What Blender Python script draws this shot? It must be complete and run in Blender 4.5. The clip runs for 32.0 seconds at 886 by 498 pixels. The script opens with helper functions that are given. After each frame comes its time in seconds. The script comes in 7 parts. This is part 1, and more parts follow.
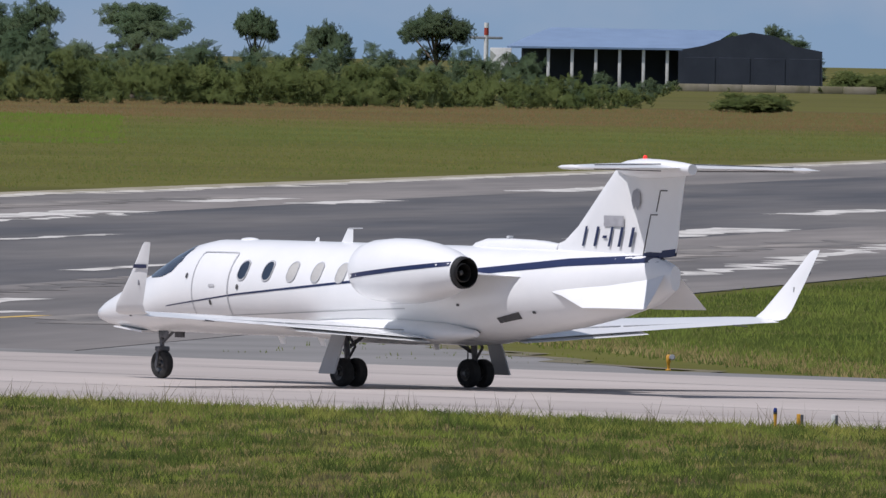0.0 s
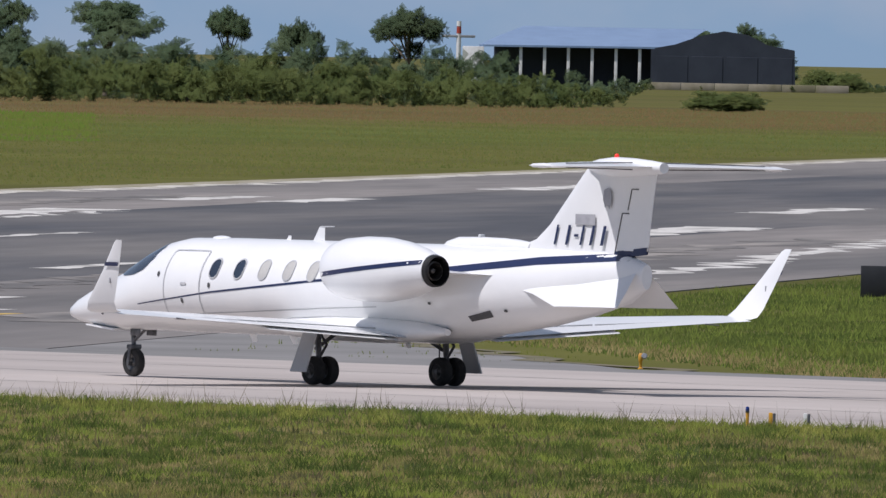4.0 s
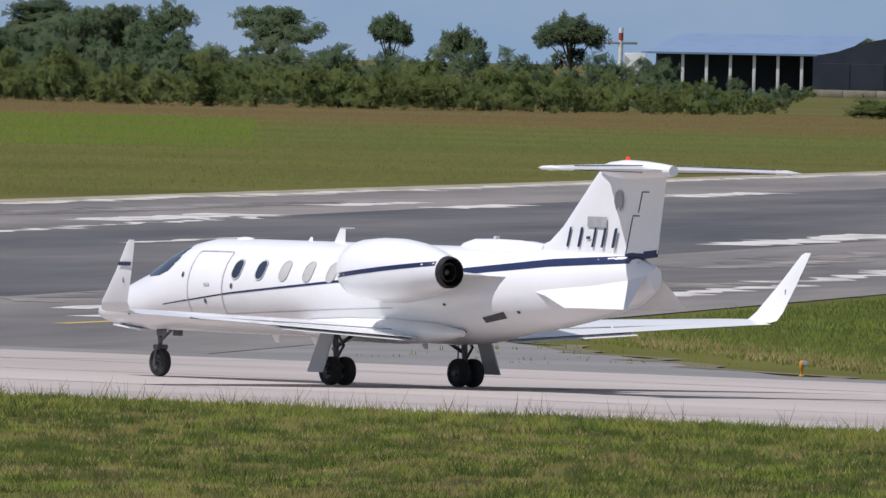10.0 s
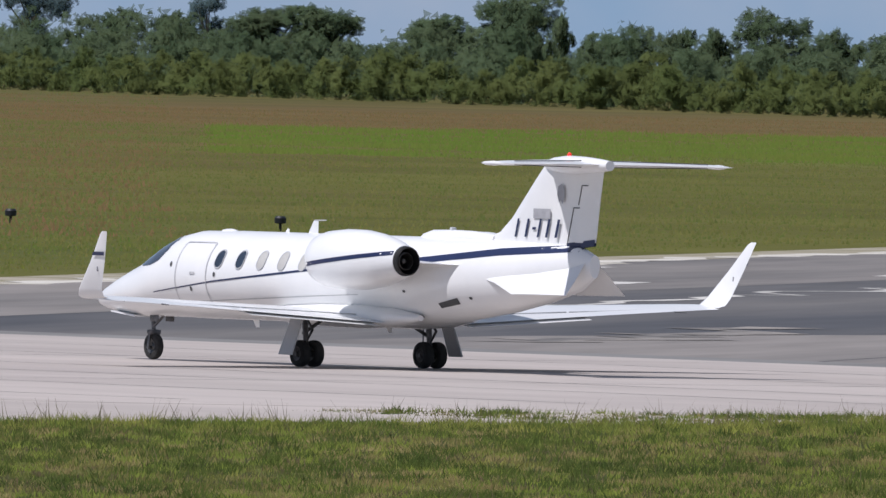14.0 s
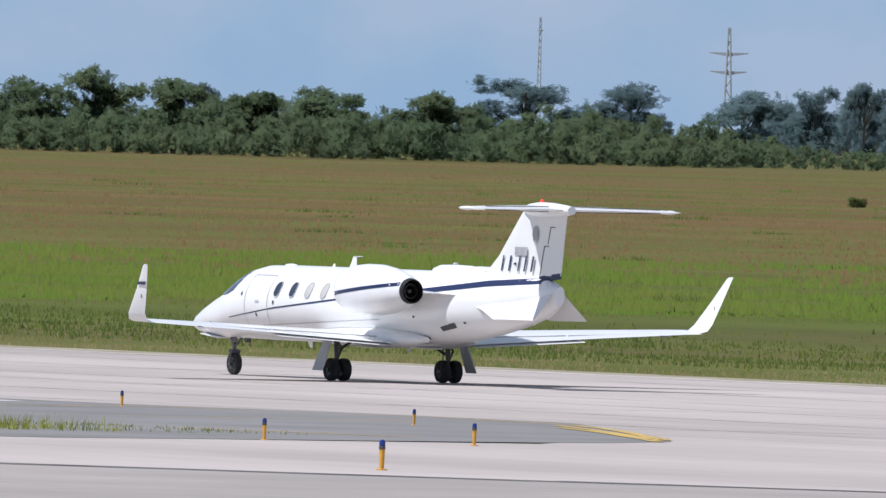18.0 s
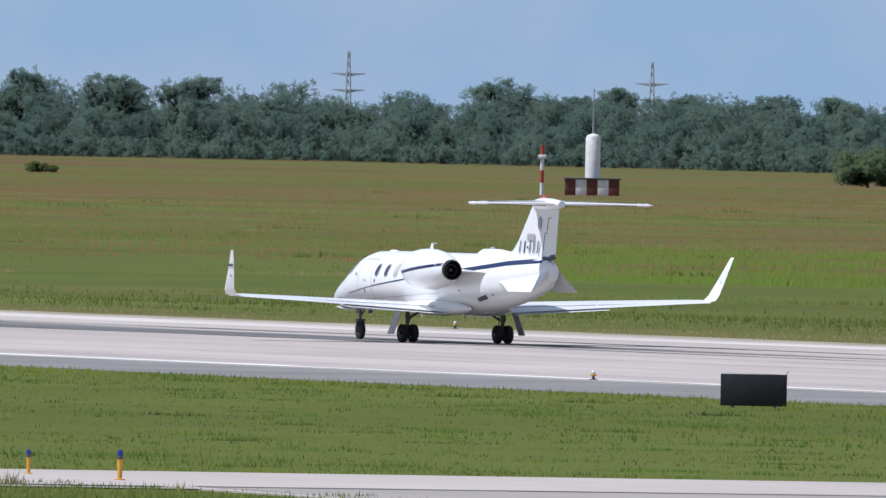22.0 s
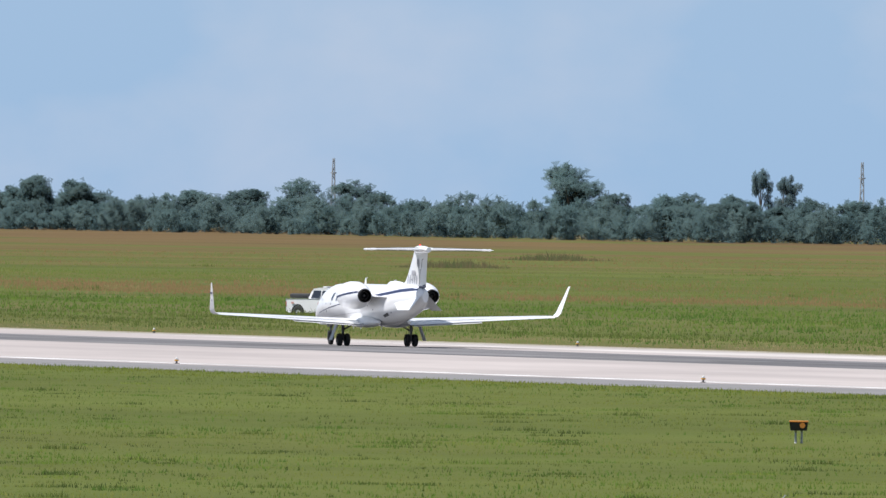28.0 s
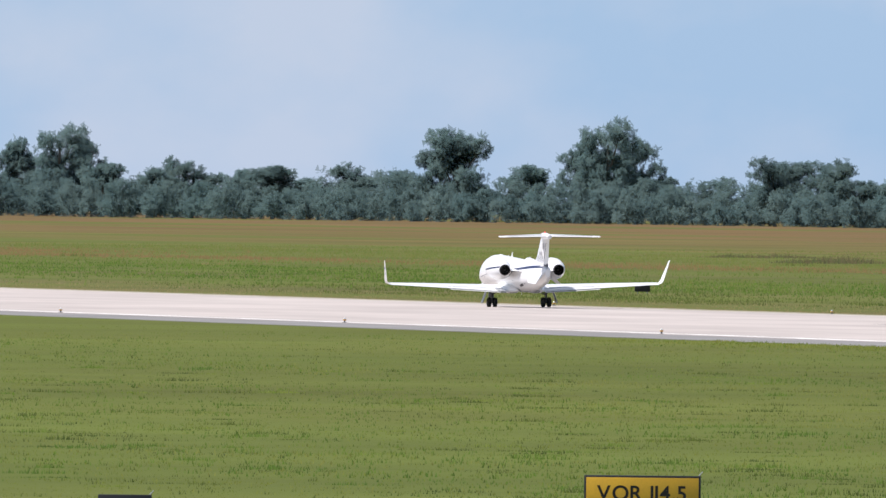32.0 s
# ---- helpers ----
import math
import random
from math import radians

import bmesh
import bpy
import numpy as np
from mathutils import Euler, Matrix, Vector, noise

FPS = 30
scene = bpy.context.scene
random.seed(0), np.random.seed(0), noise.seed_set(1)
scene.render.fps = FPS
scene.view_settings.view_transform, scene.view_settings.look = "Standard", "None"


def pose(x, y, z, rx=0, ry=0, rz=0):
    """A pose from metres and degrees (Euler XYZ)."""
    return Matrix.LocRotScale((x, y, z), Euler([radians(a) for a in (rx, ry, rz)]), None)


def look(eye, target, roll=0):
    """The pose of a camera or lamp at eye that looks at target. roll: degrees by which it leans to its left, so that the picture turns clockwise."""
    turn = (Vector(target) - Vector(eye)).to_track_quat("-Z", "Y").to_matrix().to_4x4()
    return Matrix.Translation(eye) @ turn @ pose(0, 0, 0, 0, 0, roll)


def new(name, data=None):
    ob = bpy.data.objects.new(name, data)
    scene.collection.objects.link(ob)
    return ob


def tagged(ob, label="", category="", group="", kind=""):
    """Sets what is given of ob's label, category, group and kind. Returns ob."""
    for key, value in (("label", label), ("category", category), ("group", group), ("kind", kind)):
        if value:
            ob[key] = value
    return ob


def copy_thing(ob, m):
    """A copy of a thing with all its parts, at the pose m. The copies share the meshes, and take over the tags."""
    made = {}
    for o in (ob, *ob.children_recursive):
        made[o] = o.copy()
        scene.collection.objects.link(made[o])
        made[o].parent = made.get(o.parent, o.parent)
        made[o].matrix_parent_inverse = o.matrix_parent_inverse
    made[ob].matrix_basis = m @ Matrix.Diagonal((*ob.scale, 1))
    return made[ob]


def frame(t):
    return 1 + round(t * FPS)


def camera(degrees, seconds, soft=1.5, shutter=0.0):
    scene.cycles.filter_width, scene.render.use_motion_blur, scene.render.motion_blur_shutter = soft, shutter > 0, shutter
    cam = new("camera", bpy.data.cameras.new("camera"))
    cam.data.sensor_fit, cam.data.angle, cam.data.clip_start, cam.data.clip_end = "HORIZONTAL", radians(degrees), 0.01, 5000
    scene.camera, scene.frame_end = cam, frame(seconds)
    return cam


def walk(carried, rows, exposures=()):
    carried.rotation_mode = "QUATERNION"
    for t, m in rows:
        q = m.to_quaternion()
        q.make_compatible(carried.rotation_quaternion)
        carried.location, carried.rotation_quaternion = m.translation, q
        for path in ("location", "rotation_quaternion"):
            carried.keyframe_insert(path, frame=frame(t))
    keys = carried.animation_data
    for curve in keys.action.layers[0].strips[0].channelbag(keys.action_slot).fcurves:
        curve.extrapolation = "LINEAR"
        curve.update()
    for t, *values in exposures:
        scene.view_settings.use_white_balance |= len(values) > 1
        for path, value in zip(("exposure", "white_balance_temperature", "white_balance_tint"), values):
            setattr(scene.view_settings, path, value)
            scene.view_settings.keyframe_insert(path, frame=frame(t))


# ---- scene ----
cam = camera(1.981, 32.0, soft=1.45)

# seconds, bearing from the runway's heading, tilt (degrees)
PANS = [
    (0, 39.328, -0.485), (0.5, 39.379, -0.488), (1, 39.390, -0.480), (1.5, 39.394, -0.500), (2, 39.382, -0.547), (2.5, 39.362, -0.560),
    (3, 39.358, -0.547), (3.5, 39.380, -0.518), (5.5, 39.394, -0.425), (6, 39.415, -0.422), (6.5, 39.401, -0.422), (7, 39.403, -0.418),
    (7.5, 39.399, -0.415), (8, 39.371, -0.437), (8.5, 39.317, -0.439), (9, 39.245, -0.438), (9.5, 39.156, -0.458), (10, 39.029, -0.481),
    (10.5, 38.781, -0.514), (11, 38.652, -0.523), (11.5, 38.438, -0.511), (12, 37.932, -0.518), (12.5, 37.720, -0.452), (13, 37.234, -0.441),
    (13.5, 36.623, -0.457), (14, 36.128, -0.469), (14.5, 35.415, -0.467)]
PANS += [
    (16.5, 32.477, -0.456), (17, 31.698, -0.410), (17.5, 30.812, -0.362), (18, 30.048, -0.327), (18.5, 29.128, -0.305), (19, 28.172, -0.303),
    (19.5, 27.264, -0.326), (20, 26.390, -0.363), (20.5, 25.556, -0.368), (21, 24.884, -0.331), (21.5, 24.199, -0.301), (22, 23.434, -0.291),
    (22.5, 22.676, -0.303), (23, 21.924, -0.299), (23.5, 21.282, -0.301), (24, 20.618, -0.313), (24.5, 19.913, -0.313), (26.5, 17.529, -0.203),
    (27, 16.901, -0.171), (27.5, 16.367, -0.153), (28, 16.038, -0.125), (28.5, 15.525, -0.149), (29, 14.974, -0.173), (29.5, 14.426, -0.131),
    (30, 13.924, -0.151), (30.5, 13.502, -0.129), (31, 13.062, -0.164), (31.5, 12.632, -0.155), (32, 12.233, -0.142)]
EYE = (0.0, 0.0, 5.5)


# seconds, roll in degrees: the tripod is not quite level
LEVEL = ((0, 1.08), (5, 1.15), (8, 1.28), (9.5, 1.35), (11, 1.32), (13, 1.08), (14, 1.22), (17, 1.5), (18, 1.58), (20, 1.52), (21, 1.28), (22, 1.15), (24, 1.12), (26.5, .82), (28.5, .75), (30, .70), (32, .65))


def level(t):
    times, rolls = zip(*LEVEL)
    i = max(k for k in range(len(times) - 1) if times[k] <= t)
    return rolls[i] + (rolls[i + 1] - rolls[i]) * (t - times[i]) / (times[i + 1] - times[i])


def view_pose(t, bearing, tilt):
    a, e = radians(bearing), radians(tilt)
    aim = (100 * math.sin(a) * math.cos(e), 100 * math.cos(a) * math.cos(e), EYE[2] + 100 * math.sin(e))
    return look(EYE, aim, level(t))


walk(cam, [(t, view_pose(t, b, e)) for t, b, e in PANS], exposures=[(0, -0.06, 6120, 15.6), (8, 0.08, 6180, 15.6), (13, 0.0, 6120, 15.6), (17, 0.33, 6060, 13), (22, 0.31, 5900, 13), (26, 0.49, 6070, 13), (29, 0.56, 6280, 12.5), (30.5, 0.54, 6320, 13.8), (32, 0.65, 6370, 14.5)])

# ---- light ----
SUN_EL, SUN_DIR = radians(61), Vector((-0.99, 0.14, 0)).normalized()
world = bpy.data.worlds.new("sky")
scene.world = world
world.use_nodes = True
wn, wl = world.node_tree.nodes, world.node_tree.links
wn.clear()
w_out = wn.new("ShaderNodeOutputWorld")
w_bg = wn.new("ShaderNodeBackground")
w_sky = wn.new("ShaderNodeTexSky")
w_sky.sky_type = "NISHITA"
w_sky.sun_disc = False
w_sky.sun_elevation = SUN_EL
w_sky.sun_rotation = math.atan2(SUN_DIR.x, SUN_DIR.y)
w_sky.air_density, w_sky.dust_density, w_sky.ozone_density = 1.0, 0.1, 2.0
w_tc = wn.new("ShaderNodeTexCoord")
w_sep = wn.new("ShaderNodeSeparateXYZ")
wl.new(w_tc.outputs["Generated"], w_sep.inputs[0])


def w_math(op, a, b, c=None):
    q = wn.new("ShaderNodeMath")
    q.operation = op
    for i, v in enumerate((a, b) if c is None else (a, b, c)):
        if isinstance(v, (int, float)):
            q.inputs[i].default_value = v
        else:
            wl.new(v, q.inputs[i])
    return q.outputs[0]


# the sky goes on below the horizon as at it; summer haze lies low over the land
w_up = w_math("MAXIMUM", w_sep.outputs["Z"], 0.0)
w_com = wn.new("ShaderNodeCombineXYZ")
wl.new(w_sep.outputs["X"], w_com.inputs["X"])
wl.new(w_sep.outputs["Y"], w_com.inputs["Y"])
wl.new(w_math("ADD", w_up, 0.02), w_com.inputs["Z"])
wl.new(w_com.outputs[0], w_sky.inputs["Vector"])
w_map = wn.new("ShaderNodeMapping")
w_map.inputs["Scale"].default_value = (80, 80, 120)
wl.new(w_tc.outputs["Generated"], w_map.inputs["Vector"])
w_noise = wn.new("ShaderNodeTexNoise")
w_noise.inputs["Scale"].default_value, w_noise.inputs["Detail"].default_value = 1.0, 6
wl.new(w_map.outputs[0], w_noise.inputs["Vector"])
w_ramp = wn.new("ShaderNodeMapRange")
w_ramp.inputs["From Min"].default_value, w_ramp.inputs["From Max"].default_value = 0.42, 0.72
wl.new(w_noise.outputs["Fac"], w_ramp.inputs["Value"])
w_cloud = wn.new("ShaderNodeMix")
w_cloud.data_type = "RGBA"
w_cloud.inputs["A"].default_value = (4.6, 6.7, 9.1, 1)
w_cloud.inputs["B"].default_value = (6.4, 7.6, 9.2, 1)
wl.new(w_ramp.outputs[0], w_cloud.inputs["Factor"])
w_mix = wn.new("ShaderNodeMix")
w_mix.data_type = "RGBA"
wl.new(w_math("POWER", 2.718, w_math("MULTIPLY", w_up, -7.0)), w_mix.inputs["Factor"])
# a thin veil of high cloud whitens the upper sky
w_veil = wn.new("ShaderNodeMix")
w_veil.data_type = "RGBA"
w_veil.inputs["Factor"].default_value = 0.22
w_veil.inputs["B"].default_value = (12.0, 12.6, 13.6, 1)
wl.new(w_sky.outputs[0], w_veil.inputs["A"])
wl.new(w_veil.outputs["Result"], w_mix.inputs["A"])
wl.new(w_cloud.outputs["Result"], w_mix.inputs["B"])
wl.new(w_mix.outputs["Result"], w_bg.inputs["Color"])
w_bg.inputs["Strength"].default_value = 0.052
wl.new(w_bg.outputs[0], w_out.inputs["Surface"])

sun = new("sun", bpy.data.lights.new("sun", "SUN"))
sun.data.energy = 3.9
sun.data.angle = radians(0.55)
sun.data.color = (1.0, 0.96, 0.91)
sun.matrix_world = look(Vector((0, 0, 60)) + (SUN_DIR * math.cos(SUN_EL) + Vector((0, 0, math.sin(SUN_EL)))) * 50, (0, 0, 60))


# ---- materials ----
def mat(name, color, rough=0.6, metal=0.0, color2=None, scale=4.0, detail=6, bump=0.0, bscale=None, coat=0.0, island=0.0, obj=0.0,
        stretch=(1, 1, 1), lo=0.35, hi=0.65, fine=0.12, turn=0.0):
    """A procedural surface: two colours mixed by a broad noise, a fine grain over it, and relief."""
    m = bpy.data.materials.new(name)
    m.use_nodes = True
    n, l = m.node_tree.nodes, m.node_tree.links
    b = n["Principled BSDF"]
    b.inputs["Roughness"].default_value = rough
    b.inputs["Metallic"].default_value = metal
    b.inputs["Coat Weight"].default_value = coat
    c1 = (*color, 1)
    c2 = (*(color2 or [v * 0.86 for v in color]), 1)
    tc = n.new("ShaderNodeTexCoord")
    mp = n.new("ShaderNodeMapping")
    mp.inputs["Scale"].default_value = stretch
    if turn:
        mp.vector_type = "TEXTURE"
        mp.inputs["Scale"].default_value = [1 / v for v in stretch]
        mp.inputs["Rotation"].default_value = (0, 0, radians(turn))
    l.new(tc.outputs["Object"], mp.inputs[0])
    no = n.new("ShaderNodeTexNoise")
    no.inputs["Scale"].default_value, no.inputs["Detail"].default_value = scale, detail
    l.new(mp.outputs[0], no.inputs["Vector"])
    rp = n.new("ShaderNodeMapRange")
    rp.inputs["From Min"].default_value, rp.inputs["From Max"].default_value = lo, hi
    l.new(no.outputs["Fac"], rp.inputs["Value"])
    mx = n.new("ShaderNodeMix")
    mx.data_type = "RGBA"
    mx.inputs["A"].default_value, mx.inputs["B"].default_value = c1, c2
    l.new(rp.outputs[0], mx.inputs["Factor"])
    n2 = n.new("ShaderNodeTexNoise")
    n2.inputs["Scale"].default_value, n2.inputs["Detail"].default_value = scale * 9, 4
    l.new(mp.outputs[0], n2.inputs["Vector"])
    hs = n.new("ShaderNodeHueSaturation")
    vm = n.new("ShaderNodeMath")
    vm.operation = "MULTIPLY_ADD"
    vm.inputs[1].default_value, vm.inputs[2].default_value = fine * 2, 1 - fine
    l.new(n2.outputs["Fac"], vm.inputs[0])
    last = vm
    for amount, node, out in ((island, "ShaderNodeNewGeometry", "Random Per Island"), (obj, "ShaderNodeObjectInfo", "Random")):
        if amount:
            g = n.new(node)
            ma = n.new("ShaderNodeMath")
            ma.operation = "MULTIPLY_ADD"
            ma.inputs[1].default_value = amount
            l.new(g.outputs[out], ma.inputs[0])
            l.new(last.outputs[0], ma.inputs[2])
            ms = n.new("ShaderNodeMath")
            ms.operation = "SUBTRACT"
            ms.inputs[1].default_value = amount / 2
            l.new(ma.outputs[0], ms.inputs[0])
            last = ms
    l.new(last.outputs[0], hs.inputs["Value"])
    l.new(mx.outputs["Result"], hs.inputs["Color"])
    l.new(hs.outputs[0], b.inputs["Base Color"])
    if bump:
        bp = n.new("ShaderNodeBump")
        bp.inputs["Strength"].default_value = bump
        bp.inputs["Distance"].default_value = 0.02
        n3 = n.new("ShaderNodeTexNoise")
        n3.inputs["Scale"].default_value, n3.inputs["Detail"].default_value = bscale or scale * 5, 5
        l.new(mp.outputs[0], n3.inputs["Vector"])
        l.new(n3.outputs["Fac"], bp.inputs["Height"])
        l.new(bp.outputs[0], b.inputs["Normal"])
    return m


def glow(name, color, strength):
    m = bpy.data.materials.new(name)
    m.use_nodes = True
    b = m.node_tree.nodes["Principled BSDF"]
    b.inputs["Base Color"].default_value = (*color, 1)
    b.inputs["Emission Color"].default_value = (*color, 1)
    b.inputs["Emission Strength"].default_value = strength
    return m


M_PAINT = mat("white_aircraft_paint", (0.82, 0.82, 0.815), 0.3, 0, (0.78, 0.785, 0.785), 1.2, bump=0.0, coat=0.3, fine=0.015)
M_BELLY = mat("pale_grey_paint", (0.62, 0.63, 0.64), 0.35, 0, (0.55, 0.56, 0.57), 1.5, fine=0.03)
M_NAVY = mat("navy_stripe_paint", (0.012, 0.022, 0.075), 0.35, 0, (0.015, 0.025, 0.08), 3, fine=0.05)
M_SEAM = mat("dark_seam", (0.06, 0.06, 0.065), 0.6, 0, (0.09, 0.09, 0.09), 6)
M_GREYLINE = mat("grey_panel_line", (0.42, 0.43, 0.44), 0.6, 0, (0.50, 0.50, 0.51), 6)
M_GLASS = mat("tinted_aircraft_glass", (0.02, 0.03, 0.05), 0.08, 0, (0.03, 0.045, 0.07), 2, coat=0.5, fine=0.02)
M_SHADE = mat("cabin_window_shade", (0.50, 0.49, 0.46), 0.5, 0, (0.45, 0.44, 0.42), 3)
M_TYRE = mat("tyre_rubber", (0.018, 0.018, 0.018), 0.85, 0, (0.03, 0.029, 0.028), 12, bump=0.2)
M_RIM = mat("wheel_alloy", (0.14, 0.14, 0.14), 0.4, 0.7, (0.09, 0.09, 0.09), 10)
M_STRUT = mat("gear_steel", (0.16, 0.16, 0.17), 0.45, 0.5, (0.08, 0.08, 0.08), 10)
M_DARK = mat("soot_black_metal", (0.012, 0.012, 0.013), 0.6, 0.3, (0.025, 0.024, 0.023), 8)
M_NOZZLE = mat("heat_stained_nozzle", (0.10, 0.095, 0.09), 0.45, 0.7, (0.05, 0.045, 0.04), 6)
M_EMBLEM = mat("grey_emblem_paint", (0.33, 0.33, 0.35), 0.5, 0, (0.40, 0.40, 0.42), 8)
M_BEACON = glow("red_beacon", (0.8, 0.03, 0.02), 0.5)
M_REDLAMP = mat("red_lamp_lens", (0.55, 0.06, 0.03), 0.2)


# ---- mesh helpers ----
def part(name, bm, material, parent=None, label="", smooth=True):
    me = bpy.data.meshes.new(name)
    if isinstance(bm, bmesh.types.BMesh):
        bmesh.ops.recalc_face_normals(bm, faces=bm.faces)
        bm.to_mesh(me)
        bm.free()
    else:
        me.from_pydata(bm[0], [], bm[1])
    me.materials.append(material)
    if smooth:
        me.polygons.foreach_set("use_smooth", [True] * len(me.polygons))
        me.set_sharp_from_angle(angle=radians(40))
    ob = new(name, me)
    if parent:
        ob.parent = parent
    if label:
        tagged(ob, label)
    return ob


def box(bm, x0, x1, y0, y1, z0, z1, bevel=0.0, m=None):
    r = bmesh.ops.create_cube(bm, size=1)
    vs = r["verts"]
    bmesh.ops.transform(bm, verts=vs, matrix=Matrix.Translation(((x0 + x1) / 2, (y0 + y1) / 2, (z0 + z1) / 2)) @ Matrix.Diagonal((x1 - x0, y1 - y0, z1 - z0, 1)))
    if bevel:
        es = list({e for v in vs for e in v.link_edges})
        r = bmesh.ops.bevel(bm, geom=es, offset=bevel, segments=2, affect="EDGES", profile=0.5)
        vs = list({v for f in r["faces"] for v in f.verts} | {v for v in vs if v.is_valid})
    if m is not None:
        bmesh.ops.transform(bm, verts=vs, matrix=m)
    return bm


def tube(bm, p0, p1, r0, r1=None, seg=12, cap=True):
    p0, p1 = Vector(p0), Vector(p1)
    d = p1 - p0
    q = d.to_track_quat("Z", "Y").to_matrix().to_4x4()
    bmesh.ops.create_cone(bm, cap_ends=cap, segments=seg, radius1=r0, radius2=r0 if r1 is None else r1, depth=d.length,
                          matrix=Matrix.Translation((p0 + p1) / 2) @ q)
    return bm


def lathe(bm, profile, m=Matrix(), seg=24):
    """profile: (radius, height) pairs round the z axis, posed by m."""
    rings = []
    for r, h in profile:
        rings.append([bm.verts.new(m @ Vector((r * math.cos(2 * math.pi * i / seg), r * math.sin(2 * math.pi * i / seg), h))) for i in range(seg)])
    for a, b in zip(rings, rings[1:]):
        for i in range(seg):
            bm.faces.new((a[i], a[(i + 1) % seg], b[(i + 1) % seg], b[i]))
    return bm


def loft(bm, rings, caps=(True, True)):
    vs = [[bm.verts.new(p) for p in ring] for ring in rings]
    k = len(vs[0])
    for a, b in zip(vs, vs[1:]):
        for i in range(k):
            bm.faces.new((a[i], a[(i + 1) % k], b[(i + 1) % k], b[i]))
    if caps[0]:
        bm.faces.new(vs[0])
    if caps[1]:
        bm.faces.new(vs[-1])
    return bm


def slab(bm, outline, z0, z1):
    """An outline in x, y drawn up from z0 to z1."""
    return loft(bm, [[Vector((x, y, z0)) for x, y in outline], [Vector((x, y, z1)) for x, y in outline]])


def thing(name, label, category, group="", at=None):
    ob = new(name)
    ob.empty_display_size = 0.3
    tagged(ob, label, category, group)
    if at is not None:
        ob.matrix_basis = at
    return ob


# ---- the aircraft: x to its right, y forward, z up, from the ground between the main wheels ----
STATIONS = [  # y, centre z, half width, up, down
    (7.73, 0.98, 0.03, 0.03, 0.03), (7.66, 0.985, 0.10, 0.09, 0.10), (7.44, 1.01, 0.20, 0.18, 0.18), (7.0, 1.06, 0.34, 0.30, 0.29),
    (6.5, 1.11, 0.48, 0.42, 0.38), (6.1, 1.15, 0.57, 0.51, 0.43), (5.8, 1.20, 0.63, 0.60, 0.47), (5.4, 1.28, 0.70, 0.70, 0.55),
    (5.0, 1.35, 0.75, 0.77, 0.62), (4.6, 1.39, 0.78, 0.795, 0.67), (4.1, 1.41, 0.79, 0.78, 0.69), (3.6, 1.42, 0.80, 0.78, 0.70), (2.5, 1.42, 0.80, 0.78, 0.70),
    (1.2, 1.42, 0.80, 0.78, 0.70), (0.0, 1.42, 0.80, 0.78, 0.70), (-1.2, 1.43, 0.79, 0.77, 0.70), (-2.2, 1.46, 0.73, 0.74, 0.70),
    (-3.2, 1.52, 0.60, 0.67, 0.65), (-4.2, 1.60, 0.48, 0.57, 0.60), (-5.2, 1.70, 0.37, 0.45, 0.52), (-6.0, 1.78, 0.23, 0.33, 0.40), (-6.40, 1.82, 0.10, 0.16, 0.22)]


def station(y):
    ys = [s[0] for s in STATIONS][::-1]
    return [float(np.interp(y, ys, [s[k] for s in STATIONS][::-1])) for k in range(1, 5)]


def skin_x(y, z):
    zc, w, up, dn = station(y)
    q = (z - zc) / (up if z > zc else dn)
    return w * math.sqrt(max(0.0, 1 - q * q))


def on_skin(y, z, side, off=0.004):
    zc, w, up, dn = station(y)
    x = skin_x(y, z)
    nx, nz = x / w ** 2, (z - zc) / (up if z > zc else dn) ** 2
    k = off / max(1e-6, math.hypot(nx, nz))
    return Vector((side * (x + nx * k), y, z + nz * k))


def skin_patch(bm, outline, side, off=0.006, rim=None):
    """A closed outline of (y, z) laid on the fuselage's side, filled to its middle in rings."""
    cy = sum(p[0] for p in outline) / len(outline)
    cz = sum(p[1] for p in outline) / len(outline)
    steps = (1.0, 0.85, 0.7, 0.55, 0.4, 0.25, 0.1) if rim is None else (1.0, rim)
    rings = [[bm.verts.new(on_skin(cy + (y - cy) * s, cz + (z - cz) * s, side, off)) for y, z in outline] for s in steps]
    k = len(outline)
    for a, b in zip(rings, rings[1:]):
        for i in range(k):
            bm.faces.new((a[i], a[(i + 1) % k], b[(i + 1) % k], b[i]))
    if rim is None:
        bm.faces.new(rings[-1])
    return bm


def skin_strip(bm, line, half, side, off=0.004, n=6):
    """A painted band along a line of (y, z, half width scale)."""
    pts = []
    for a, b in zip(line, line[1:]):
        for i in range(n):
            t = i / n
            pts.append([a[k] + (b[k] - a[k]) * t for k in range(3)])
    pts.append(list(line[-1]))
    prev = None
    for y, z, s in pts:
        cur = [bm.verts.new(on_skin(y, z + half * s * k, side, off)) for k in (-1, 0, 1)]
        if prev:
            for i in range(2):
                bm.faces.new((prev[i], prev[i + 1], cur[i + 1], cur[i]))
        prev = cur
    return bm


def aerofoil(le, te, thick, n=9):
    """A thin lens profile from the leading to the trailing edge; thick is a vector across it."""
    le, te, thick = Vector(le), Vector(te), Vector(thick)
    up, lo = [], []
    for i in range(n):
        s = (i / (n - 1)) ** 1.5
        h = 1.55 * (math.sqrt(s) * 0.97 - 0.45 * s - 0.52 * s * s)
        p = le + (te - le) * s
        up.append(p + thick * h)
        lo.append(p - thick * h * 0.75)
    return up + lo[-2:0:-1]


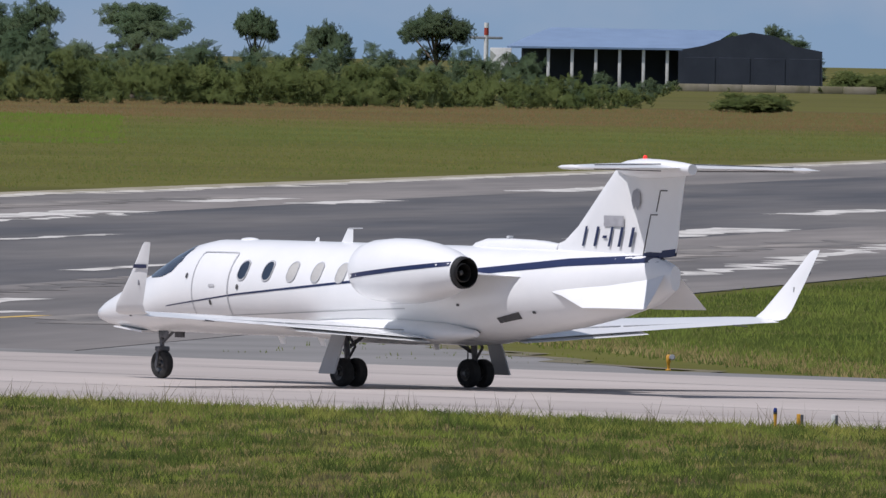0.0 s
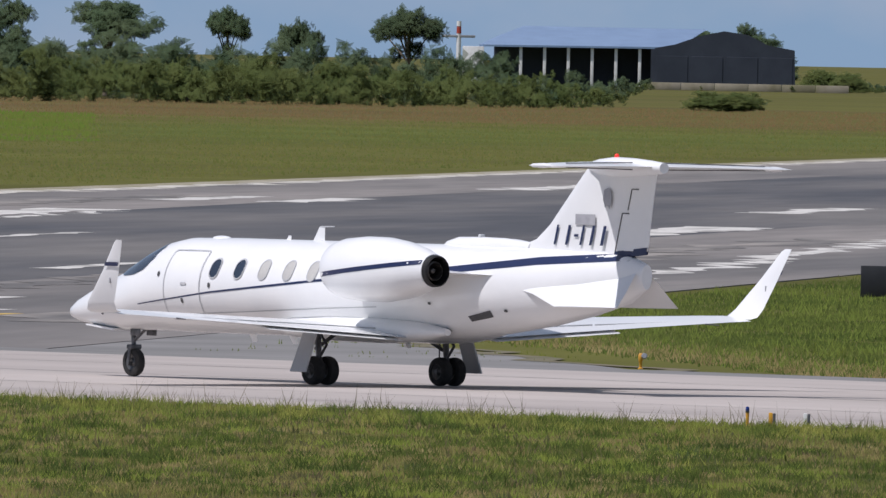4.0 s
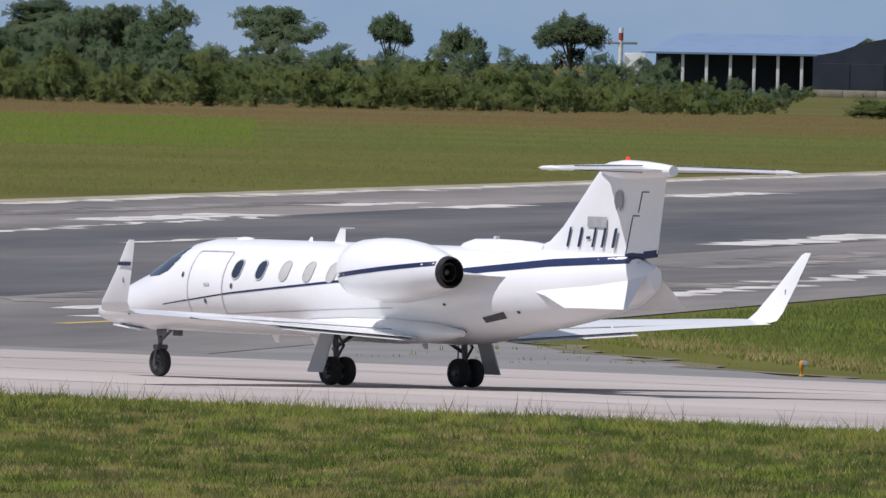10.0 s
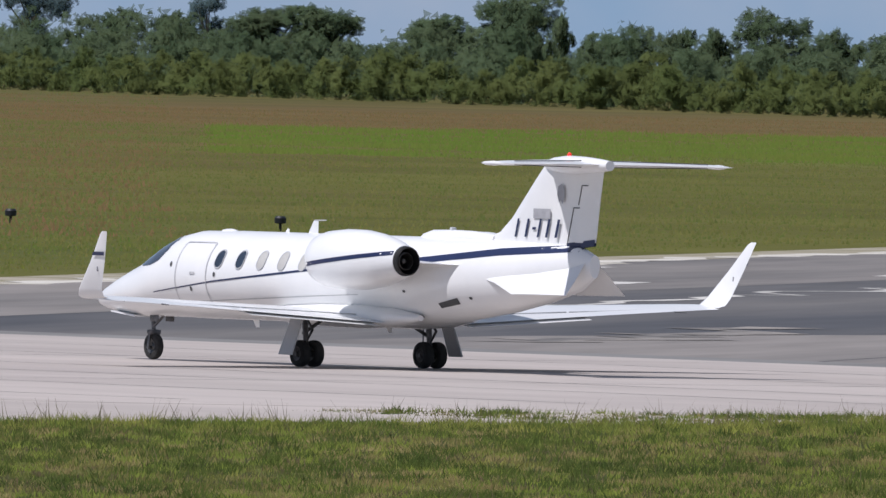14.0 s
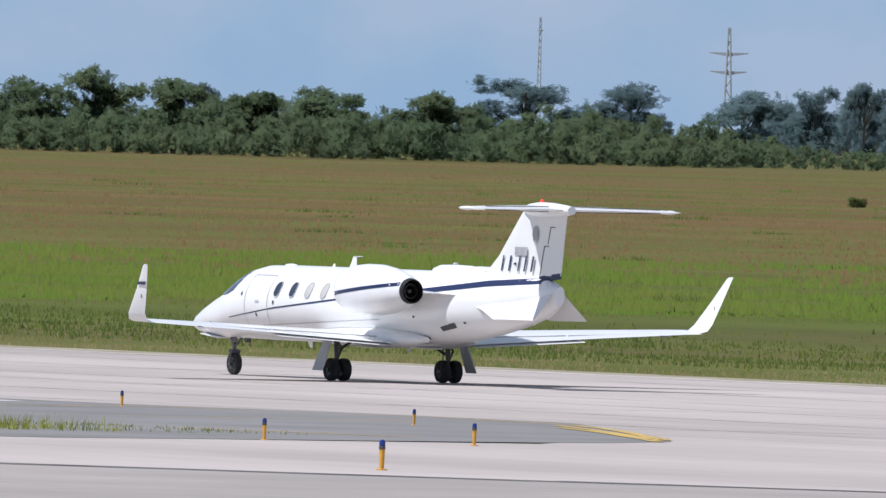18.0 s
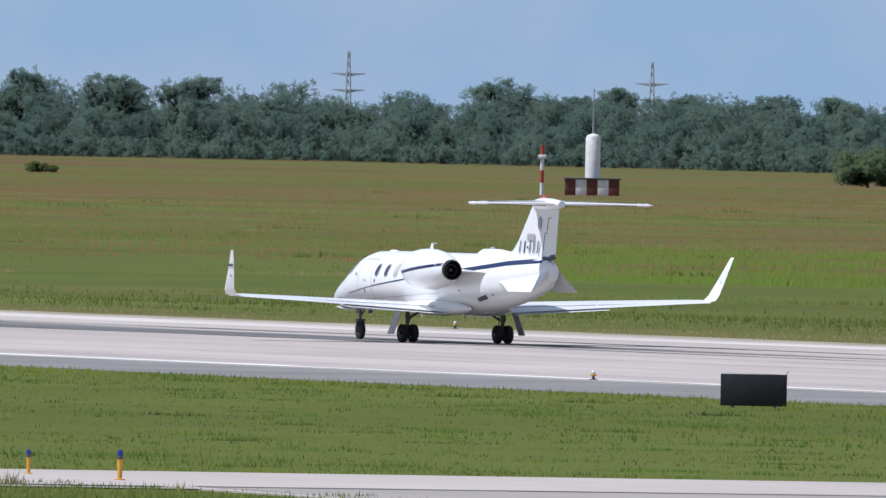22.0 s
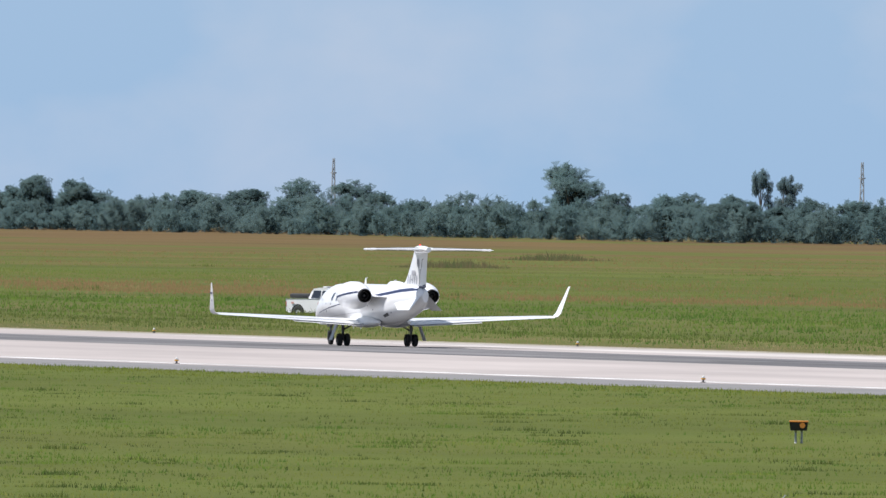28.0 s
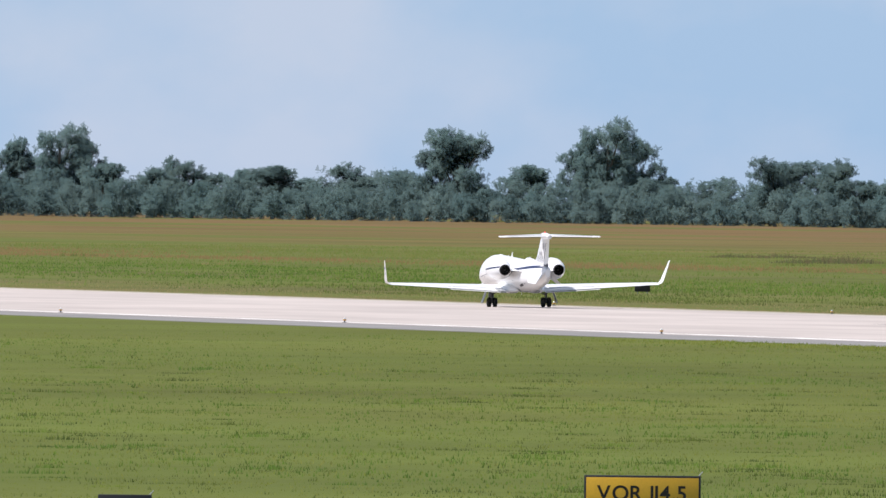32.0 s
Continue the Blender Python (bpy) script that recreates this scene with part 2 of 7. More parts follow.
def rounded(y0, y1, z0, z1, r, k=4):
    pts = []
    for cy, cz, a in ((y1 - r, z1 - r, 0), (y0 + r, z1 - r, 90), (y0 + r, z0 + r, 180), (y1 - r, z0 + r, 270)):
        for i in range(k + 1):
            t = radians(a + 90 * i / k)
            pts.append((cy + r * math.cos(t), cz + r * math.sin(t)))
    return pts


def finer(pts, step):
    """The same closed outline with points at most a step apart."""
    out = []
    for a, b in zip(pts, pts[1:] + pts[:1]):
        n = max(1, int(math.hypot(b[0] - a[0], b[1] - a[1]) / step))
        out += [(a[0] + (b[0] - a[0]) * i / n, a[1] + (b[1] - a[1]) * i / n) for i in range(n)]
    return out


def wheel(parent, at, r, w, name="wheel"):
    """A tyre on a dished rim, turning on the x axis."""
    m = Matrix.Translation(at) @ Matrix.Rotation(radians(90), 4, "Y")
    bm = bmesh.new()
    lathe(bm, [(r * .56, -w / 2), (r * .80, -w / 2), (r * .95, -w * .40), (r, -w * .2), (r, w * .2), (r * .95, w * .40), (r * .80, w / 2), (r * .56, w / 2), (r * .56, -w / 2)], m, 28)
    tyre = part(name, bm, M_TYRE, parent, "worn black tyre")
    bm = bmesh.new()
    lathe(bm, [(0.0, -w * .30), (r * .18, -w * .36), (r * .30, -w * .22), (r * .56, -w * .42), (r * .56, w * .42), (r * .30, w * .22), (r * .18, w * .36), (0, w * .30)], m, 20)
    part("rim", bm, M_RIM, tyre, "grey alloy rim")
    return tyre


def build_jet():
    jet = thing("business_jet", "white twin-engine business jet with navy stripe rolling on the runway", "aircraft")
    seg = 40
    bm = bmesh.new()
    rings = []
    ys = []
    for a, b in zip(STATIONS, STATIONS[1:]):
        n = max(1, int((a[0] - b[0]) / 0.25))
        ys += [a[0] + (b[0] - a[0]) * i / n for i in range(n)]
    ys.append(STATIONS[-1][0])
    for y in ys:
        zc, w, up, dn = station(y)
        rings.append([Vector((w * math.cos(t), y, zc + (up if math.sin(t) > 0 else dn) * math.sin(t))) for t in (2 * math.pi * i / seg for i in range(seg))])
    body = part("fuselage", loft(bm, rings), M_PAINT, jet, "glossy white fuselage")
    # stripe, broad behind and thin in front
    line = [(5.2, 1.14, .14), (3.3, 1.36, .22), (0.55, 1.60, .32), (-0.7, 1.69, .5), (-2.5, 1.83, .85), (-4.2, 1.99, 1), (-6.1, 2.09, 1)]
    for s in (-1, 1):
        bm = bmesh.new()
        part("stripe", skin_strip(bm, line, 0.06, s, 0.005, 10), M_NAVY, body, "navy painted stripe")
        bm = bmesh.new()
        part("seam_line", skin_strip(bm, [(4.6, 0.98, 1), (0.2, 1.18, 1), (-0.8, 1.22, 1)], 0.007, s, 0.004, 10), M_GREYLINE, body)
    # windscreen, cabin windows, door
    for s in (-1, 1):
        bm = bmesh.new()
        skin_patch(bm, finer([(6.10, 1.615), (5.80, 1.565), (5.40, 1.59), (5.13, 1.67), (4.95, 1.84), (4.90, 2.02), (4.98, 2.085), (5.22, 2.02), (5.52, 1.92), (5.86, 1.76)], .12), s, 0.008)
        part("windscreen", bm, M_GLASS, body, "dark wraparound windscreen pane")
        for i, y in enumerate((3.225, 2.62, 2.01, 1.40, 0.80)):
            out = finer(rounded(y - 0.120, y + 0.120, 1.565, 1.89, 0.115), .06)
            out = [(a + (b - 1.70) * -0.10, b) for a, b in out]
            bm = bmesh.new()
            w = part("cabin_window", skin_patch(bm, out, s, 0.007), M_GLASS if i < 2 else M_SHADE, body,
                     "dark oval cabin window" if i < 2 else "oval cabin window with blind drawn")
            bm = bmesh.new()
            part("window_frame", skin_patch(bm, out, s, 0.011, 0.86), M_GREYLINE, w)
    bm = bmesh.new()
    dr = finer(rounded(3.53, 4.46, .92, 2.00, 0.06), .07)
    door = part("cabin_door", skin_patch(bm, finer(rounded(3.56, 4.43, .95, 1.97, 0.05), .07), -1, 0.003), M_PAINT, body, "white entrance door, shut")
    bm = bmesh.new()
    part("door_seal", skin_patch(bm, dr, -1, 0.010, 0.97), M_GREYLINE, door)
    bm = bmesh.new()
    part("door_handle", skin_patch(bm, rounded(3.87, 4.02, 1.46, 1.50, 0.018), -1, 0.014), M_GREYLINE, door)
    for y, z in ((3.30, 1.47), (4.00, 1.22), (4.62, 1.62)):
        bm = bmesh.new()
        part("port", skin_patch(bm, rounded(y - .03, y + .03, z - .04, z + .04, .028), -1, 0.010), M_SEAM, body)
    bm = bmesh.new()
    part("vent_grille", skin_patch(bm, [(-2.78, 1.12), (-2.80, 1.04), (-3.30, 1.12), (-3.28, 1.22)], -1, 0.008), M_SEAM, body, "dark louvred vent grille")
    for y, z in ((-2.05, 1.30), (-1.85, 0.92), (-2.2, 0.90), (6.2, 1.02), (6.35, 0.98), (-1.5, 1.45), (-3.6, 1.22)):
        bm = bmesh.new()
        part("drain", skin_patch(bm, rounded(y - .035, y + .035, z - .02, z + .02, .015), -1, 0.008), M_SEAM, body)
    # roof fittings
    bm = bmesh.new()
    lathe(bm, [(0.15, -.01), (0.12, 0.03), (0.06, 0.045), (0, 0.05)], pose(0, 4.0, 2.18) @ Matrix.Diagonal((0.7, 1.5, 1, 1)), 16)
    part("roof_fairing", bm, M_PAINT, body)
    for y, h, c in ((1.60, 0.22, 0.15), (2.35, 0.07, 0.07)):
        bm = bmesh.new()
        z = 2.19
        loft(bm, [aerofoil((0, y + c, z - .02), (0, y - c, z - .02), (0.02, 0, 0)), aerofoil((0, y - c * .1, z + h), (0, y - c, z + h), (0.015, 0, 0))])
        part("blade_antenna", bm, M_PAINT, body, "small white blade antenna")
    bm = bmesh.new()
    tube(bm, (0, 1.56, 2.41), (0, 1.22, 2.42), 0.012, 0.008, 8)
    part("antenna_rod", bm, M_GREYLINE, body)
    bm = bmesh.new()
    loft(bm, [[Vector((w * math.cos(t), y, 2.13 + h * math.sin(t))) for t in (2 * math.pi * i / 16 for i in range(16))] for y, w, h in
              ((-1.45, .02, .05), (-1.6, .09, .13), (-1.85, .13, .19), (-2.4, .14, .20), (-3.0, .12, .19), (-3.6, .07, .14))])
    scoop = part("dorsal_scoop", bm, M_PAINT, body, "white dorsal air scoop")
    bm = bmesh.new()
    box(bm, -.05, .05, -2.42, -2.36, 2.24, 2.37, .015)
    part("scoop_lip", bm, M_BELLY, scoop)
    # fin and rudder
    fin_rows = [  # z, leading y, trailing y
        (1.85, -3.0, -6.38), (2.18, -3.25, -6.40), (2.32, -3.73, -6.43), (2.55, -4.05, -6.46), (2.9, -4.40, -6.51), (3.2, -4.70, -6.56), (3.42, -4.93, -6.60)]

    def hinge(z):
        return -5.65 - (z - 2.05) * 0.27

    bm = bmesh.new()
    loft(bm, [aerofoil((0, a, z), (0, hinge(z), z), (0.09, 0, 0)) for z, a, b in fin_rows])
    fin = part("tail_fin", bm, M_PAINT, jet, "white swept tail fin")
    bm = bmesh.new()
    rr = []
    for z, a, b in fin_rows[1:]:
        h = hinge(z) - 0.012
        rr.append([Vector((.045, h, z)), Vector((.042, h - (h - b) * .4, z)), Vector((.008, b, z)), Vector((-.008, b, z)), Vector((-.042, h - (h - b) * .4, z)), Vector((-.045, h, z))])
    rudder = part("rudder", loft(bm, rr), M_PAINT, fin, "white rudder")
    bm = bmesh.new()
    for s in (-1, 1):
        vs = [bm.verts.new((s * x, y, z)) for x, y, z in ((.052, hinge(2.12), 2.06), (.052, hinge(2.2), 2.17), (.018, -6.41, 2.24), (.018, -6.39, 2.13))]
        bm.faces.new(vs)
    part("stripe", bm, M_NAVY, rudder, "navy painted stripe", False)
    for z0, z1, k in ((2.10, 2.75, 0), (2.80, 3.12, 0.12)):
        for s in (-1, 1):
            bm = bmesh.new()
            for a, b in (((z0, 0), (z1, 0)), ((z1, 0), (z1, -.16))):
                y0, y1 = hinge(a[0]) - k + a[1], hinge(b[0]) - k + b[1]
                tube(bm, (s * .048, y0, a[0]), (s * .048, y1, b[0]), .009, .009, 6)
            part("seam_line", bm, M_SEAM, rudder)
    # registration on the fin's side, as plain bars, and a grey emblem above
    for s in (-1, 1):
        for k, (y, w) in enumerate(((-4.27, .05), (-4.55, .06), (-4.75, .10), (-4.89, .05), (-5.13, .06), (-5.40, .07))):
            bm = bmesh.new()
            z0, z1 = (2.25, 2.55) if k != 2 else (2.375, 2.415)
            vs = [bm.verts.new((s * .056, y + d * w / 2 - (z - 2.4) * .28, z)) for d, z in ((-1, z0), (1, z0), (1, z1), (-1, z1))]
            bm.faces.new(vs)
            part("marking_bar", bm, M_NAVY, fin, "dark painted bar", False)
        bm = bmesh.new()
        vs = [bm.verts.new((s * .055, y, z)) for y, z in ((-4.72, 2.56), (-5.20, 2.56), (-5.20, 2.72), (-4.72, 2.72))]
        bm.faces.new(vs)
        part("grey_panel", bm, M_EMBLEM, fin, "grey painted rectangle", False)
        bm = bmesh.new()
        vs = [bm.verts.new((s * .053, y, z)) for y, z in ((-5.37, 2.96), (-5.42, 2.82), (-5.48, 2.88), (-5.53, 2.80), (-5.58, 2.92), (-5.57, 3.08), (-5.50, 3.14), (-5.40, 3.10))]
        bm.faces.new(vs)
        part("emblem", bm, M_EMBLEM, fin, "grey painted emblem", False)
    # tailplane
    bm = bmesh.new()
    loft(bm, [[Vector((w * math.cos(t), y, 3.45 + h * math.sin(t))) for t in (2 * math.pi * i / 20 for i in range(20))] for y, w, h in
              ((-4.96, .02, .02), (-5.03, .08, .07), (-5.25, .15, .12), (-5.6, .19, .155), (-6.1, .18, .14), (-6.5, .14, .11), (-6.76, .09, .08))])
    cap = part("tail_fairing", bm, M_PAINT, jet, "white bullet fairing on the fin")
    bm = bmesh.new()
    lathe(bm, [(.035, 0), (.035, .03), (.02, .05), (0, .055)], pose(0, -5.62, 3.60), 12)
    part("beacon", bm, M_BEACON, cap, "lit red beacon")
    for s in (-1, 1):
        bm = bmesh.new()
        loft(bm, [aerofoil((s * x, a, z), (s * x, b, z), (0, 0, t)) for x, a, b, z, t in
                  ((0.05, -5.15, -6.60, 3.47, .125), (1.0, -5.78, -6.78, 3.47, .105), (2.05, -6.38, -6.97, 3.46, .080), (2.26, -6.55, -7.02, 3.46, .052), (2.30, -6.68, -7.03, 3.46, .02))])
        st = part("tailplane", bm, M_PAINT, jet, "white horizontal tailplane")
        bm = bmesh.new()
        for x0, a, x1, b in ((0.25, -6.30, 1.95, -6.80),):
            for zz in (.056, -.050):
                tube(bm, (s * x0, a, 3.47 + zz), (s * x1, b, 3.47 + zz * .6), .008, .008, 6)
        part("seam_line", bm, M_SEAM, st)
        bm = bmesh.new()
        lathe(bm, [(0, .22), (.03, .16), (.042, 0), (.03, -.25), (0, -.36)], pose(s * 2.26, -6.65, 3.46, 90), 10)
        part("tip_weight", bm, M_PAINT, st)
    # ventral delta fins
    for s in (-1, 1):
        bm = bmesh.new()
        loft(bm, [aerofoil((s * .46, -3.55, 1.62), (s * .12, -6.30, 1.86), (s * .012, 0, .035)), aerofoil((s * .52, -4.30, 1.49), (s * .38, -6.38, 1.56), (s * .01, 0, .028)),
                  aerofoil((s * .63, -4.95, 1.31), (s * .60, -6.43, 1.32), (s * .006, 0, .014))])
        part("delta_fin", bm, M_PAINT, jet, "white ventral delta fin")
    # wings
    for s in (-1, 1):
        rows = [(0.55, 1.50, -1.62, .90, .20), (0.80, 1.42, -1.60, .92, .19), (2.4, 0.86, -1.55, .99, .135), (4.1, 0.20, -1.50, 1.06, .095), (5.8, -.45, -1.41, 1.12, .062), (6.2, -.60, -1.40, 1.13, .05)]
        bm = bmesh.new()
        loft(bm, [aerofoil((s * x, a, z), (s * x, b, z - .17 + .018 * x), (0, 0, t)) for x, a, b, z, t in rows])
        wing = part("wing", bm, M_PAINT, jet, "white low wing")
        bm = bmesh.new()
        loft(bm, [aerofoil((s * x, a, z), (s * (x + .01), b, z), (s * -t * c, 0, t * (1 - c))) for x, a, b, z, t, c in
                  ((6.18, -.60, -1.40, 1.10, .05, 0.1), (6.29, -.68, -1.42, 1.13, .045, .5), (6.37, -.80, -1.46, 1.25, .04, .9), (6.47, -1.27, -1.68, 1.72, .03, 1), (6.565, -1.66, -1.86, 2.16, .02, 1), (6.58, -1.73, -1.87, 2.20, .012, 1))])
        wl_ = part("winglet", bm, M_PAINT, wing, "white upswept winglet")
        for q in (1,):
            bm = bmesh.new()
            o = .036
            vs = [bm.verts.new((s * (x + q * o), y, z)) for x, y, z in ((6.487, -1.37, 1.80), (6.487, -1.71, 1.80), (6.500, -1.73, 1.86), (6.500, -1.42, 1.86))]
            bm.faces.new(vs)
            part("stripe", bm, M_NAVY, wl_, "", False)
        bm = bmesh.new()
        box(bm, -.028, .028, -.01, .01, -.04, .04, .004, pose(s * 6.45, -1.45, 1.58))
        part("badge", bm, M_EMBLEM, wl_)
        bm = bmesh.new()
        loft(bm, [aerofoil((s * x, -1.12, z), (s * x, te, z - drop), (0, 0, .035)) for x, z, te, drop in ((.92, .800, -1.68, .085), (2.2, .875, -1.63, .085), (3.45, .945, -1.58, .08))])
        part("flap", bm, M_PAINT, wing, "white wing flap, lowered")
        # flap and aileron gaps on the top, gear fairing below
        bm = bmesh.new()
        for (x0, y0, z0), (x1, y1, z1) in (((.95, -1.02, .895), (3.3, -1.06, .985)), ((3.34, -1.08, .985), (5.5, -1.16, 1.06))):
            tube(bm, (s * x0, y0, z0), (s * x1, y1, z1), .010, .010, 6)
        part("seam_line", bm, M_GREYLINE, wing)
        bm = bmesh.new()
        loft(bm, [[Vector((s * (.55 + w * math.cos(t)), y, .86 + h * math.sin(t))) for t in (2 * math.pi * i / 16 for i in range(16))] for y, w, h in
                  ((1.9, .05, .04), (1.4, .26, .15), (0.4, .38, .19), (-.8, .38, .20), (-1.6, .28, .16), (-2.3, .06, .05))])
        part("wing_fairing", bm, M_PAINT, wing)
        bm = bmesh.new()
        tube(bm, (s * 5.2, -1.5, 1.02), (s * 5.25, -1.78, 1.01), .012, .006, 6)
        part("static_wick", bm, M_SEAM, wing)
    # engines
    for s in (-1, 1):
        m = Matrix.Translation((s * 1.24, .21, 1.80)) @ Matrix.Rotation(radians(-90), 4, "X")
        bm = bmesh.new()
        lathe(bm, [(.33, -.95), (.345, -.70), (.375, -.66), (.41, -.72), (.465, -.95), (.50, -1.4), (.495, -1.9), (.44, -2.35), (.345, -2.75), (.258, -3.0), (.245, -3.0), (.23, -2.8)][::-1], m, 36)
        nac = part("engine_nacelle", bm, M_PAINT, jet, "white engine nacelle with navy band")
        bm = bmesh.new()
        lathe(bm, [(.0, -.85), (.08, -1.0), (.10, -1.05), (.335, -1.05)], m, 24)
        part("intake_fan", bm, M_DARK, nac, "dark engine intake")
        bm = bmesh.new()
        lathe(bm, [(.252, -2.94), (.240, -3.08), (.218, -3.10), (.212, -2.7), (.21, -2.5)], m, 30)
        noz = part("exhaust_nozzle", bm, M_DARK, nac, "sooty black exhaust nozzle")
        bm = bmesh.new()
        lathe(bm, [(.155, -2.75), (.15, -3.02), (.13, -3.03), (.12, -2.6)], m, 24)
        lathe(bm, [(0.12, -2.55), (.095, -2.8), (.04, -2.98), (0, -3.0)], m, 20)
        part("core_nozzle", bm, M_NOZZLE, noz, "heat-stained inner nozzle")
        bm = bmesh.new()
        lathe(bm, [(.22, -2.62), (0.0, -2.62)], m, 24)
        part("turbine_face", bm, M_DARK, noz)
        # band along the outer side of the nacelle
        bm = bmesh.new()
        prev = None
        prof_r = lambda y: float(np.interp(-y, [.70, .95, 1.4, 1.9, 2.35, 2.75, 3.0], [.40, .465, .50, .495, .44, .345, .258])) + .004
        for i in range(25):
            y = -.74 - 2.24 * i / 24
            zz = 1.70 + (-.74 - y) * .105
            cur = []
            for dz in (-.035, .035):
                r = prof_r(y)
                h = max(-r, min(r, zz + dz - 1.80))
                cur.append(bm.verts.new((s * (1.24 + math.sqrt(r * r - h * h)), y + .21, 1.80 + h)))
            if prev:
                bm.faces.new((prev[0], prev[1], cur[1], cur[0]))
            prev = cur
        part("stripe", bm, M_NAVY, nac, "navy painted stripe")
        bm = bmesh.new()
        loft(bm, [aerofoil((s * .56, -.8, 1.77), (s * .46, -3.45, 1.75), (0, 0, .10)), aerofoil((s * .97, -.9, 1.80), (s * 1.02, -2.84, 1.78), (0, 0, .09))])
        part("engine_pylon", bm, M_PAINT, nac)
    # nose gear
    bm = bmesh.new()
    tube(bm, (0, 6.18, .80), (0, 6.15, .40), .045, .035)
    tube(bm, (-.13, 6.15, .2), (.13, 6.15, .2), .03, .03)
    for s in (-1, 1):
        tube(bm, (s * .11, 6.15, .2), (s * .08, 6.15, .46), .025, .03)
    box(bm, -.11, .11, 6.09, 6.21, .42, .50, .02)
    tube(bm, (0, 6.16, .55), (0, 5.80, .78), .025, .02)
    gear = part("nose_gear", bm, M_STRUT, jet, "steel nose gear leg")
    wheel(gear, (0, 6.15, .222), .222, .14)
    for x in (-.16, .16):
        bm = bmesh.new()
        box(bm, x - .01, x + .01, 5.80, 6.04, .64, .78, .008)
        part("gear_door", bm, M_STRUT, gear)
    bm = bmesh.new()
    loft(bm, [[Vector((x, y, z)) for x, y, z in ((-.30, 7.0, .80), (.30, 7.0, .80), (.30, 6.3, .74), (-.30, 6.3, .74))], [Vector((x, y, z)) for x, y, z in ((-.30, 7.0, .78), (.30, 7.0, .78), (.30, 6.3, .71), (-.30, 6.3, .71))]])
    part("chine", bm, M_PAINT, body)
    # main gear: twin wheels, raked leg, white outer door
    for s in (-1, 1):
        bm = bmesh.new()
        tube(bm, (s * 1.255, .02, .92), (s * 1.255, -.06, .22), .055, .042)
        tube(bm, (s * 1.02, -.07, .22), (s * 1.49, -.07, .22), .035, .035)
        tube(bm, (s * 1.255, .05, .55), (s * .70, .10, .86), .03, .03)
        tube(bm, (s * 1.255, -.05, .42), (s * 1.255, -.22, .62), .022, .022)
        tube(bm, (s * 1.255, -.22, .62), (s * 1.255, -.05, .80), .022, .022)
        tube(bm, (s * 1.20, .07, .30), (s * 1.20, .07, .85), .012, .012, 8)
        box(bm, s * 1.255 - .06, s * 1.255 + .06, -.06, .06, .30, .40, .02)
        gear = part("main_gear", bm, M_STRUT, jet, "dark main gear leg")
        for k in (-.135, .135):
            wheel(gear, (s * 1.25 + k, -.07, .222), .222, .17)
        bm = bmesh.new()
        ring = [Vector((s * 1.45, .02, .94)), Vector((s * 1.45, -.30, .94)), Vector((s * 1.72, -.32, .20)), Vector((s * 1.72, .06, .20))]
        loft(bm, [ring, [p + Vector((s * .025, 0, .006)) for p in ring]])
        part("gear_door", bm, M_BELLY, gear, "pale grey gear door")
    # belly aerials and lamp
    for y, z in ((2.2, .72), (-.6, .72), (3.2, .73)):
        bm = bmesh.new()
        loft(bm, [aerofoil((0, y + .10, z + .03), (0, y - .10, z + .03), (.012, 0, 0)), aerofoil((0, y - .02, z - .13), (0, y - .12, z - .13), (.008, 0, 0))])
        part("blade_antenna", bm, M_PAINT, body)
    bm = bmesh.new()
    lathe(bm, [(.05, .02), (.05, -.03), (.02, -.06), (0, -.06)], pose(0, 0.9, .72), 12)
    part("belly_beacon", bm, M_REDLAMP, body, "red belly beacon")
    return jet


jet = build_jet()
RUNWAY_X = 249.09

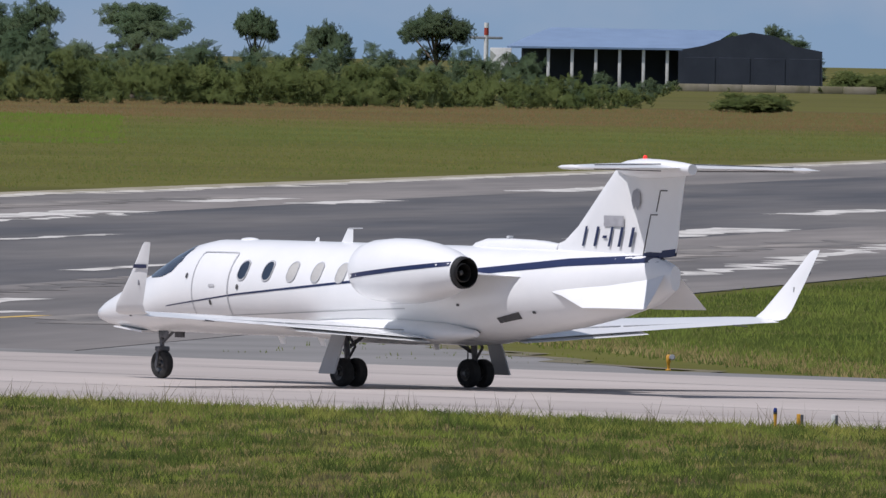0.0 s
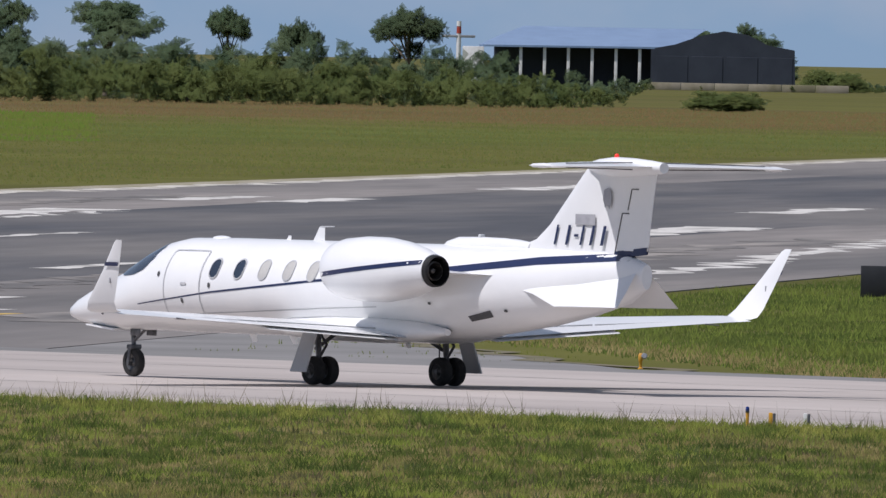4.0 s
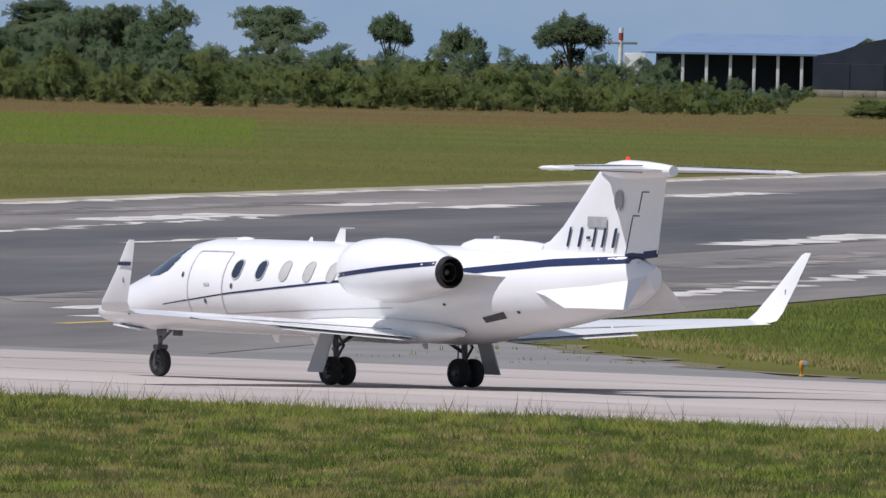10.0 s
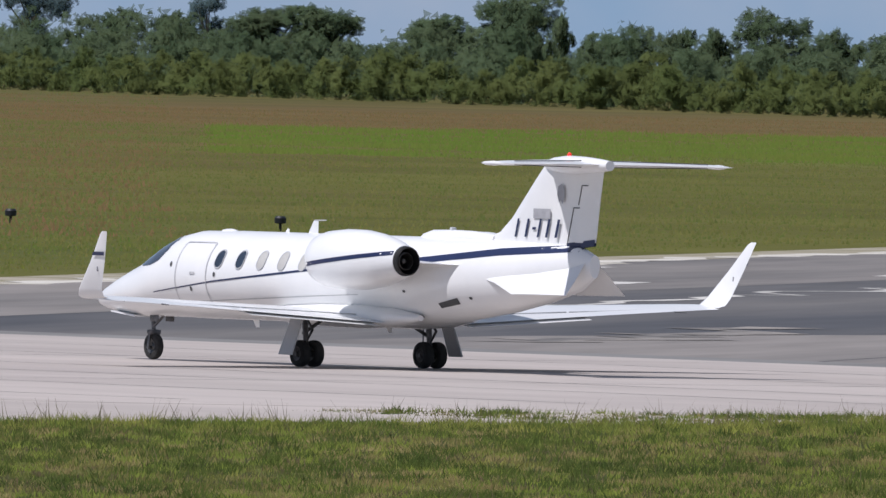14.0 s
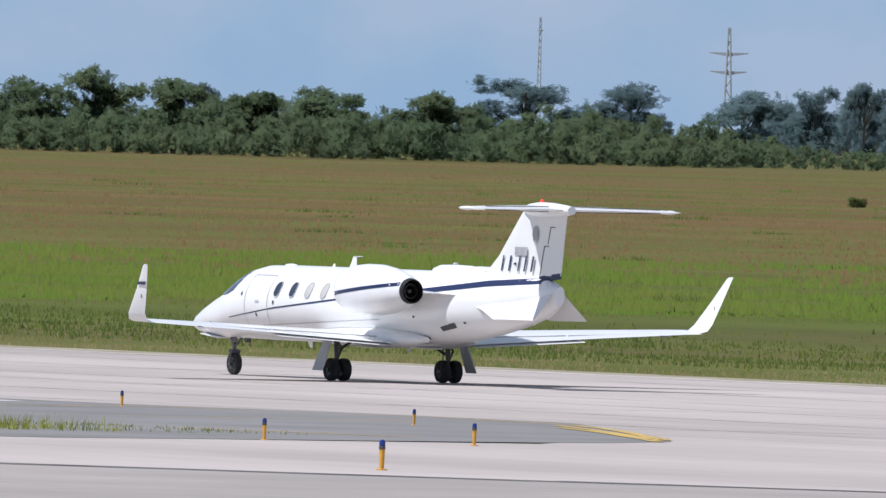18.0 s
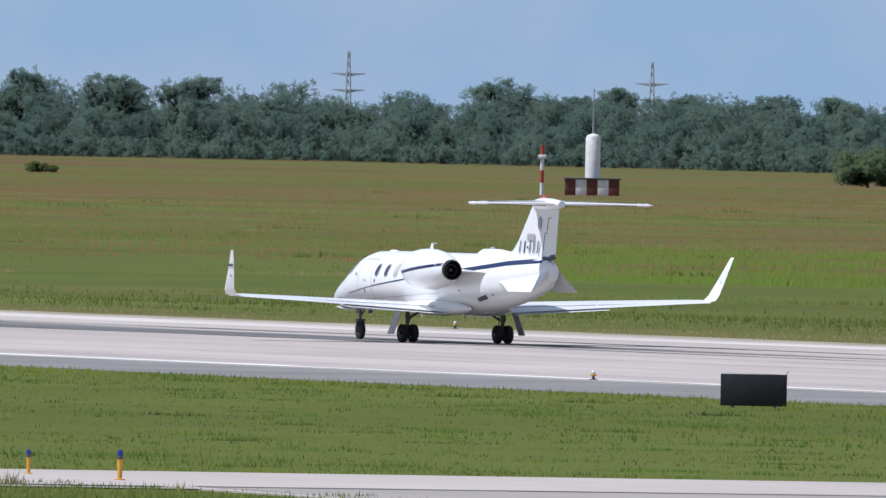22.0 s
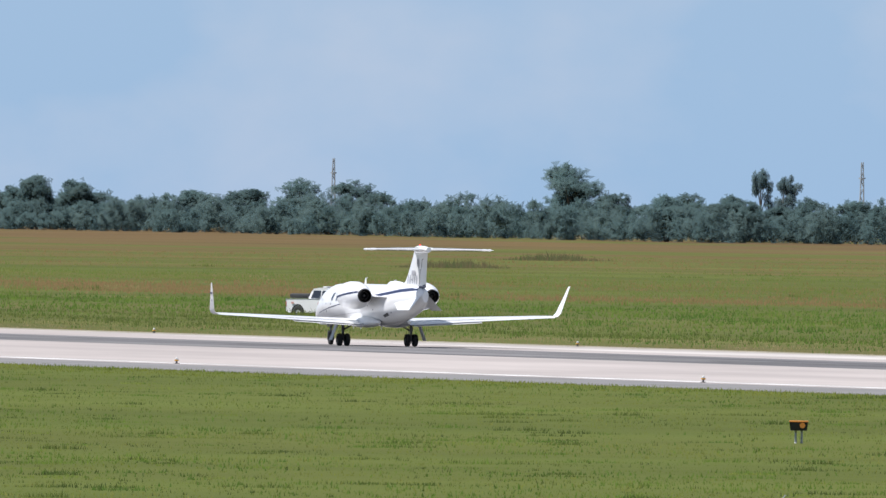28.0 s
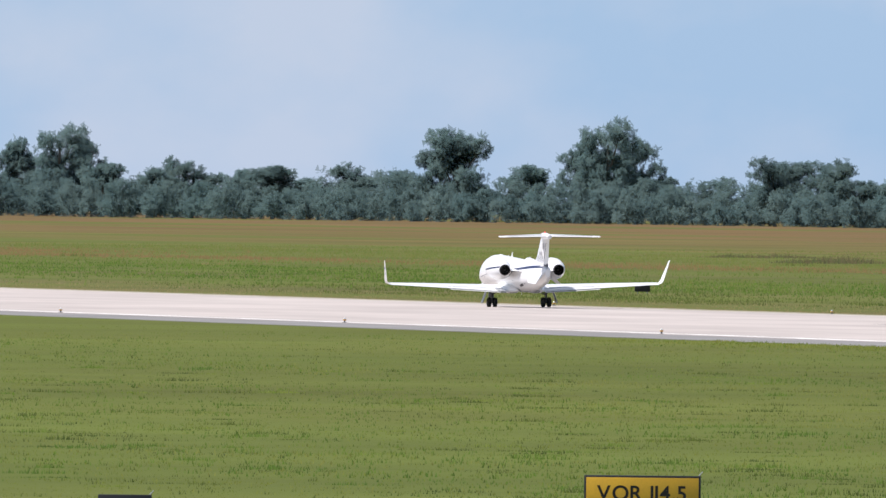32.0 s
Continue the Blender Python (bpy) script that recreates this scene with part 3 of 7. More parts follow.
# ---- ground ----
def grass_ground():
    """Mown verge, weeds, tall seeding pampas: bands that follow the runway, broken up by noise."""
    m = bpy.data.materials.new("airfield_grass")
    m.use_nodes = True
    n, l = m.node_tree.nodes, m.node_tree.links
    b = n["Principled BSDF"]
    b.inputs["Roughness"].default_value = 0.9
    b.inputs["Specular IOR Level"].default_value = 0.1
    tc = n.new("ShaderNodeTexCoord")
    sep = n.new("ShaderNodeSeparateXYZ")
    l.new(tc.outputs["Object"], sep.inputs[0])

    def noise_tex(scale, detail=5, stretch=(1, 1, 1)):
        mp = n.new("ShaderNodeMapping")
        mp.inputs["Scale"].default_value = stretch
        l.new(tc.outputs["Object"], mp.inputs[0])
        t = n.new("ShaderNodeTexNoise")
        t.inputs["Scale"].default_value, t.inputs["Detail"].default_value = scale, detail
        l.new(mp.outputs[0], t.inputs["Vector"])
        return t.outputs["Fac"]

    def math_node(op, a, c):
        q = n.new("ShaderNodeMath")
        q.operation = op
        for i, v in enumerate((a, c)):
            if isinstance(v, (int, float)):
                q.inputs[i].default_value = v
            else:
                l.new(v, q.inputs[i])
        return q.outputs[0]

    broad = noise_tex(0.012, 4)
    mid = noise_tex(0.03, 5)
    fine = noise_tex(0.4, 5)
    # distance from the runway, wobbled
    wob = math_node("MULTIPLY", math_node("SUBTRACT", broad, 0.5), 120.0)
    wob2 = math_node("MULTIPLY", math_node("SUBTRACT", mid, 0.5), 220.0)
    xx = math_node("ADD", math_node("ADD", sep.outputs["X"], wob), wob2)
    ratio = math_node("ADD", math_node("DIVIDE", sep.outputs["X"], math_node("MAXIMUM", sep.outputs["Y"], 1.0)), math_node("MULTIPLY", math_node("SUBTRACT", broad, 0.5), 0.25))
    ramp = n.new("ShaderNodeValToRGB")
    cr = ramp.color_ramp
    cr.elements[0].position, cr.elements[0].color = 0.0, (0.088, 0.101, 0.020, 1)
    cr.elements[1].position, cr.elements[1].color = 1.0, (0.10, 0.088, 0.030, 1)
    for p, c in ((0.19, (0.090, 0.103, 0.021)), (0.213, (0.112, 0.100, 0.036)), (0.24, (0.090, 0.092, 0.026)), (0.28, (0.080, 0.092, 0.021)), (0.33, (0.092, 0.098, 0.022)), (0.38, (0.112, 0.092, 0.029)), (0.5, (0.128, 0.084, 0.034)), (0.72, (0.126, 0.082, 0.034)), (0.9, (0.112, 0.080, 0.032))):
        e = cr.elements.new(p)
        e.color = (*c, 1)
    mr = n.new("ShaderNodeMapRange")
    mr.inputs["From Min"].default_value, mr.inputs["From Max"].default_value = 0.0, 1300.0
    l.new(xx, mr.inputs["Value"])
    l.new(mr.outputs[0], ramp.inputs[0])
    hs = n.new("ShaderNodeHueSaturation")
    v1 = math_node("MULTIPLY", math_node("SUBTRACT", noise_tex(0.09, 5), 0.5), 0.4)
    v2 = math_node("MULTIPLY", math_node("SUBTRACT", fine, 0.5), 0.25)
    v3 = math_node("MULTIPLY", math_node("SUBTRACT", noise_tex(0.02, 4), 0.5), 0.9)
    l.new(math_node("MAXIMUM", math_node("ADD", math_node("ADD", math_node("ADD", v1, v3), v2), 1.0), 0.25), hs.inputs["Value"])
    olive = n.new("ShaderNodeMix")
    olive.data_type = "RGBA"
    olive.inputs["B"].default_value = (0.098, 0.098, 0.022, 1)

    def smooth(v, lo, hi):
        q = n.new("ShaderNodeMapRange")
        q.inputs["From Min"].default_value, q.inputs["From Max"].default_value = lo, hi
        l.new(v, q.inputs["Value"])
        return q.outputs[0]
    near = math_node("MULTIPLY", smooth(ratio, 0.66, 0.74), math_node("SUBTRACT", 1.0, math_node("MULTIPLY", smooth(sep.outputs["Y"], 1020, 1350), 0.75)))
    l.new(math_node("MAXIMUM", near, math_node("MULTIPLY", smooth(ratio, 0.80, 0.84), 0.8)), olive.inputs["Factor"])
    l.new(ramp.outputs[0], olive.inputs["A"])
    green = n.new("ShaderNodeMix")
    green.data_type = "RGBA"
    green.inputs["B"].default_value = (0.086, 0.108, 0.020, 1)
    yy = math_node("ADD", sep.outputs["Y"], wob)
    patch = math_node("MULTIPLY", smooth(noise_tex(0.022, 6), 0.42, 0.68), math_node("SUBTRACT", 1.0, smooth(sep.outputs["Y"], 2000, 2800)))
    lush = math_node("MULTIPLY", math_node("MULTIPLY", smooth(yy, 930, 1010), math_node("SUBTRACT", 1.0, smooth(yy, 1080, 1180))), math_node("MULTIPLY", smooth(ratio, 0.68, 0.74), 0.8))
    drift = math_node("MULTIPLY", math_node("MULTIPLY", smooth(noise_tex(0.02, 4, (1, .16, 1)), 0.49, 0.60), 0.85), math_node("SUBTRACT", 1.0, smooth(ratio, 0.45, 0.60)))
    lush = math_node("MAXIMUM", lush, drift)
    l.new(math_node("MAXIMUM", lush, math_node("MULTIPLY", patch, math_node("SUBTRACT", 1.0, smooth(ratio, 0.60, 0.72)))), green.inputs["Factor"])
    l.new(olive.outputs["Result"], green.inputs["A"])
    l.new(green.outputs["Result"], hs.inputs["Color"])
    l.new(hs.outputs[0], b.inputs["Base Color"])
    bp = n.new("ShaderNodeBump")
    bp.inputs["Strength"].default_value = 0.6
    bp.inputs["Distance"].default_value = 0.08
    l.new(noise_tex(3.0, 6), bp.inputs["Height"])
    l.new(bp.outputs[0], b.inputs["Normal"])
    return m


def flat(name, outline, z, material, label, category="", kind="structure", thick=0.0):
    bm = bmesh.new()
    if thick:
        slab(bm, outline, z - thick, z)
    else:
        bm.faces.new([bm.verts.new((x, y, z)) for x, y in outline])
    ob = part(name, bm, material, None, label, False)
    return tagged(ob, label, category or name, kind=kind)


M_GRASS = grass_ground()
bm = bmesh.new()
G = 24
vs = [[bm.verts.new((-1500 + 6300 * i / G, -1500 + 6400 * j / G, 0)) for j in range(G + 1)] for i in range(G + 1)]
for i in range(G):
    for j in range(G):
        bm.faces.new((vs[i][j], vs[i + 1][j], vs[i + 1][j + 1], vs[i][j + 1]))
ground = tagged(part("ground", bm, M_GRASS, None, "", False), "flat grass airfield, mown beside the runway and rusty beyond", "ground", kind="structure")

M_CONC = mat("runway_concrete", (0.448, 0.398, 0.364), 0.85, 0, (0.350, 0.310, 0.283), 0.12, 8, bump=0.15, bscale=8, stretch=(1, .25, 1), fine=0.10)
M_CONC2 = mat("taxiway_concrete", (0.345, 0.310, 0.280), 0.88, 0, (0.275, 0.250, 0.226), 0.10, 8, bump=0.15, bscale=8, fine=0.12)
M_RUBBER = mat("rubber_stained_concrete", (0.095, 0.092, 0.092), 0.85, 0, (0.185, 0.176, 0.170), 0.45, 6, bump=0.1, bscale=8, stretch=(1, .03, 1), fine=0.12, lo=.40, hi=.60)
M_SKID = mat("black_skid_rubber", (0.062, 0.060, 0.058), 0.8, 0, (0.20, 0.19, 0.18), 0.5, 6, stretch=(1, .05, 1), fine=0.15, lo=.42, hi=.62)
M_BLEACH = mat("bleached_concrete", (0.56, 0.52, 0.48), 0.9, 0, (0.41, 0.372, 0.335), 0.35, 6, stretch=(1, .06, 1), fine=0.12, lo=.42, hi=.62)
M_ASPH = mat("old_dark_asphalt", (0.058, 0.059, 0.064), 0.85, 0, (0.142, 0.132, 0.122), 0.10, 10, bump=0.15, bscale=10, fine=0.35, lo=.40, hi=.66, stretch=(.09, 1, 1), turn=45)
M_ASPH2 = mat("dusty_brown_asphalt", (0.215, 0.195, 0.178), 0.9, 0, (0.115, 0.108, 0.102), 0.10, 10, bump=0.15, bscale=10, fine=0.35, lo=.38, hi=.64, stretch=(.09, 1, 1), turn=45)
M_SHOULD = mat("grey_shoulder_asphalt", (0.215, 0.207, 0.198), 0.9, 0, (0.165, 0.16, 0.152), 0.2, 8, bump=0.2, bscale=10, fine=0.12)
M_DIRT = mat("pale_dry_dirt", (0.34, 0.30, 0.23), 0.95, 0, (0.22, 0.20, 0.12), 0.25, 8, fine=0.2, lo=.4, hi=.6)
M_WORN = mat("scuffed_white_marking", (0.56, 0.54, 0.50), 0.85, 0, (0.24, 0.225, 0.205), 0.9, 8, fine=0.2, lo=.50, hi=.70, stretch=(.18, 1, 1), turn=45)
M_EDGE = mat("white_edge_paint", (0.76, 0.75, 0.72), 0.7, 0, (0.50, 0.475, 0.455), 0.35, 8, fine=0.15, lo=.42, hi=.66, stretch=(1, .3, 1))
M_YELLOW = mat("worn_yellow_marking", (0.55, 0.36, 0.06), 0.8, 0, (0.40, 0.30, 0.13), 0.8, 8, fine=0.15)

RUNWAY_NEAR = ((-250, 218.5), (640, 218.5), (740, 214.5), (900, 211.5), (1100, 209.5), (2300, 206.5))  # y, x along the edges
RUNWAY_FAR = ((-250, 265.5), (690, 265.5), (800, 263), (900, 259), (1000, 256.5), (1160, 254), (2300, 252))


def edge_x(edge, y):
    return np.interp(y, *zip(*edge))


# crossing runway at 45 degrees: near edge y = x + 69, far edge y = x + 137
flat("crossing_runway", [(266, 335), (1000, 1069), (1000, 1133.5), (266, 399.5)], 0.020, M_ASPH, "dark weathered asphalt runway crossing beyond", "runway", thick=.02)
flat("asphalt_verge", [(266, 398), (1000, 1132), (1000, 1135.5), (266, 404)], 0.012, M_DIRT, "pale dry dirt edge beside the dark asphalt", "verge", thick=.02)
flat("crossing_fillet", [(266, 318), (266, 345), (300, 372)], 0.014, M_SHOULD, "grey asphalt fillet at the crossing", "pavement", thick=.02)
flat("runway", [(233, -250), *[(x, y) for y, x in RUNWAY_FAR], *[(x, y) for y, x in reversed(RUNWAY_NEAR[1:])], (218.5, 309), (233, 303)], 0.030, M_CONC, "pale weathered concrete runway", "runway", thick=.03)
flat("runway_shoulder", [(207, 360), (218.5, 360), *[(x, y) for y, x in RUNWAY_NEAR[1:]], (202, 2300), (204, 1100), (205.5, 860), (207.5, 740), (211.5, 640), (212, 570), (209, 480)], 0.024, M_SHOULD, "grey asphalt runway shoulder", "pavement", thick=.03)
flat("runway_shoulder", [(265.5, 420), (268.5, 420), *[(x + 3, y) for y, x in RUNWAY_FAR[1:]], *[(x, y) for y, x in reversed(RUNWAY_FAR[1:])]], 0.016, M_DIRT, "dry pale verge along the runway", "pavement", thick=.03)
flat("runway_shoulder", [(265.5, -250), (268.5, -250), (268.5, 420), (265.5, 420)], 0.024, M_SHOULD, "grey asphalt runway shoulder", "pavement", thick=.03)
flat("rubber_track", [(250, 545), (252.5, 600), (255.5, 640), (253, 760), (250, 860), (247.5, 1020), (239, 1020), (239, 860), (241, 760), (244, 640), (247, 590)], 0.034, M_RUBBER, "dark tyre-rubber track along the runway", "runway")
flat("bleached_margin", [(264, 500), (264, 690), (261, 800), (258, 880), (256, 940), (253.5, 860), (256, 760), (258.5, 640), (261, 560)], 0.0335, M_BLEACH, "sun-bleached pale margin of the concrete runway", "runway")
# taxiway joining the runway
flat("taxiway", [(233, 303), (222, 297), (203, 293), (150, 225), (138, 225), (140, 300), (146, 347), (126, 352), (60, 364), (60, 366), (126, 364), (172, 359), (198, 355), (209, 358), (216.5, 367), (220, 381), (219, 392)], 0.026, M_CONC, "pale concrete taxiway joining the runway", "taxiway", thick=.03)
flat("old_taxiway", [(201, 296), (150, 226), (138.5, 226), (140.5, 300), (146.3, 346), (165, 346), (178, 334), (188, 322), (197, 312)], 0.030, M_CONC2, "darker old concrete taxiway", "taxiway")
flat("tip_island", [(219.6, 440), (221.5, 396), (223.4, 387), (223.5, 381.7), (219.8, 373.7), (216.1, 365.9), (214.3, 362.8), (211.8, 360.4), (209.6, 359), (206.3, 357.8), (198, 354.5), (172, 357), (172, 360), (197, 360), (204.5, 367), (207.3, 376), (207, 440)], 0.031, M_SHOULD, "grey asphalt island with yellow lines", "pavement")


flat("strip_shoulder", [(60, 360), (126, 348.6), (146, 345), (146.2, 346), (126, 351.9), (60, 363.9)], 0.018, M_CONC2, "grey shoulder along the pale taxiway strip", "pavement")


def stripe(x0, y0, x1, y1, w, z, material, name, label):
    d = Vector((x1 - x0, y1 - y0)).normalized()
    n = Vector((-d.y, d.x)) * w / 2
    return flat(name, [(x0 + n.x, y0 + n.y), (x1 + n.x, y1 + n.y), (x1 - n.x, y1 - n.y), (x0 - n.x, y0 - n.y)], z, material, label, "marking")


flat("asphalt_strip", [(266, 335), (1000, 1069), (1000, 1088), (266, 354)], 0.0235, M_ASPH2, "browner dusty side strip of the dark asphalt", "runway")
flat("asphalt_strip", [(266, 385), (420, 537), (520, 639), (1000, 1121), (1000, 1133.4), (266, 399.4)], 0.0235, M_ASPH2, "browner dusty side strip of the dark asphalt", "runway")
flat("asphalt_strip", [(266, 354.2), (304, 392.2), (296, 391), (281, 383), (266, 371)], 0.0233, M_ASPH2, "dusty asphalt worn pale at the crossing", "runway")
stripe(290.5, 369.5, 300, 378, .35, 0.027, M_YELLOW, "yellow_line", "worn yellow line on the dark asphalt")
stripe(298.5, 379, 304, 383.5, .7, 0.027, M_WORN, "runway_marking", "worn white painted bar on dark asphalt")
M_CRACK = mat("tar_joint", (0.16, 0.15, 0.14), 0.8, 0, (0.30, 0.28, 0.26), 0.6, lo=.4, hi=.6)
M_TAR = mat("black_tar", (0.045, 0.043, 0.04), 0.8, 0, (0.12, 0.115, 0.11), 0.6, lo=.4, hi=.6)


M_SOIL = mat("dry_brown_soil", (0.17, 0.14, 0.09), 0.95, 0, (0.11, 0.105, 0.05), 0.4, 8, fine=0.2)
M_CHALK = mat("bleached_dirt", (0.56, 0.53, 0.47), 0.95, 0, (0.34, 0.31, 0.24), 0.3, 8, fine=0.2, lo=.45, hi=.62)


M_DUST = mat("blown_pale_dust", (0.27, 0.245, 0.218), 0.95, 0, (0.12, 0.113, 0.106), 0.5, 8, fine=0.2, lo=.38, hi=.60, stretch=(.12, 1, 1), turn=45)


def joint(pts, w, z, name, label, material, wander=0.12, seed=1):
    """A ragged tarred joint that runs from point to point."""
    rng = np.random.default_rng(seed)
    bm = bmesh.new()
    prev = None
    for (xa, ya), (xb, yb) in zip(pts, pts[1:]):
        n = max(2, int(math.hypot(xb - xa, yb - ya) / 2.5))
        for i in range(n + 1):
            t = i / n
            o, k = rng.normal(0, wander), w / 2 * rng.uniform(.5, 1.2)
            x, y = xa + (xb - xa) * t, ya + (yb - ya) * t
            d = Vector((yb - ya, xa - xb)).normalized()
            cur = [bm.verts.new((x + d.x * (o + s * k), y + d.y * (o + s * k), z)) for s in (-1, 1)]
            if prev:
                bm.faces.new((prev[0], prev[1], cur[1], cur[0]))
            prev = cur
    return tagged(part(name, bm, material, None, label, False), label, "joint", kind="structure")


for k, x in enumerate((223.2, 230.6, 238.0, 243.4, 251.5, 258.9)):
    joint([(x, 312 if x < 234 else 240), (x, 560)], .13, .0325, "tar_joint", "dark tarred joint along the concrete runway", M_CRACK, .10, 40 + k)
joint([(219.6, 395), *[(x + 1.1, y) for y, x in RUNWAY_NEAR[1:]]], 1.05, .036, "edge_line", "worn white edge line along the runway", M_EDGE, .06, 88)
joint([(264.6, 410), *[(x - .9, y) for y, x in RUNWAY_FAR[1:]]], .7, .036, "edge_line", "worn white edge line along the runway", M_BLEACH, .1, 89)
e = np.random.default_rng(90)
for k in range(26):
    y = e.uniform(480, 900)
    x = float(np.interp(y, (640, 760, 900), (250.5, 247.5, 244.5))) + e.normal(0, 2.6)
    long = e.uniform(25, 110)
    joint([(x, y), (x + e.normal(0, .3) - (.022 * long if y > 620 else 0), y + long)], e.uniform(.12, .42), .0352 + .0003 * k, "skid_mark", "black skid mark of tyre rubber along the runway", M_SKID, .04, 400 + k)
for k, y in enumerate(range(330, 470, 23)):
    joint([(219.5, y), (265, y + .6)], .12, .0327, "tar_joint", "dark tarred joint across the concrete runway", M_CRACK, .1, 60 + k)
for k, (p, w) in enumerate(((((216.6, 389.7), (221.0, 391.6), (222.8, 385), (222.3, 379.7)), .20), (((213.3, 379.6), (219.4, 380.2)), .2), (((207.6, 367.4), (209.0, 361.9)), .2),
                            (((222.0, 379.2), (220.5, 375.5), (218.2, 370.6), (216.1, 366.4), (215.0, 364.0)), .26), (((221.0, 378.0), (219.2, 373.6), (217.2, 369.2), (215.3, 365.2), (214.3, 363.2)), .20),
                            (((219.7, 375.6), (218.0, 371.4), (216.1, 367.3), (214.4, 363.8), (213.6, 362.0)), .26))):
    joint(p, w, .0345 + .0012 * k, "yellow_line", "worn yellow taxi line on the grey island", M_YELLOW, .02, 80 + k)
joint([(202, 294), (197.2, 312), (188.2, 322.2), (178.2, 334.2), (165, 346.3), (146.3, 346.5)], 1.3, .0335, "asphalt_joint", "dark asphalt joint between old and new concrete", M_TAR, .1, 71)

joint([(290, 424), (380, 514), (480, 614), (600, 733.5), (760, 893)], 1.3, .024, "chalk_edge", "bleached ragged edge of the dark asphalt", M_CHALK, .45, 72)
joint([(268, 321), (284, 346), (300, 370.5), (340, 410), (420, 489.5), (520, 590)], .7, .0195, "dirt_edge", "ragged dry dirt edge between grass and asphalt", M_SOIL, .35, 77)
joint([(330, 403), (383, 458), (447, 526), (560, 640)], 1.0, .0255, "dust_line", "pale dusty line worn along the dark asphalt", M_WORN, .4, 73)
for k, (c, x0, x1, w) in enumerate(((120, 447, 474, 2.4), (123.5, 504, 522, 1.8), (118.5, 507, 524, 1.8), (90, 438, 474, 2.6), (96, 514, 536, 2.0), (97, 600, 630, 2.6), (120, 566, 592, 2.4), (119, 372, 398, 1.4), (122, 328, 350, 1.3), (106.5, 402, 420, .7), (91.5, 356, 372, .8), (83, 306, 318, .9), (131, 345, 372, .8))):
    joint([(x0, x0 + c), ((x0 + x1) / 2, (x0 + x1) / 2 + c), (x1, x1 + c)], w * .95, .0262 + k * .0003, "runway_marking", "worn white painted bar on dark asphalt", M_WORN, .10, 300 + k)
for k, (c, x0, x1, w) in enumerate(((76, 292, 372, 1.6), (81.5, 392, 452, 2.4), (86, 312, 380, 1.2), (126, 400, 520, 2.2), (99, 276, 300, 1.6))):
    joint([(x0, x0 + c), ((x0 + x1) / 2, (x0 + x1) / 2 + c + .8), (x1, x1 + c - .5)], w, .0305 + k * .0003, "dust_streak", "pale dust blown along the dark asphalt", M_DUST, .5, 320 + k)
joint([(300, 412), (360, 474), (470, 588)], .5, .0255, "dust_line", "pale dusty line worn along the dark asphalt", M_WORN, .4, 74)

# ---- blades of grass ----
def tufts(name, pts, hgt, wid, material, label, blades=3, seed=1, spread=0.12, fan=0.8, lean=0.35):
    """Bunches of leaning blades at pts (n x 2); hgt: heights. One object of countless blades."""
    rng = np.random.default_rng(seed)
    n = len(pts)
    P = np.repeat(pts, blades, 0) + rng.normal(0, spread, (n * blades, 2))
    h = np.repeat(hgt, blades) * rng.uniform(.55, 1.1, n * blades)
    a = -.93 + rng.uniform(-fan, fan, n * blades)
    w = np.repeat(np.broadcast_to(wid, n), blades) * rng.uniform(.6, 1.3, n * blades)
    lean = np.clip(rng.normal(0, lean, (n * blades, 2)), -1.2 * lean, 1.2 * lean) * h[:, None]
    v = np.zeros((n * blades, 3, 3), np.float32)
    v[:, 0, 0], v[:, 0, 1] = P[:, 0] - np.cos(a) * w, P[:, 1] - np.sin(a) * w
    v[:, 1, 0], v[:, 1, 1] = P[:, 0] + np.cos(a) * w, P[:, 1] + np.sin(a) * w
    v[:, 2, 0], v[:, 2, 1], v[:, 2, 2] = P[:, 0] + lean[:, 0], P[:, 1] + lean[:, 1], h
    v[:, :2, 2] = -0.02
    g = np.cross(v[:, 1] - v[:, 0], v[:, 2] - v[:, 0])
    back = g[:, 0] * .5 + g[:, 1] * .86 > 0
    v[back] = v[back][:, [1, 0, 2]]
    k = n * blades
    me = bpy.data.meshes.new(name)
    me.vertices.add(3 * k)
    me.vertices.foreach_set("co", v.ravel())
    me.loops.add(3 * k)
    me.loops.foreach_set("vertex_index", np.arange(3 * k, dtype=np.int32))
    me.polygons.add(k)
    me.polygons.foreach_set("loop_start", np.arange(0, 3 * k, 3, dtype=np.int32))
    me.update(calc_edges=True)
    # blades share the light of the sward: their shading leans to the sky
    me.polygons.foreach_set("use_smooth", np.ones(k, bool))
    g[back] *= -1
    g /= np.linalg.norm(g, axis=1)[:, None]
    nn = g * .5 + rng.normal(0, .1, (k, 3)) + (0, 0, .8)
    nn = np.repeat(nn + g * np.maximum(0, .25 - (nn * g).sum(1))[:, None], 3, 0)
    nn /= np.linalg.norm(nn, axis=1)[:, None]
    me.normals_split_custom_set_from_vertices(nn.tolist())
    me.materials.append(material)
    return tagged(new(name, me), label, "grass", kind="stuff")


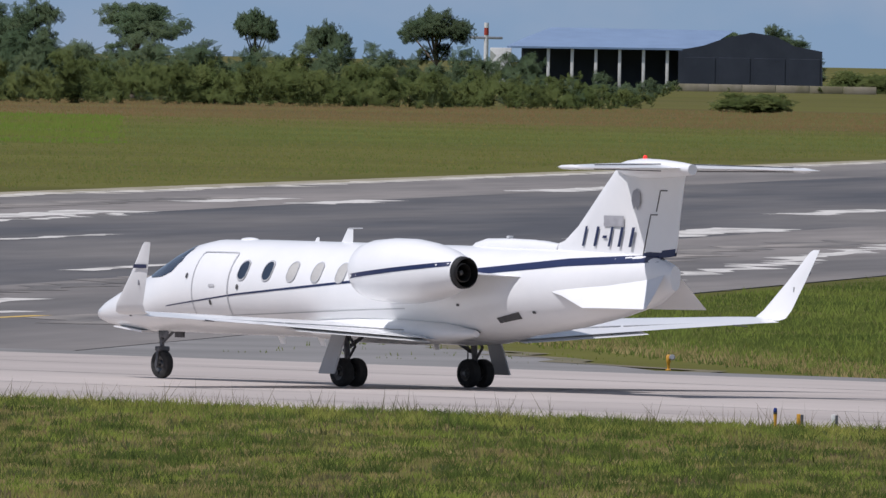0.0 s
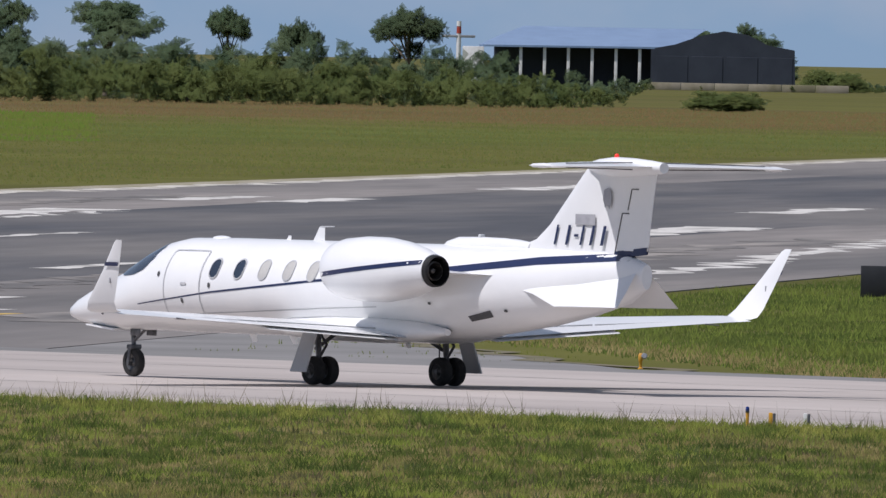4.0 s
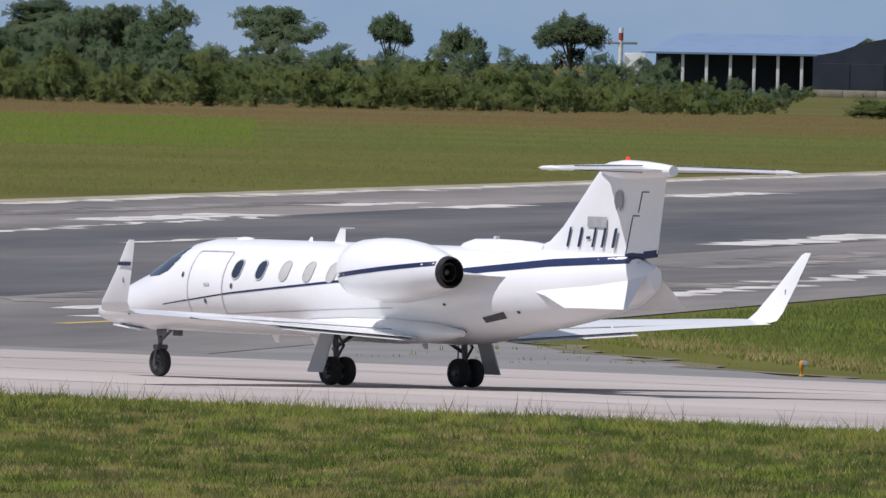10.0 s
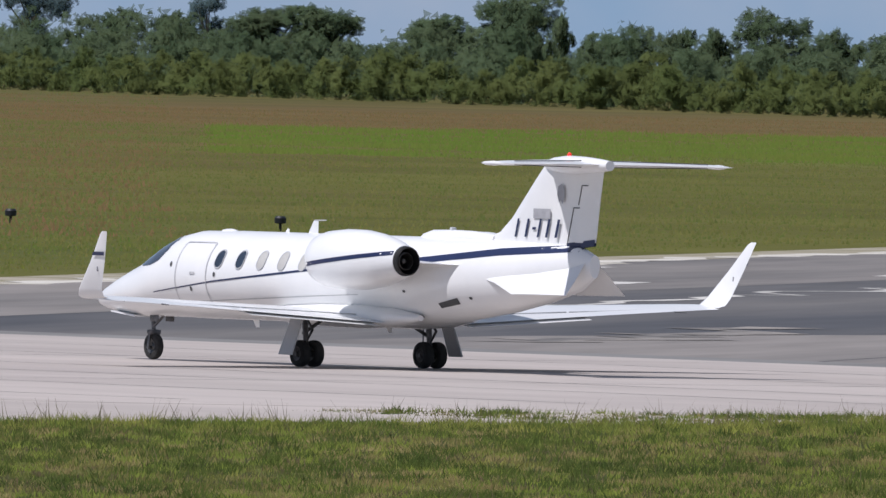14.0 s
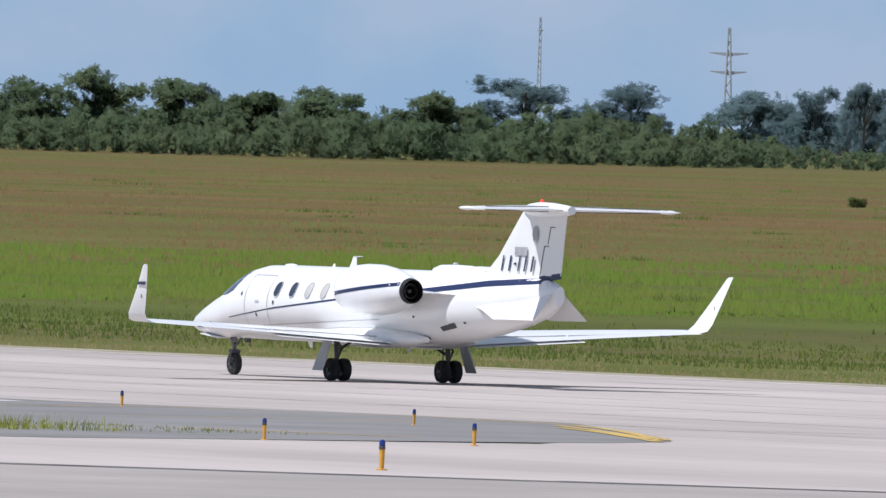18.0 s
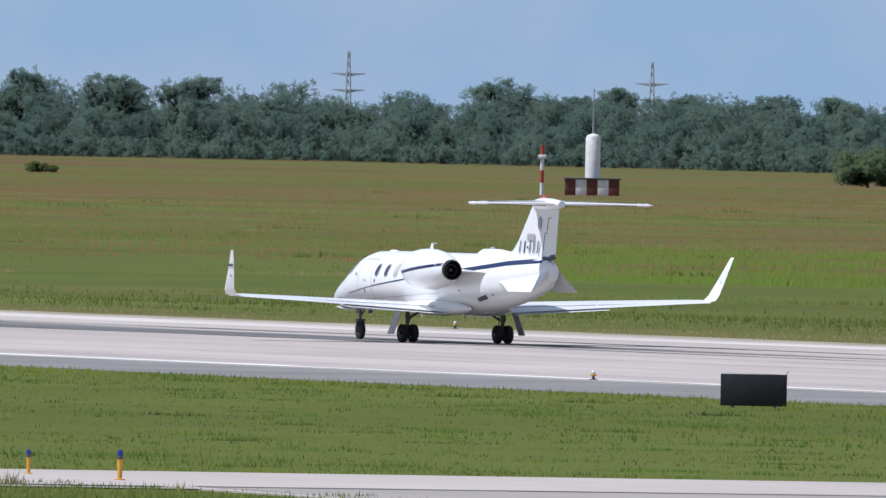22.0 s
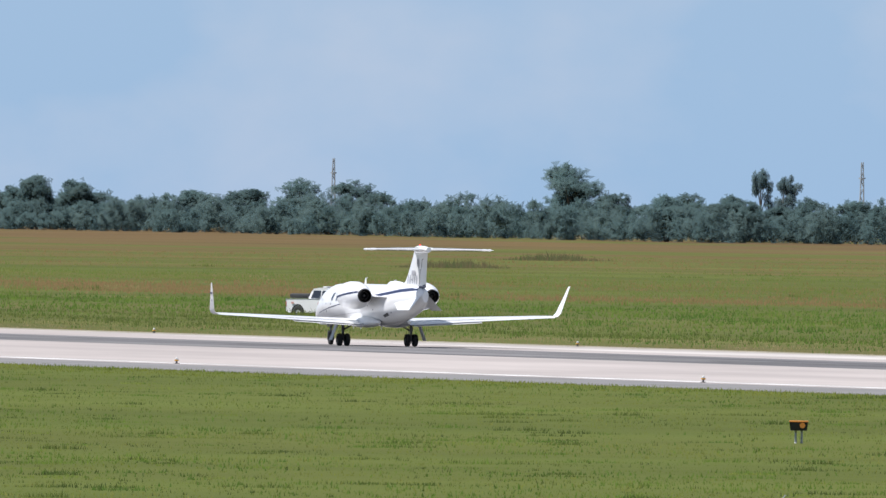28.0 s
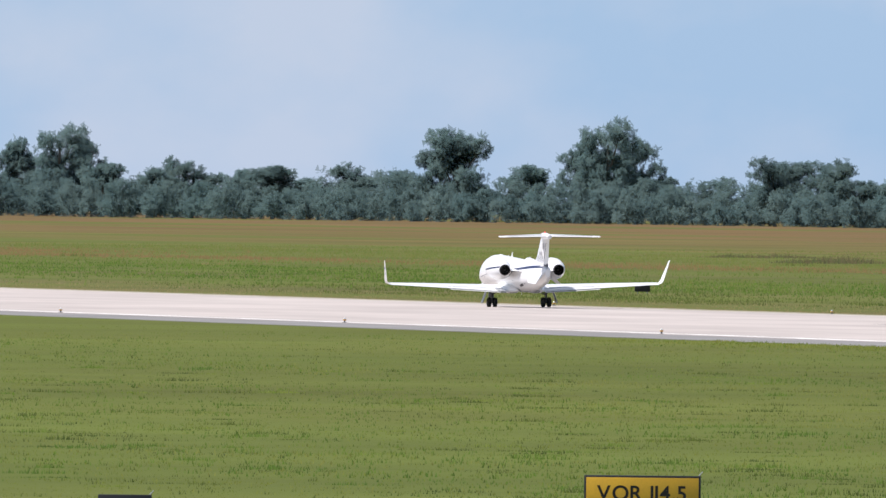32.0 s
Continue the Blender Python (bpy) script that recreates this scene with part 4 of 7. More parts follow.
def leafy(name, color, color2, island=0.5, scale=0.15, trans=0.25, obj=0.0, stretch=(1, 1, 1), turn=0.0, fine=0.05):
    m = mat(name, color, 0.75, 0, color2, scale, 4, island=island, fine=fine, obj=obj, stretch=stretch, turn=turn)
    m.node_tree.nodes["Principled BSDF"].inputs["Specular IOR Level"].default_value = 0.04
    n, l = m.node_tree.nodes, m.node_tree.links
    b = n["Principled BSDF"]
    t = n.new("ShaderNodeBsdfTranslucent")
    mx = n.new("ShaderNodeMixShader")
    mx.inputs[0].default_value = trans
    src = b.inputs["Base Color"].links[0].from_socket
    l.new(src, t.inputs["Color"])
    l.new(b.outputs[0], mx.inputs[1])
    l.new(t.outputs[0], mx.inputs[2])
    out = mx.outputs[0]
    l.new(out, n["Material Output"].inputs["Surface"])
    return m


ACROSS = dict(stretch=(.12, 1, 1), turn=51)
ALONG = dict(stretch=(.06, 1, 1), turn=72)
M_BLADE = leafy("meadow_grass", (0.182, 0.184, 0.042), (0.062, 0.090, 0.019), 0.9, 1.1, 0.12, **ACROSS)
# second colour darkened for the shaded gaps between the blades
M_CARPET = leafy("short_meadow_grass", (0.165, 0.135, 0.052), (0.040, 0.064, 0.013), 0.6, 0.45, 0.12, **ACROSS)
M_DOCK = leafy("dark_broad_weeds", (0.050, 0.068, 0.024), (0.085, 0.065, 0.036), 0.4, 0.3, 0.1)
M_LAWN = leafy("mown_grass", (0.078, 0.106, 0.017), (0.114, 0.128, 0.024), 0.6, 0.5, 0.12, **ALONG)
M_CLUMP = leafy("coarse_lawn_clumps", (0.032, 0.050, 0.012), (0.068, 0.090, 0.019), 0.8, 0.6, 0.12, **ALONG)
M_LUSH = leafy("lush_lawn_grass", (0.046, 0.088, 0.014), (0.076, 0.116, 0.020), 0.6, 0.3, 0.12, **ALONG)
M_PALE = leafy("pale_lawn_grass", (0.128, 0.134, 0.038), (0.104, 0.122, 0.028), 0.5, 0.3, 0.12, **ALONG)
M_VERGE = leafy("lush_verge_grass", (0.048, 0.070, 0.016), (0.082, 0.100, 0.024), 0.7, 0.12, 0.12)
M_WEED = leafy("bright_weeds", (0.090, 0.146, 0.021), (0.112, 0.134, 0.028), 0.15, 0.05, 0.12)
M_PAMPA = leafy("olive_pampas_grass", (0.116, 0.114, 0.034), (0.070, 0.112, 0.022), 0.22, 0.25, 0.1)
M_FIELD = leafy("olive_field_grass", (0.130, 0.122, 0.038), (0.080, 0.104, 0.026), 0.25, 0.22, 0.1)
M_RUST = leafy("rust_red_grass", (0.156, 0.096, 0.048), (0.112, 0.098, 0.036), 0.22, 0.30, 0.1)
M_DRY = leafy("dry_verge_grass", (0.190, 0.156, 0.084), (0.126, 0.122, 0.044), 0.4, 0.2, 0.1)
M_STRAWY = leafy("pale_straw_pampas", (0.170, 0.142, 0.066), (0.130, 0.116, 0.046), 0.3, 0.2, 0.1)
M_FRESHY = leafy("light_lawn_grass", (0.120, 0.150, 0.030), (0.092, 0.124, 0.024), 0.5, 0.4, 0.12)
M_STRAW = leafy("dry_straw", (0.225, 0.185, 0.082), (0.145, 0.118, 0.048), 0.6, 0.5, 0.12)
M_FRESH = leafy("fresh_grass", (0.155, 0.185, 0.034), (0.095, 0.130, 0.024), 0.6, 0.5, 0.12)
M_STALK = leafy("dry_stalks", (0.13, 0.11, 0.055), (0.07, 0.065, 0.035), 0.4, 0.15, 0.1)


def sector(n, a0, a1, d0, d1, seed, power=1.0):
    rng = np.random.default_rng(seed)
    a = np.radians(rng.uniform(a0, a1, n))
    d = d0 + (d1 - d0) * rng.random(n) ** power
    return np.stack([np.sin(a) * d, np.cos(a) * d], 1), d


KERB = ((360, 480, 570, 640, 740, 860, 1100, 2300), (206.5, 208.5, 211.5, 211.2, 207.2, 205.2, 203.7, 201.7))  # outer edge of the shoulder: y, x


def paved(p):
    x, y = p[:, 0], p[:, 1]
    run = (x > np.interp(y, *KERB)) & (x < edge_x(RUNWAY_FAR, y) + 1.5)
    cross = (y - x > 66) & (y - x < 140) & (x > 260)
    taxi = (x <= 219) & (y < 362) & ((y > 293) | (y - 225 > (x - 150) * 68 / 53)) & (y > 225)
    taxi &= ~((x < 126) & (y < 352)) | (y > 352)
    taxi &= (y > 346) | (x > 147 + (346 - y) * -0.15)
    start = run & (y < 304) & (x < 232.5)
    return (run & ~start) | cross | taxi


# unmown foreground meadow, mown strips, weeds and the rusty field
def heights(p, lo, hi, seed, patch=9.0):
    rng = np.random.default_rng(seed)
    q = .5 + .25 * np.sin(p[:, 0] / patch + 1.3 * np.sin(p[:, 1] / patch / 1.7)) + .25 * np.sin(p[:, 1] / patch * 1.31 + 2 * np.sin(p[:, 0] / patch / 2.3))
    return lo + (hi - lo) * q * rng.uniform(.6, 1.2, len(p))


def clump(p, share, seed, patch):
    """Keep the points that fall in patches."""
    rng = np.random.default_rng(seed)
    a, b = rng.uniform(0, 6, 2)
    q = np.sin(p[:, 0] / patch + a + 1.7 * np.sin(p[:, 1] / patch / 6 + b)) + np.sin(p[:, 0] / patch * 2.3 + 1.3 * np.sin(p[:, 1] / patch / 3.1)) + rng.normal(0, .8, len(p))
    return p[q > np.quantile(q, 1 - share)]


p, d = sector(52000, 33.6, 41.5, 258, 380, 3)
p = p[~paved(p) & (p[:, 0] < 232.5)]
tufts("meadow_carpet", p, heights(p, .025, .10, 4, 1.4), .014, M_CARPET, "short yellow-green and brown meadow grass", 5, 5)
p, d = sector(26000, 33.6, 41.5, 258, 380, 131)
p = clump(p[~paved(p) & (p[:, 0] < 232.5)], .5, 132, .5)
tufts("meadow_grass", p, heights(p, .035, .14, 133, .9), .010, M_BLADE, "unmown green and straw-coloured meadow grass", 5, 134, .12, .8, .75)
p, d = sector(18000, 33.6, 41.5, 258, 380, 135)
p = clump(p[~paved(p) & (p[:, 0] < 232.5)], .3, 136, .7)
tufts("meadow_weeds", p, heights(p, .04, .14, 137, .8), .022, M_DOCK, "dark broad-leaved weeds in the meadow", 6, 138, .07, .8, .7)
# the dark tussocks put the sward's shade gaps into colour
for n, seed, m, lo, hi, name, label in ((2000, 141, M_CLUMP, .08, .22, "dark_tussocks", "dark green tussocks standing in for shaded gaps in the meadow"), (1300, 144, M_STRAW, .05, .13, "straw_tussocks", "dry straw-coloured tussocks in the unmown meadow"),
                                        (1100, 147, M_FRESH, .06, .17, "fresh_tussocks", "fresh bright green tussocks in the unmown meadow")):
    p, d = sector(n, 33.6, 41.5, 300, 385, seed)
    e = np.random.default_rng(seed + 1)
    p = np.repeat(p, 11, 0) + e.normal(0, 1, (n * 11, 2)) * np.repeat(e.uniform(.05, .22, n), 11)[:, None]
    p = p[~paved(p) & (p[:, 0] < 232.5)]
    tufts(name, p, e.uniform(lo, hi, len(p)) * .8, .012, m, label, 5, seed + 2, .06, .8, .75)
p, d = sector(500, 33.6, 41.5, 268, 380, 31)
p = p[~paved(p) & (p[:, 0] < 232.5)]
tufts("seed_stalks", p, np.random.default_rng(32).uniform(.2, .40, len(p)), .006, M_STALK, "thin dry seeding stalks in the meadow", 3, 33, .1)


def along_edge(n, deep, seed):
    """Points in a strip of meadow that follows the edge of the concrete."""
    e = np.random.default_rng(seed)
    t, o = e.random(n), e.random(n) ** 1.6 * deep
    a = np.stack([232.5 - o, 255 + 48 * t], 1)
    b = np.stack([233 - 11 * t, 303 - 6 * t - o - .3], 1)
    c = np.stack([222 - 19 * t, 297 - 4 * t - o - .3], 1)
    w = e.random(n)
    return np.where((w < .62)[:, None], a, np.where((w < .8)[:, None], b, c)), e


p, e = along_edge(12000, 7.0, 34)
p = clump(p, .75, 51, .45)
tufts("edge_grass", p, e.uniform(.05, .19, len(p)), .010, M_BLADE, "tall coarse grass along the concrete edge", 5, 52, .1, .8, .8)
p, e = along_edge(520, 3.0, 35)
tufts("edge_stalks", p, e.uniform(.16, .46, len(p)), .007, M_STALK, "thin seeding stalks along the concrete edge", 3, 53, .08, .8, .55)
p, d = sector(210000, 10.0, 31.0, 352, 980, 6, 1.4)
p = p[~paved(p) & (p[:, 0] < np.interp(p[:, 1], *KERB))]
tufts("lawn_grass", p, heights(p, .015, .06, 7, 3.0), .018, M_LAWN, "short mown grass beside the taxiway", 2, 8)
p, d = sector(60000, 10.0, 31.0, 352, 900, 61, 1.3)
p = clump(p[~paved(p) & (p[:, 0] < np.interp(p[:, 1], *KERB))], .4, 62, 1.6)
tufts("lawn_clumps", p, heights(p, .03, .10, 63, 1.2), .016, M_CLUMP, "coarse darker clumps in the mown grass", 5, 64, .12)
for k, (n, share, patch, m, lo, hi, name, label) in enumerate(((70000, .34, 5.0, M_LUSH, .05, .12, "lush_lawn", "lush green patches in the mown grass"), (60000, .26, 7.0, M_PALE, .04, .10, "pale_lawn", "pale yellow-green patches in the mown grass"))):
    p, d = sector(n, 10.0, 31.0, 352, 940, 160 + k, 1.4)
    p = clump(p[~paved(p) & (p[:, 0] < np.interp(p[:, 1], *KERB))], share, 162 + k, patch)
    tufts(name, p, heights(p, lo, hi, 164 + k, 4.0), .024, m, label, 4, 166 + k, .2)
e = np.random.default_rng(65)
y = e.uniform(362, 900, 9000)
p = np.stack([np.interp(y, *KERB) + .3 - e.random(9000) ** 2 * 7, y], 1)
tufts("verge_clumps", p, e.uniform(.03, .11, 9000), .018, M_LAWN, "rough grass along the runway shoulder", 5, 66, .2)
p, d = sector(500, 12.0, 31.0, 352, 372, 36)
p = p[~paved(p) & (p[:, 0] < np.interp(p[:, 1], *KERB)) & (p[:, 1] < 372)]
tufts("edge_tufts", p, heights(p, .08, .26, 37, 3.0), .012, M_BLADE, "rough tufts of grass along the taxiway edge", 7, 38, .2)
e = np.random.default_rng(39)
p = np.stack([e.uniform(105, 146, 5200), 349.5 - e.random(5200) * 26], 1)
p = p[p[:, 0] < 145.5 - (349 - p[:, 1]) * .12]
tufts("island_grass", p, heights(p, .03, .19, 40, 1.1), .011, M_VERGE, "rough tall grass on the near side of the taxiway", 6, 41, .12)
p, d = sector(30000, 10.0, 41.0, 400, 760, 9, 1.0)
p = p[~paved(p) & (p[:, 0] > 271) & (p[:, 0] < 420)]
tufts("verge_grass", p, heights(p, .03, .14, 10, 11.0), .02, M_LAWN, "mown verge grass across the runway", 3, 11)
e = np.random.default_rng(180)
y = 430 + 1100 * e.random(18000) ** 1.3
p = np.stack([edge_x(RUNWAY_FAR, y) + 2.8 + e.random(18000) ** 1.5 * 17, y], 1)
p = p[~paved(p)]
tufts("dry_verge", p, heights(p, .02, .13, 181, 2.5), .024, M_DRY, "dry yellowish grass along the edge of the runway", 3, 182, .2, .5)
y = 470 + 900 * e.random(30000) ** 1.2
p = np.stack([edge_x(RUNWAY_FAR, y) + 30.5 + 10 * np.sin(y / 41) + e.normal(0, 8, 30000), y], 1)
p = clump(p[~paved(p) & (p[:, 0] > edge_x(RUNWAY_FAR, p[:, 1]) + 13)], .62, 183, 3.0)
tufts("lush_band", p, heights(p, .04, .24, 184, 2.2), .03, M_VERGE, "lush dark green grass beyond the dry edge of the runway", 3, 185, .25, .5)


def clumps(name, p, r, lo, hi, wid, material, label, seed, per=26, blades=3):
    """Round clumps of taller grass at the points p: highest in their middle."""
    e = np.random.default_rng(seed)
    R = np.repeat(e.uniform(.35, 1, len(p)) * r, per)
    o = e.normal(0, .5, (len(p) * per, 2))
    h = np.repeat(e.uniform(lo, hi, len(p)), per) * np.exp(-(o ** 2).sum(1)) * e.uniform(.6, 1, len(o))
    return tufts(name, np.repeat(p, per, 0) + o * R[:, None], np.maximum(h, .02), wid, material, label, blades, seed + 1, .08, .6)


for k, (n, m, lo, hi, label) in enumerate(((420, M_RUST, .14, .40, "taller rust-red clumps in the pampas grass"), (420, M_PAMPA, .14, .42, "taller olive clumps in the pampas grass"), (300, M_VERGE, .10, .40, "dark green clumps in the pampas grass"), (260, M_STRAWY, .10, .34, "pale straw clumps in the pampas grass"))):
    p, d = sector(n, 10.6, 34.6, 640, 1900, 190 + k)
    p = p[(p[:, 0] > (470 if k == 0 else 325)) & ~paved(p)]
    clumps("pampas_clumps", p, 3.2, lo, hi, .04, m, label, 194 + 2 * k)
for k, (n, c, sd, y0, y1, m, lo, hi, name, label) in enumerate(((26000, 322, 17, 850, 2000, M_LUSH, .05, .26, "lush_drift", "lush green drifts of grass along the mown edge"), (15000, 388, 8, 1150, 2200, M_RUST, .08, .30, "rusty_drift", "rust-red drift of dry grass in the green field"),
                                                                 (12000, 428, 14, 1000, 2200, M_PAMPA, .08, .30, "olive_drift", "olive-green drift of tall grass in the field"))):
    e = np.random.default_rng(250 + k)
    y = y0 + (y1 - y0) * e.random(n) ** 1.2
    p = np.stack([c + 11 * np.sin(y / 83 + k) + 6 * np.sin(y / 31) + e.normal(0, sd, n), y], 1)
    p = clump(p[~paved(p)], .8, 253 + k, 6.0)
    tufts(name, p, heights(p, lo, hi, 256 + k, 3.0), .045, m, label, 3, 259 + k, .3, .4)
for k, (n, m, lo, hi, name, label) in enumerate(((900, M_CLUMP, .05, .17, "lawn_hummocks", "dark coarse hummocks in the mown grass"), (800, M_LUSH, .05, .17, "lawn_hummocks", "lush green hummocks in the mown grass"), (500, M_FRESHY, .04, .12, "lawn_hummocks", "light green hummocks in the mown grass"))):
    p, d = sector(n, 10.6, 30.5, 360, 760, 210 + k, 1.2)
    p = p[~paved(p) & (p[:, 0] < np.interp(p[:, 1], *KERB) - 1)]
    clumps(name, p, 1.5, lo, hi, .016, m, label, 214 + 2 * k, 34)
p, d = sector(120000, 23.6, 34.5, 560, 1300, 12, 1.2)
w = 385 + 30 * np.sin(p[:, 1] / 37) + 18 * np.sin(p[:, 1] / 11)
p = clump(p[(p[:, 0] > w - 38) & (p[:, 0] < w + 38)], .54, 15, 4.0)
tufts("weed_band", p, heights(p, .06, .46, 13, 4.0), .05, M_WEED, "bright green weeds at the mown edge", 4, 14, .3, .3)
def bare(p):
    """Asphalt round the crossing: shoulder, fillet and the dark runway."""
    c = p[:, 1] - p[:, 0]
    return (p[:, 0] < 268.8 + np.maximum(0, p[:, 1] - 318) * .62) | ((c > 67.6) & (c < 141)) | (paved(p) & (c > 67.6))


p, d = sector(60000, 36.3, 41.5, 395, 600, 121)
p = p[~bare(p)]
tufts("rough_verge", p, heights(p, .03, .17, 122, 1.2), .018, M_VERGE, "lush rough grass beside the runway crossing", 4, 123, .15, .5, .6)
q, d = sector(26000, 36.3, 41.5, 395, 560, 186)
q = q[~bare(q)]
q = clump(q, .45, 187, 1.1)
tufts("verge_weeds", q, heights(q, .05, .24, 188, .9), .02, M_FRESHY, "light green weeds in the rough grass beside the crossing", 4, 189, .12, .6, .6)
e = np.random.default_rng(230)
y = e.uniform(300, 400, 5200)
q = np.stack([269.0 + np.maximum(0, y - 318) * .62 + np.abs(e.normal(0, 1.4, 5200)), y], 1)
q = clump(q[q[:, 1] - q[:, 0] < 67.4], .7, 231, .8)
tufts("verge_edge", q, e.uniform(.03, .16, len(q)), .014, M_STRAW, "dry brown grass at the edge of the verge", 4, 232, .12, .6, .6)
p, d = sector(130000, 10.0, 35.5, 640, 2300, 124, 1.25)
p = p[~paved(p) & (p[:, 0] > 335 + 35 * np.sin(p[:, 1] / 60) + 20 * np.sin(p[:, 1] / 17))]
far = p[:, 0] > 395 + np.maximum(0, p[:, 1] - 1200) * .16 + 30 * np.sin(p[:, 1] / 83) + 18 * np.sin(p[:, 1] / 29 + p[:, 0] / 40)
far &= (p[:, 1] < 1150) | (np.sin(p[:, 0] / 21 + 1.4 * np.sin(p[:, 1] / 170) + .6 * np.sin(p[:, 0] / 7 + p[:, 1] / 31)) > -.25)
tufts("rusty_grass", p[far], heights(p[far], .03, .26, 125, 2.2), .052, M_RUST, "rust-red dry pampas grass over the far field", 3, 126, .35, .35)
tufts("pampas_grass", p[~far], heights(p[~far], .03, .20, 128, 2.0), .050, M_PAMPA, "olive pampas grass between the verge and the rusty field", 3, 129, .35, .35)
p, d = sector(90000, 35.0, 41.6, 520, 1900, 151, 1.1)
p = p[~paved(p) & (p[:, 1] - p[:, 0] > 141)]
far = np.hypot(p[:, 0], p[:, 1]) > 1560 + 160 * np.sin(p[:, 0] / 60) + 90 * np.sin(p[:, 0] / 17 + 1)
tufts("rusty_grass", p[far], heights(p[far], .04, .22, 154, 2.5), .055, M_RUST, "rust-red dry grass in front of the scrub", 2, 155, .5, .3)
p = p[~far]
tufts("field_grass", p, heights(p, .03, .18, 152, 2.2), .05, M_FIELD, "unmown olive and straw field grass beyond the crossing runway", 2, 153, .5, .3)
p, d = sector(26000, 35.6, 38.6, 1190, 1560, 156)
p = clump(p, .42, 157, 7.0)
tufts("field_weeds", p, heights(p, .08, .34, 158, 3.0), .055, M_WEED, "bright green weeds in patches across the field", 3, 159, .3, .3)
# weeds in the cracks of the concrete
for k, (x, y, h, m) in enumerate(((174.7, 325.6, .16, M_DOCK), (165.9, 336.0, .05, M_BLADE), (206.6, 305.5, .28, M_STALK), (163, 337, .05, M_DOCK), (158.5, 333.5, .05, M_DOCK), (143.6, 347.3, .3, M_STALK), (200.5, 309.5, .06, M_DOCK))):
    e = np.random.default_rng(200 + k)
    tufts("crack_weed", np.stack([x + e.normal(0, .12, 14), y + e.normal(0, .12, 14)], 1), e.uniform(.4, 1, 14) * h, .012, m, "weed growing in a crack of the concrete", 4, 220 + k, .05)
e = np.random.default_rng(240)
p = np.stack([e.uniform(194.5, 203.5, 300), e.uniform(361.5, 366, 300)], 1)
tufts("island_edge_grass", p, e.uniform(.1, .36, 300), .012, M_BLADE, "rough grass at the end of the asphalt island", 6, 241, .15)

# ---- trees ----
def foliage(name, c1, c2, trans, grain, obj, thin=0.40):
    """Sprays of leaves with gaps finer than can be told apart."""
    m = leafy(name, c1, c2, 0.10, grain, trans, obj, fine=.25)
    n, l = m.node_tree.nodes, m.node_tree.links
    gaps = n.new("ShaderNodeBsdfTransparent")
    mx = n.new("ShaderNodeMixShader")
    mx.inputs[0].default_value = thin
    l.new(n["Material Output"].inputs["Surface"].links[0].from_socket, mx.inputs[1])
    l.new(gaps.outputs[0], mx.inputs[2])
    l.new(mx.outputs[0], n["Material Output"].inputs["Surface"])
    return m


def foliage_kinds(name, c1, c2, trans=0.45, thin=0.42):
    """The same foliage twice: grain for single trees (a metre high before scaling) and for belts in metres."""
    return [foliage(n, c1, c2, trans, sc_, o, thin) for n, sc_, o in ((name, 3.2, 0.3), (name + "_belt", 0.16, 0.0))]


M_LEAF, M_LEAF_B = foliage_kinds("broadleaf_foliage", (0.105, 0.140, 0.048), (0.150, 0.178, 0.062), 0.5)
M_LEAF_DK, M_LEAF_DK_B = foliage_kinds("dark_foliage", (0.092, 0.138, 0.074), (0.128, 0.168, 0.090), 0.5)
# far foliage carries the haze in its colour: bluer, paler, and thinner sprays
M_LEAF_FAR, M_LEAF_FAR_B = foliage_kinds("haze_tinted_foliage", (0.094, 0.150, 0.124), (0.128, 0.180, 0.145), 0.55, 0.50)
M_LEAF_GUM, M_LEAF_GUM_B = foliage_kinds("haze_tinted_gum_foliage", (0.118, 0.182, 0.196), (0.146, 0.208, 0.216), 0.55, 0.56)
M_LEAF_DIM, M_LEAF_DIM_B = foliage_kinds("pale_haze_tinted_foliage", (0.098, 0.160, 0.160), (0.126, 0.186, 0.178), 0.55, 0.50)
M_BLOSSOM = foliage("yellow_blossom", (0.42, 0.34, 0.04), (0.16, 0.19, 0.05), 0.3, 6, 0.0)
M_BARK = mat("grey_brown_bark", (0.16, 0.13, 0.10), 0.9, 0, (0.10, 0.08, 0.06), 2, bump=0.4)


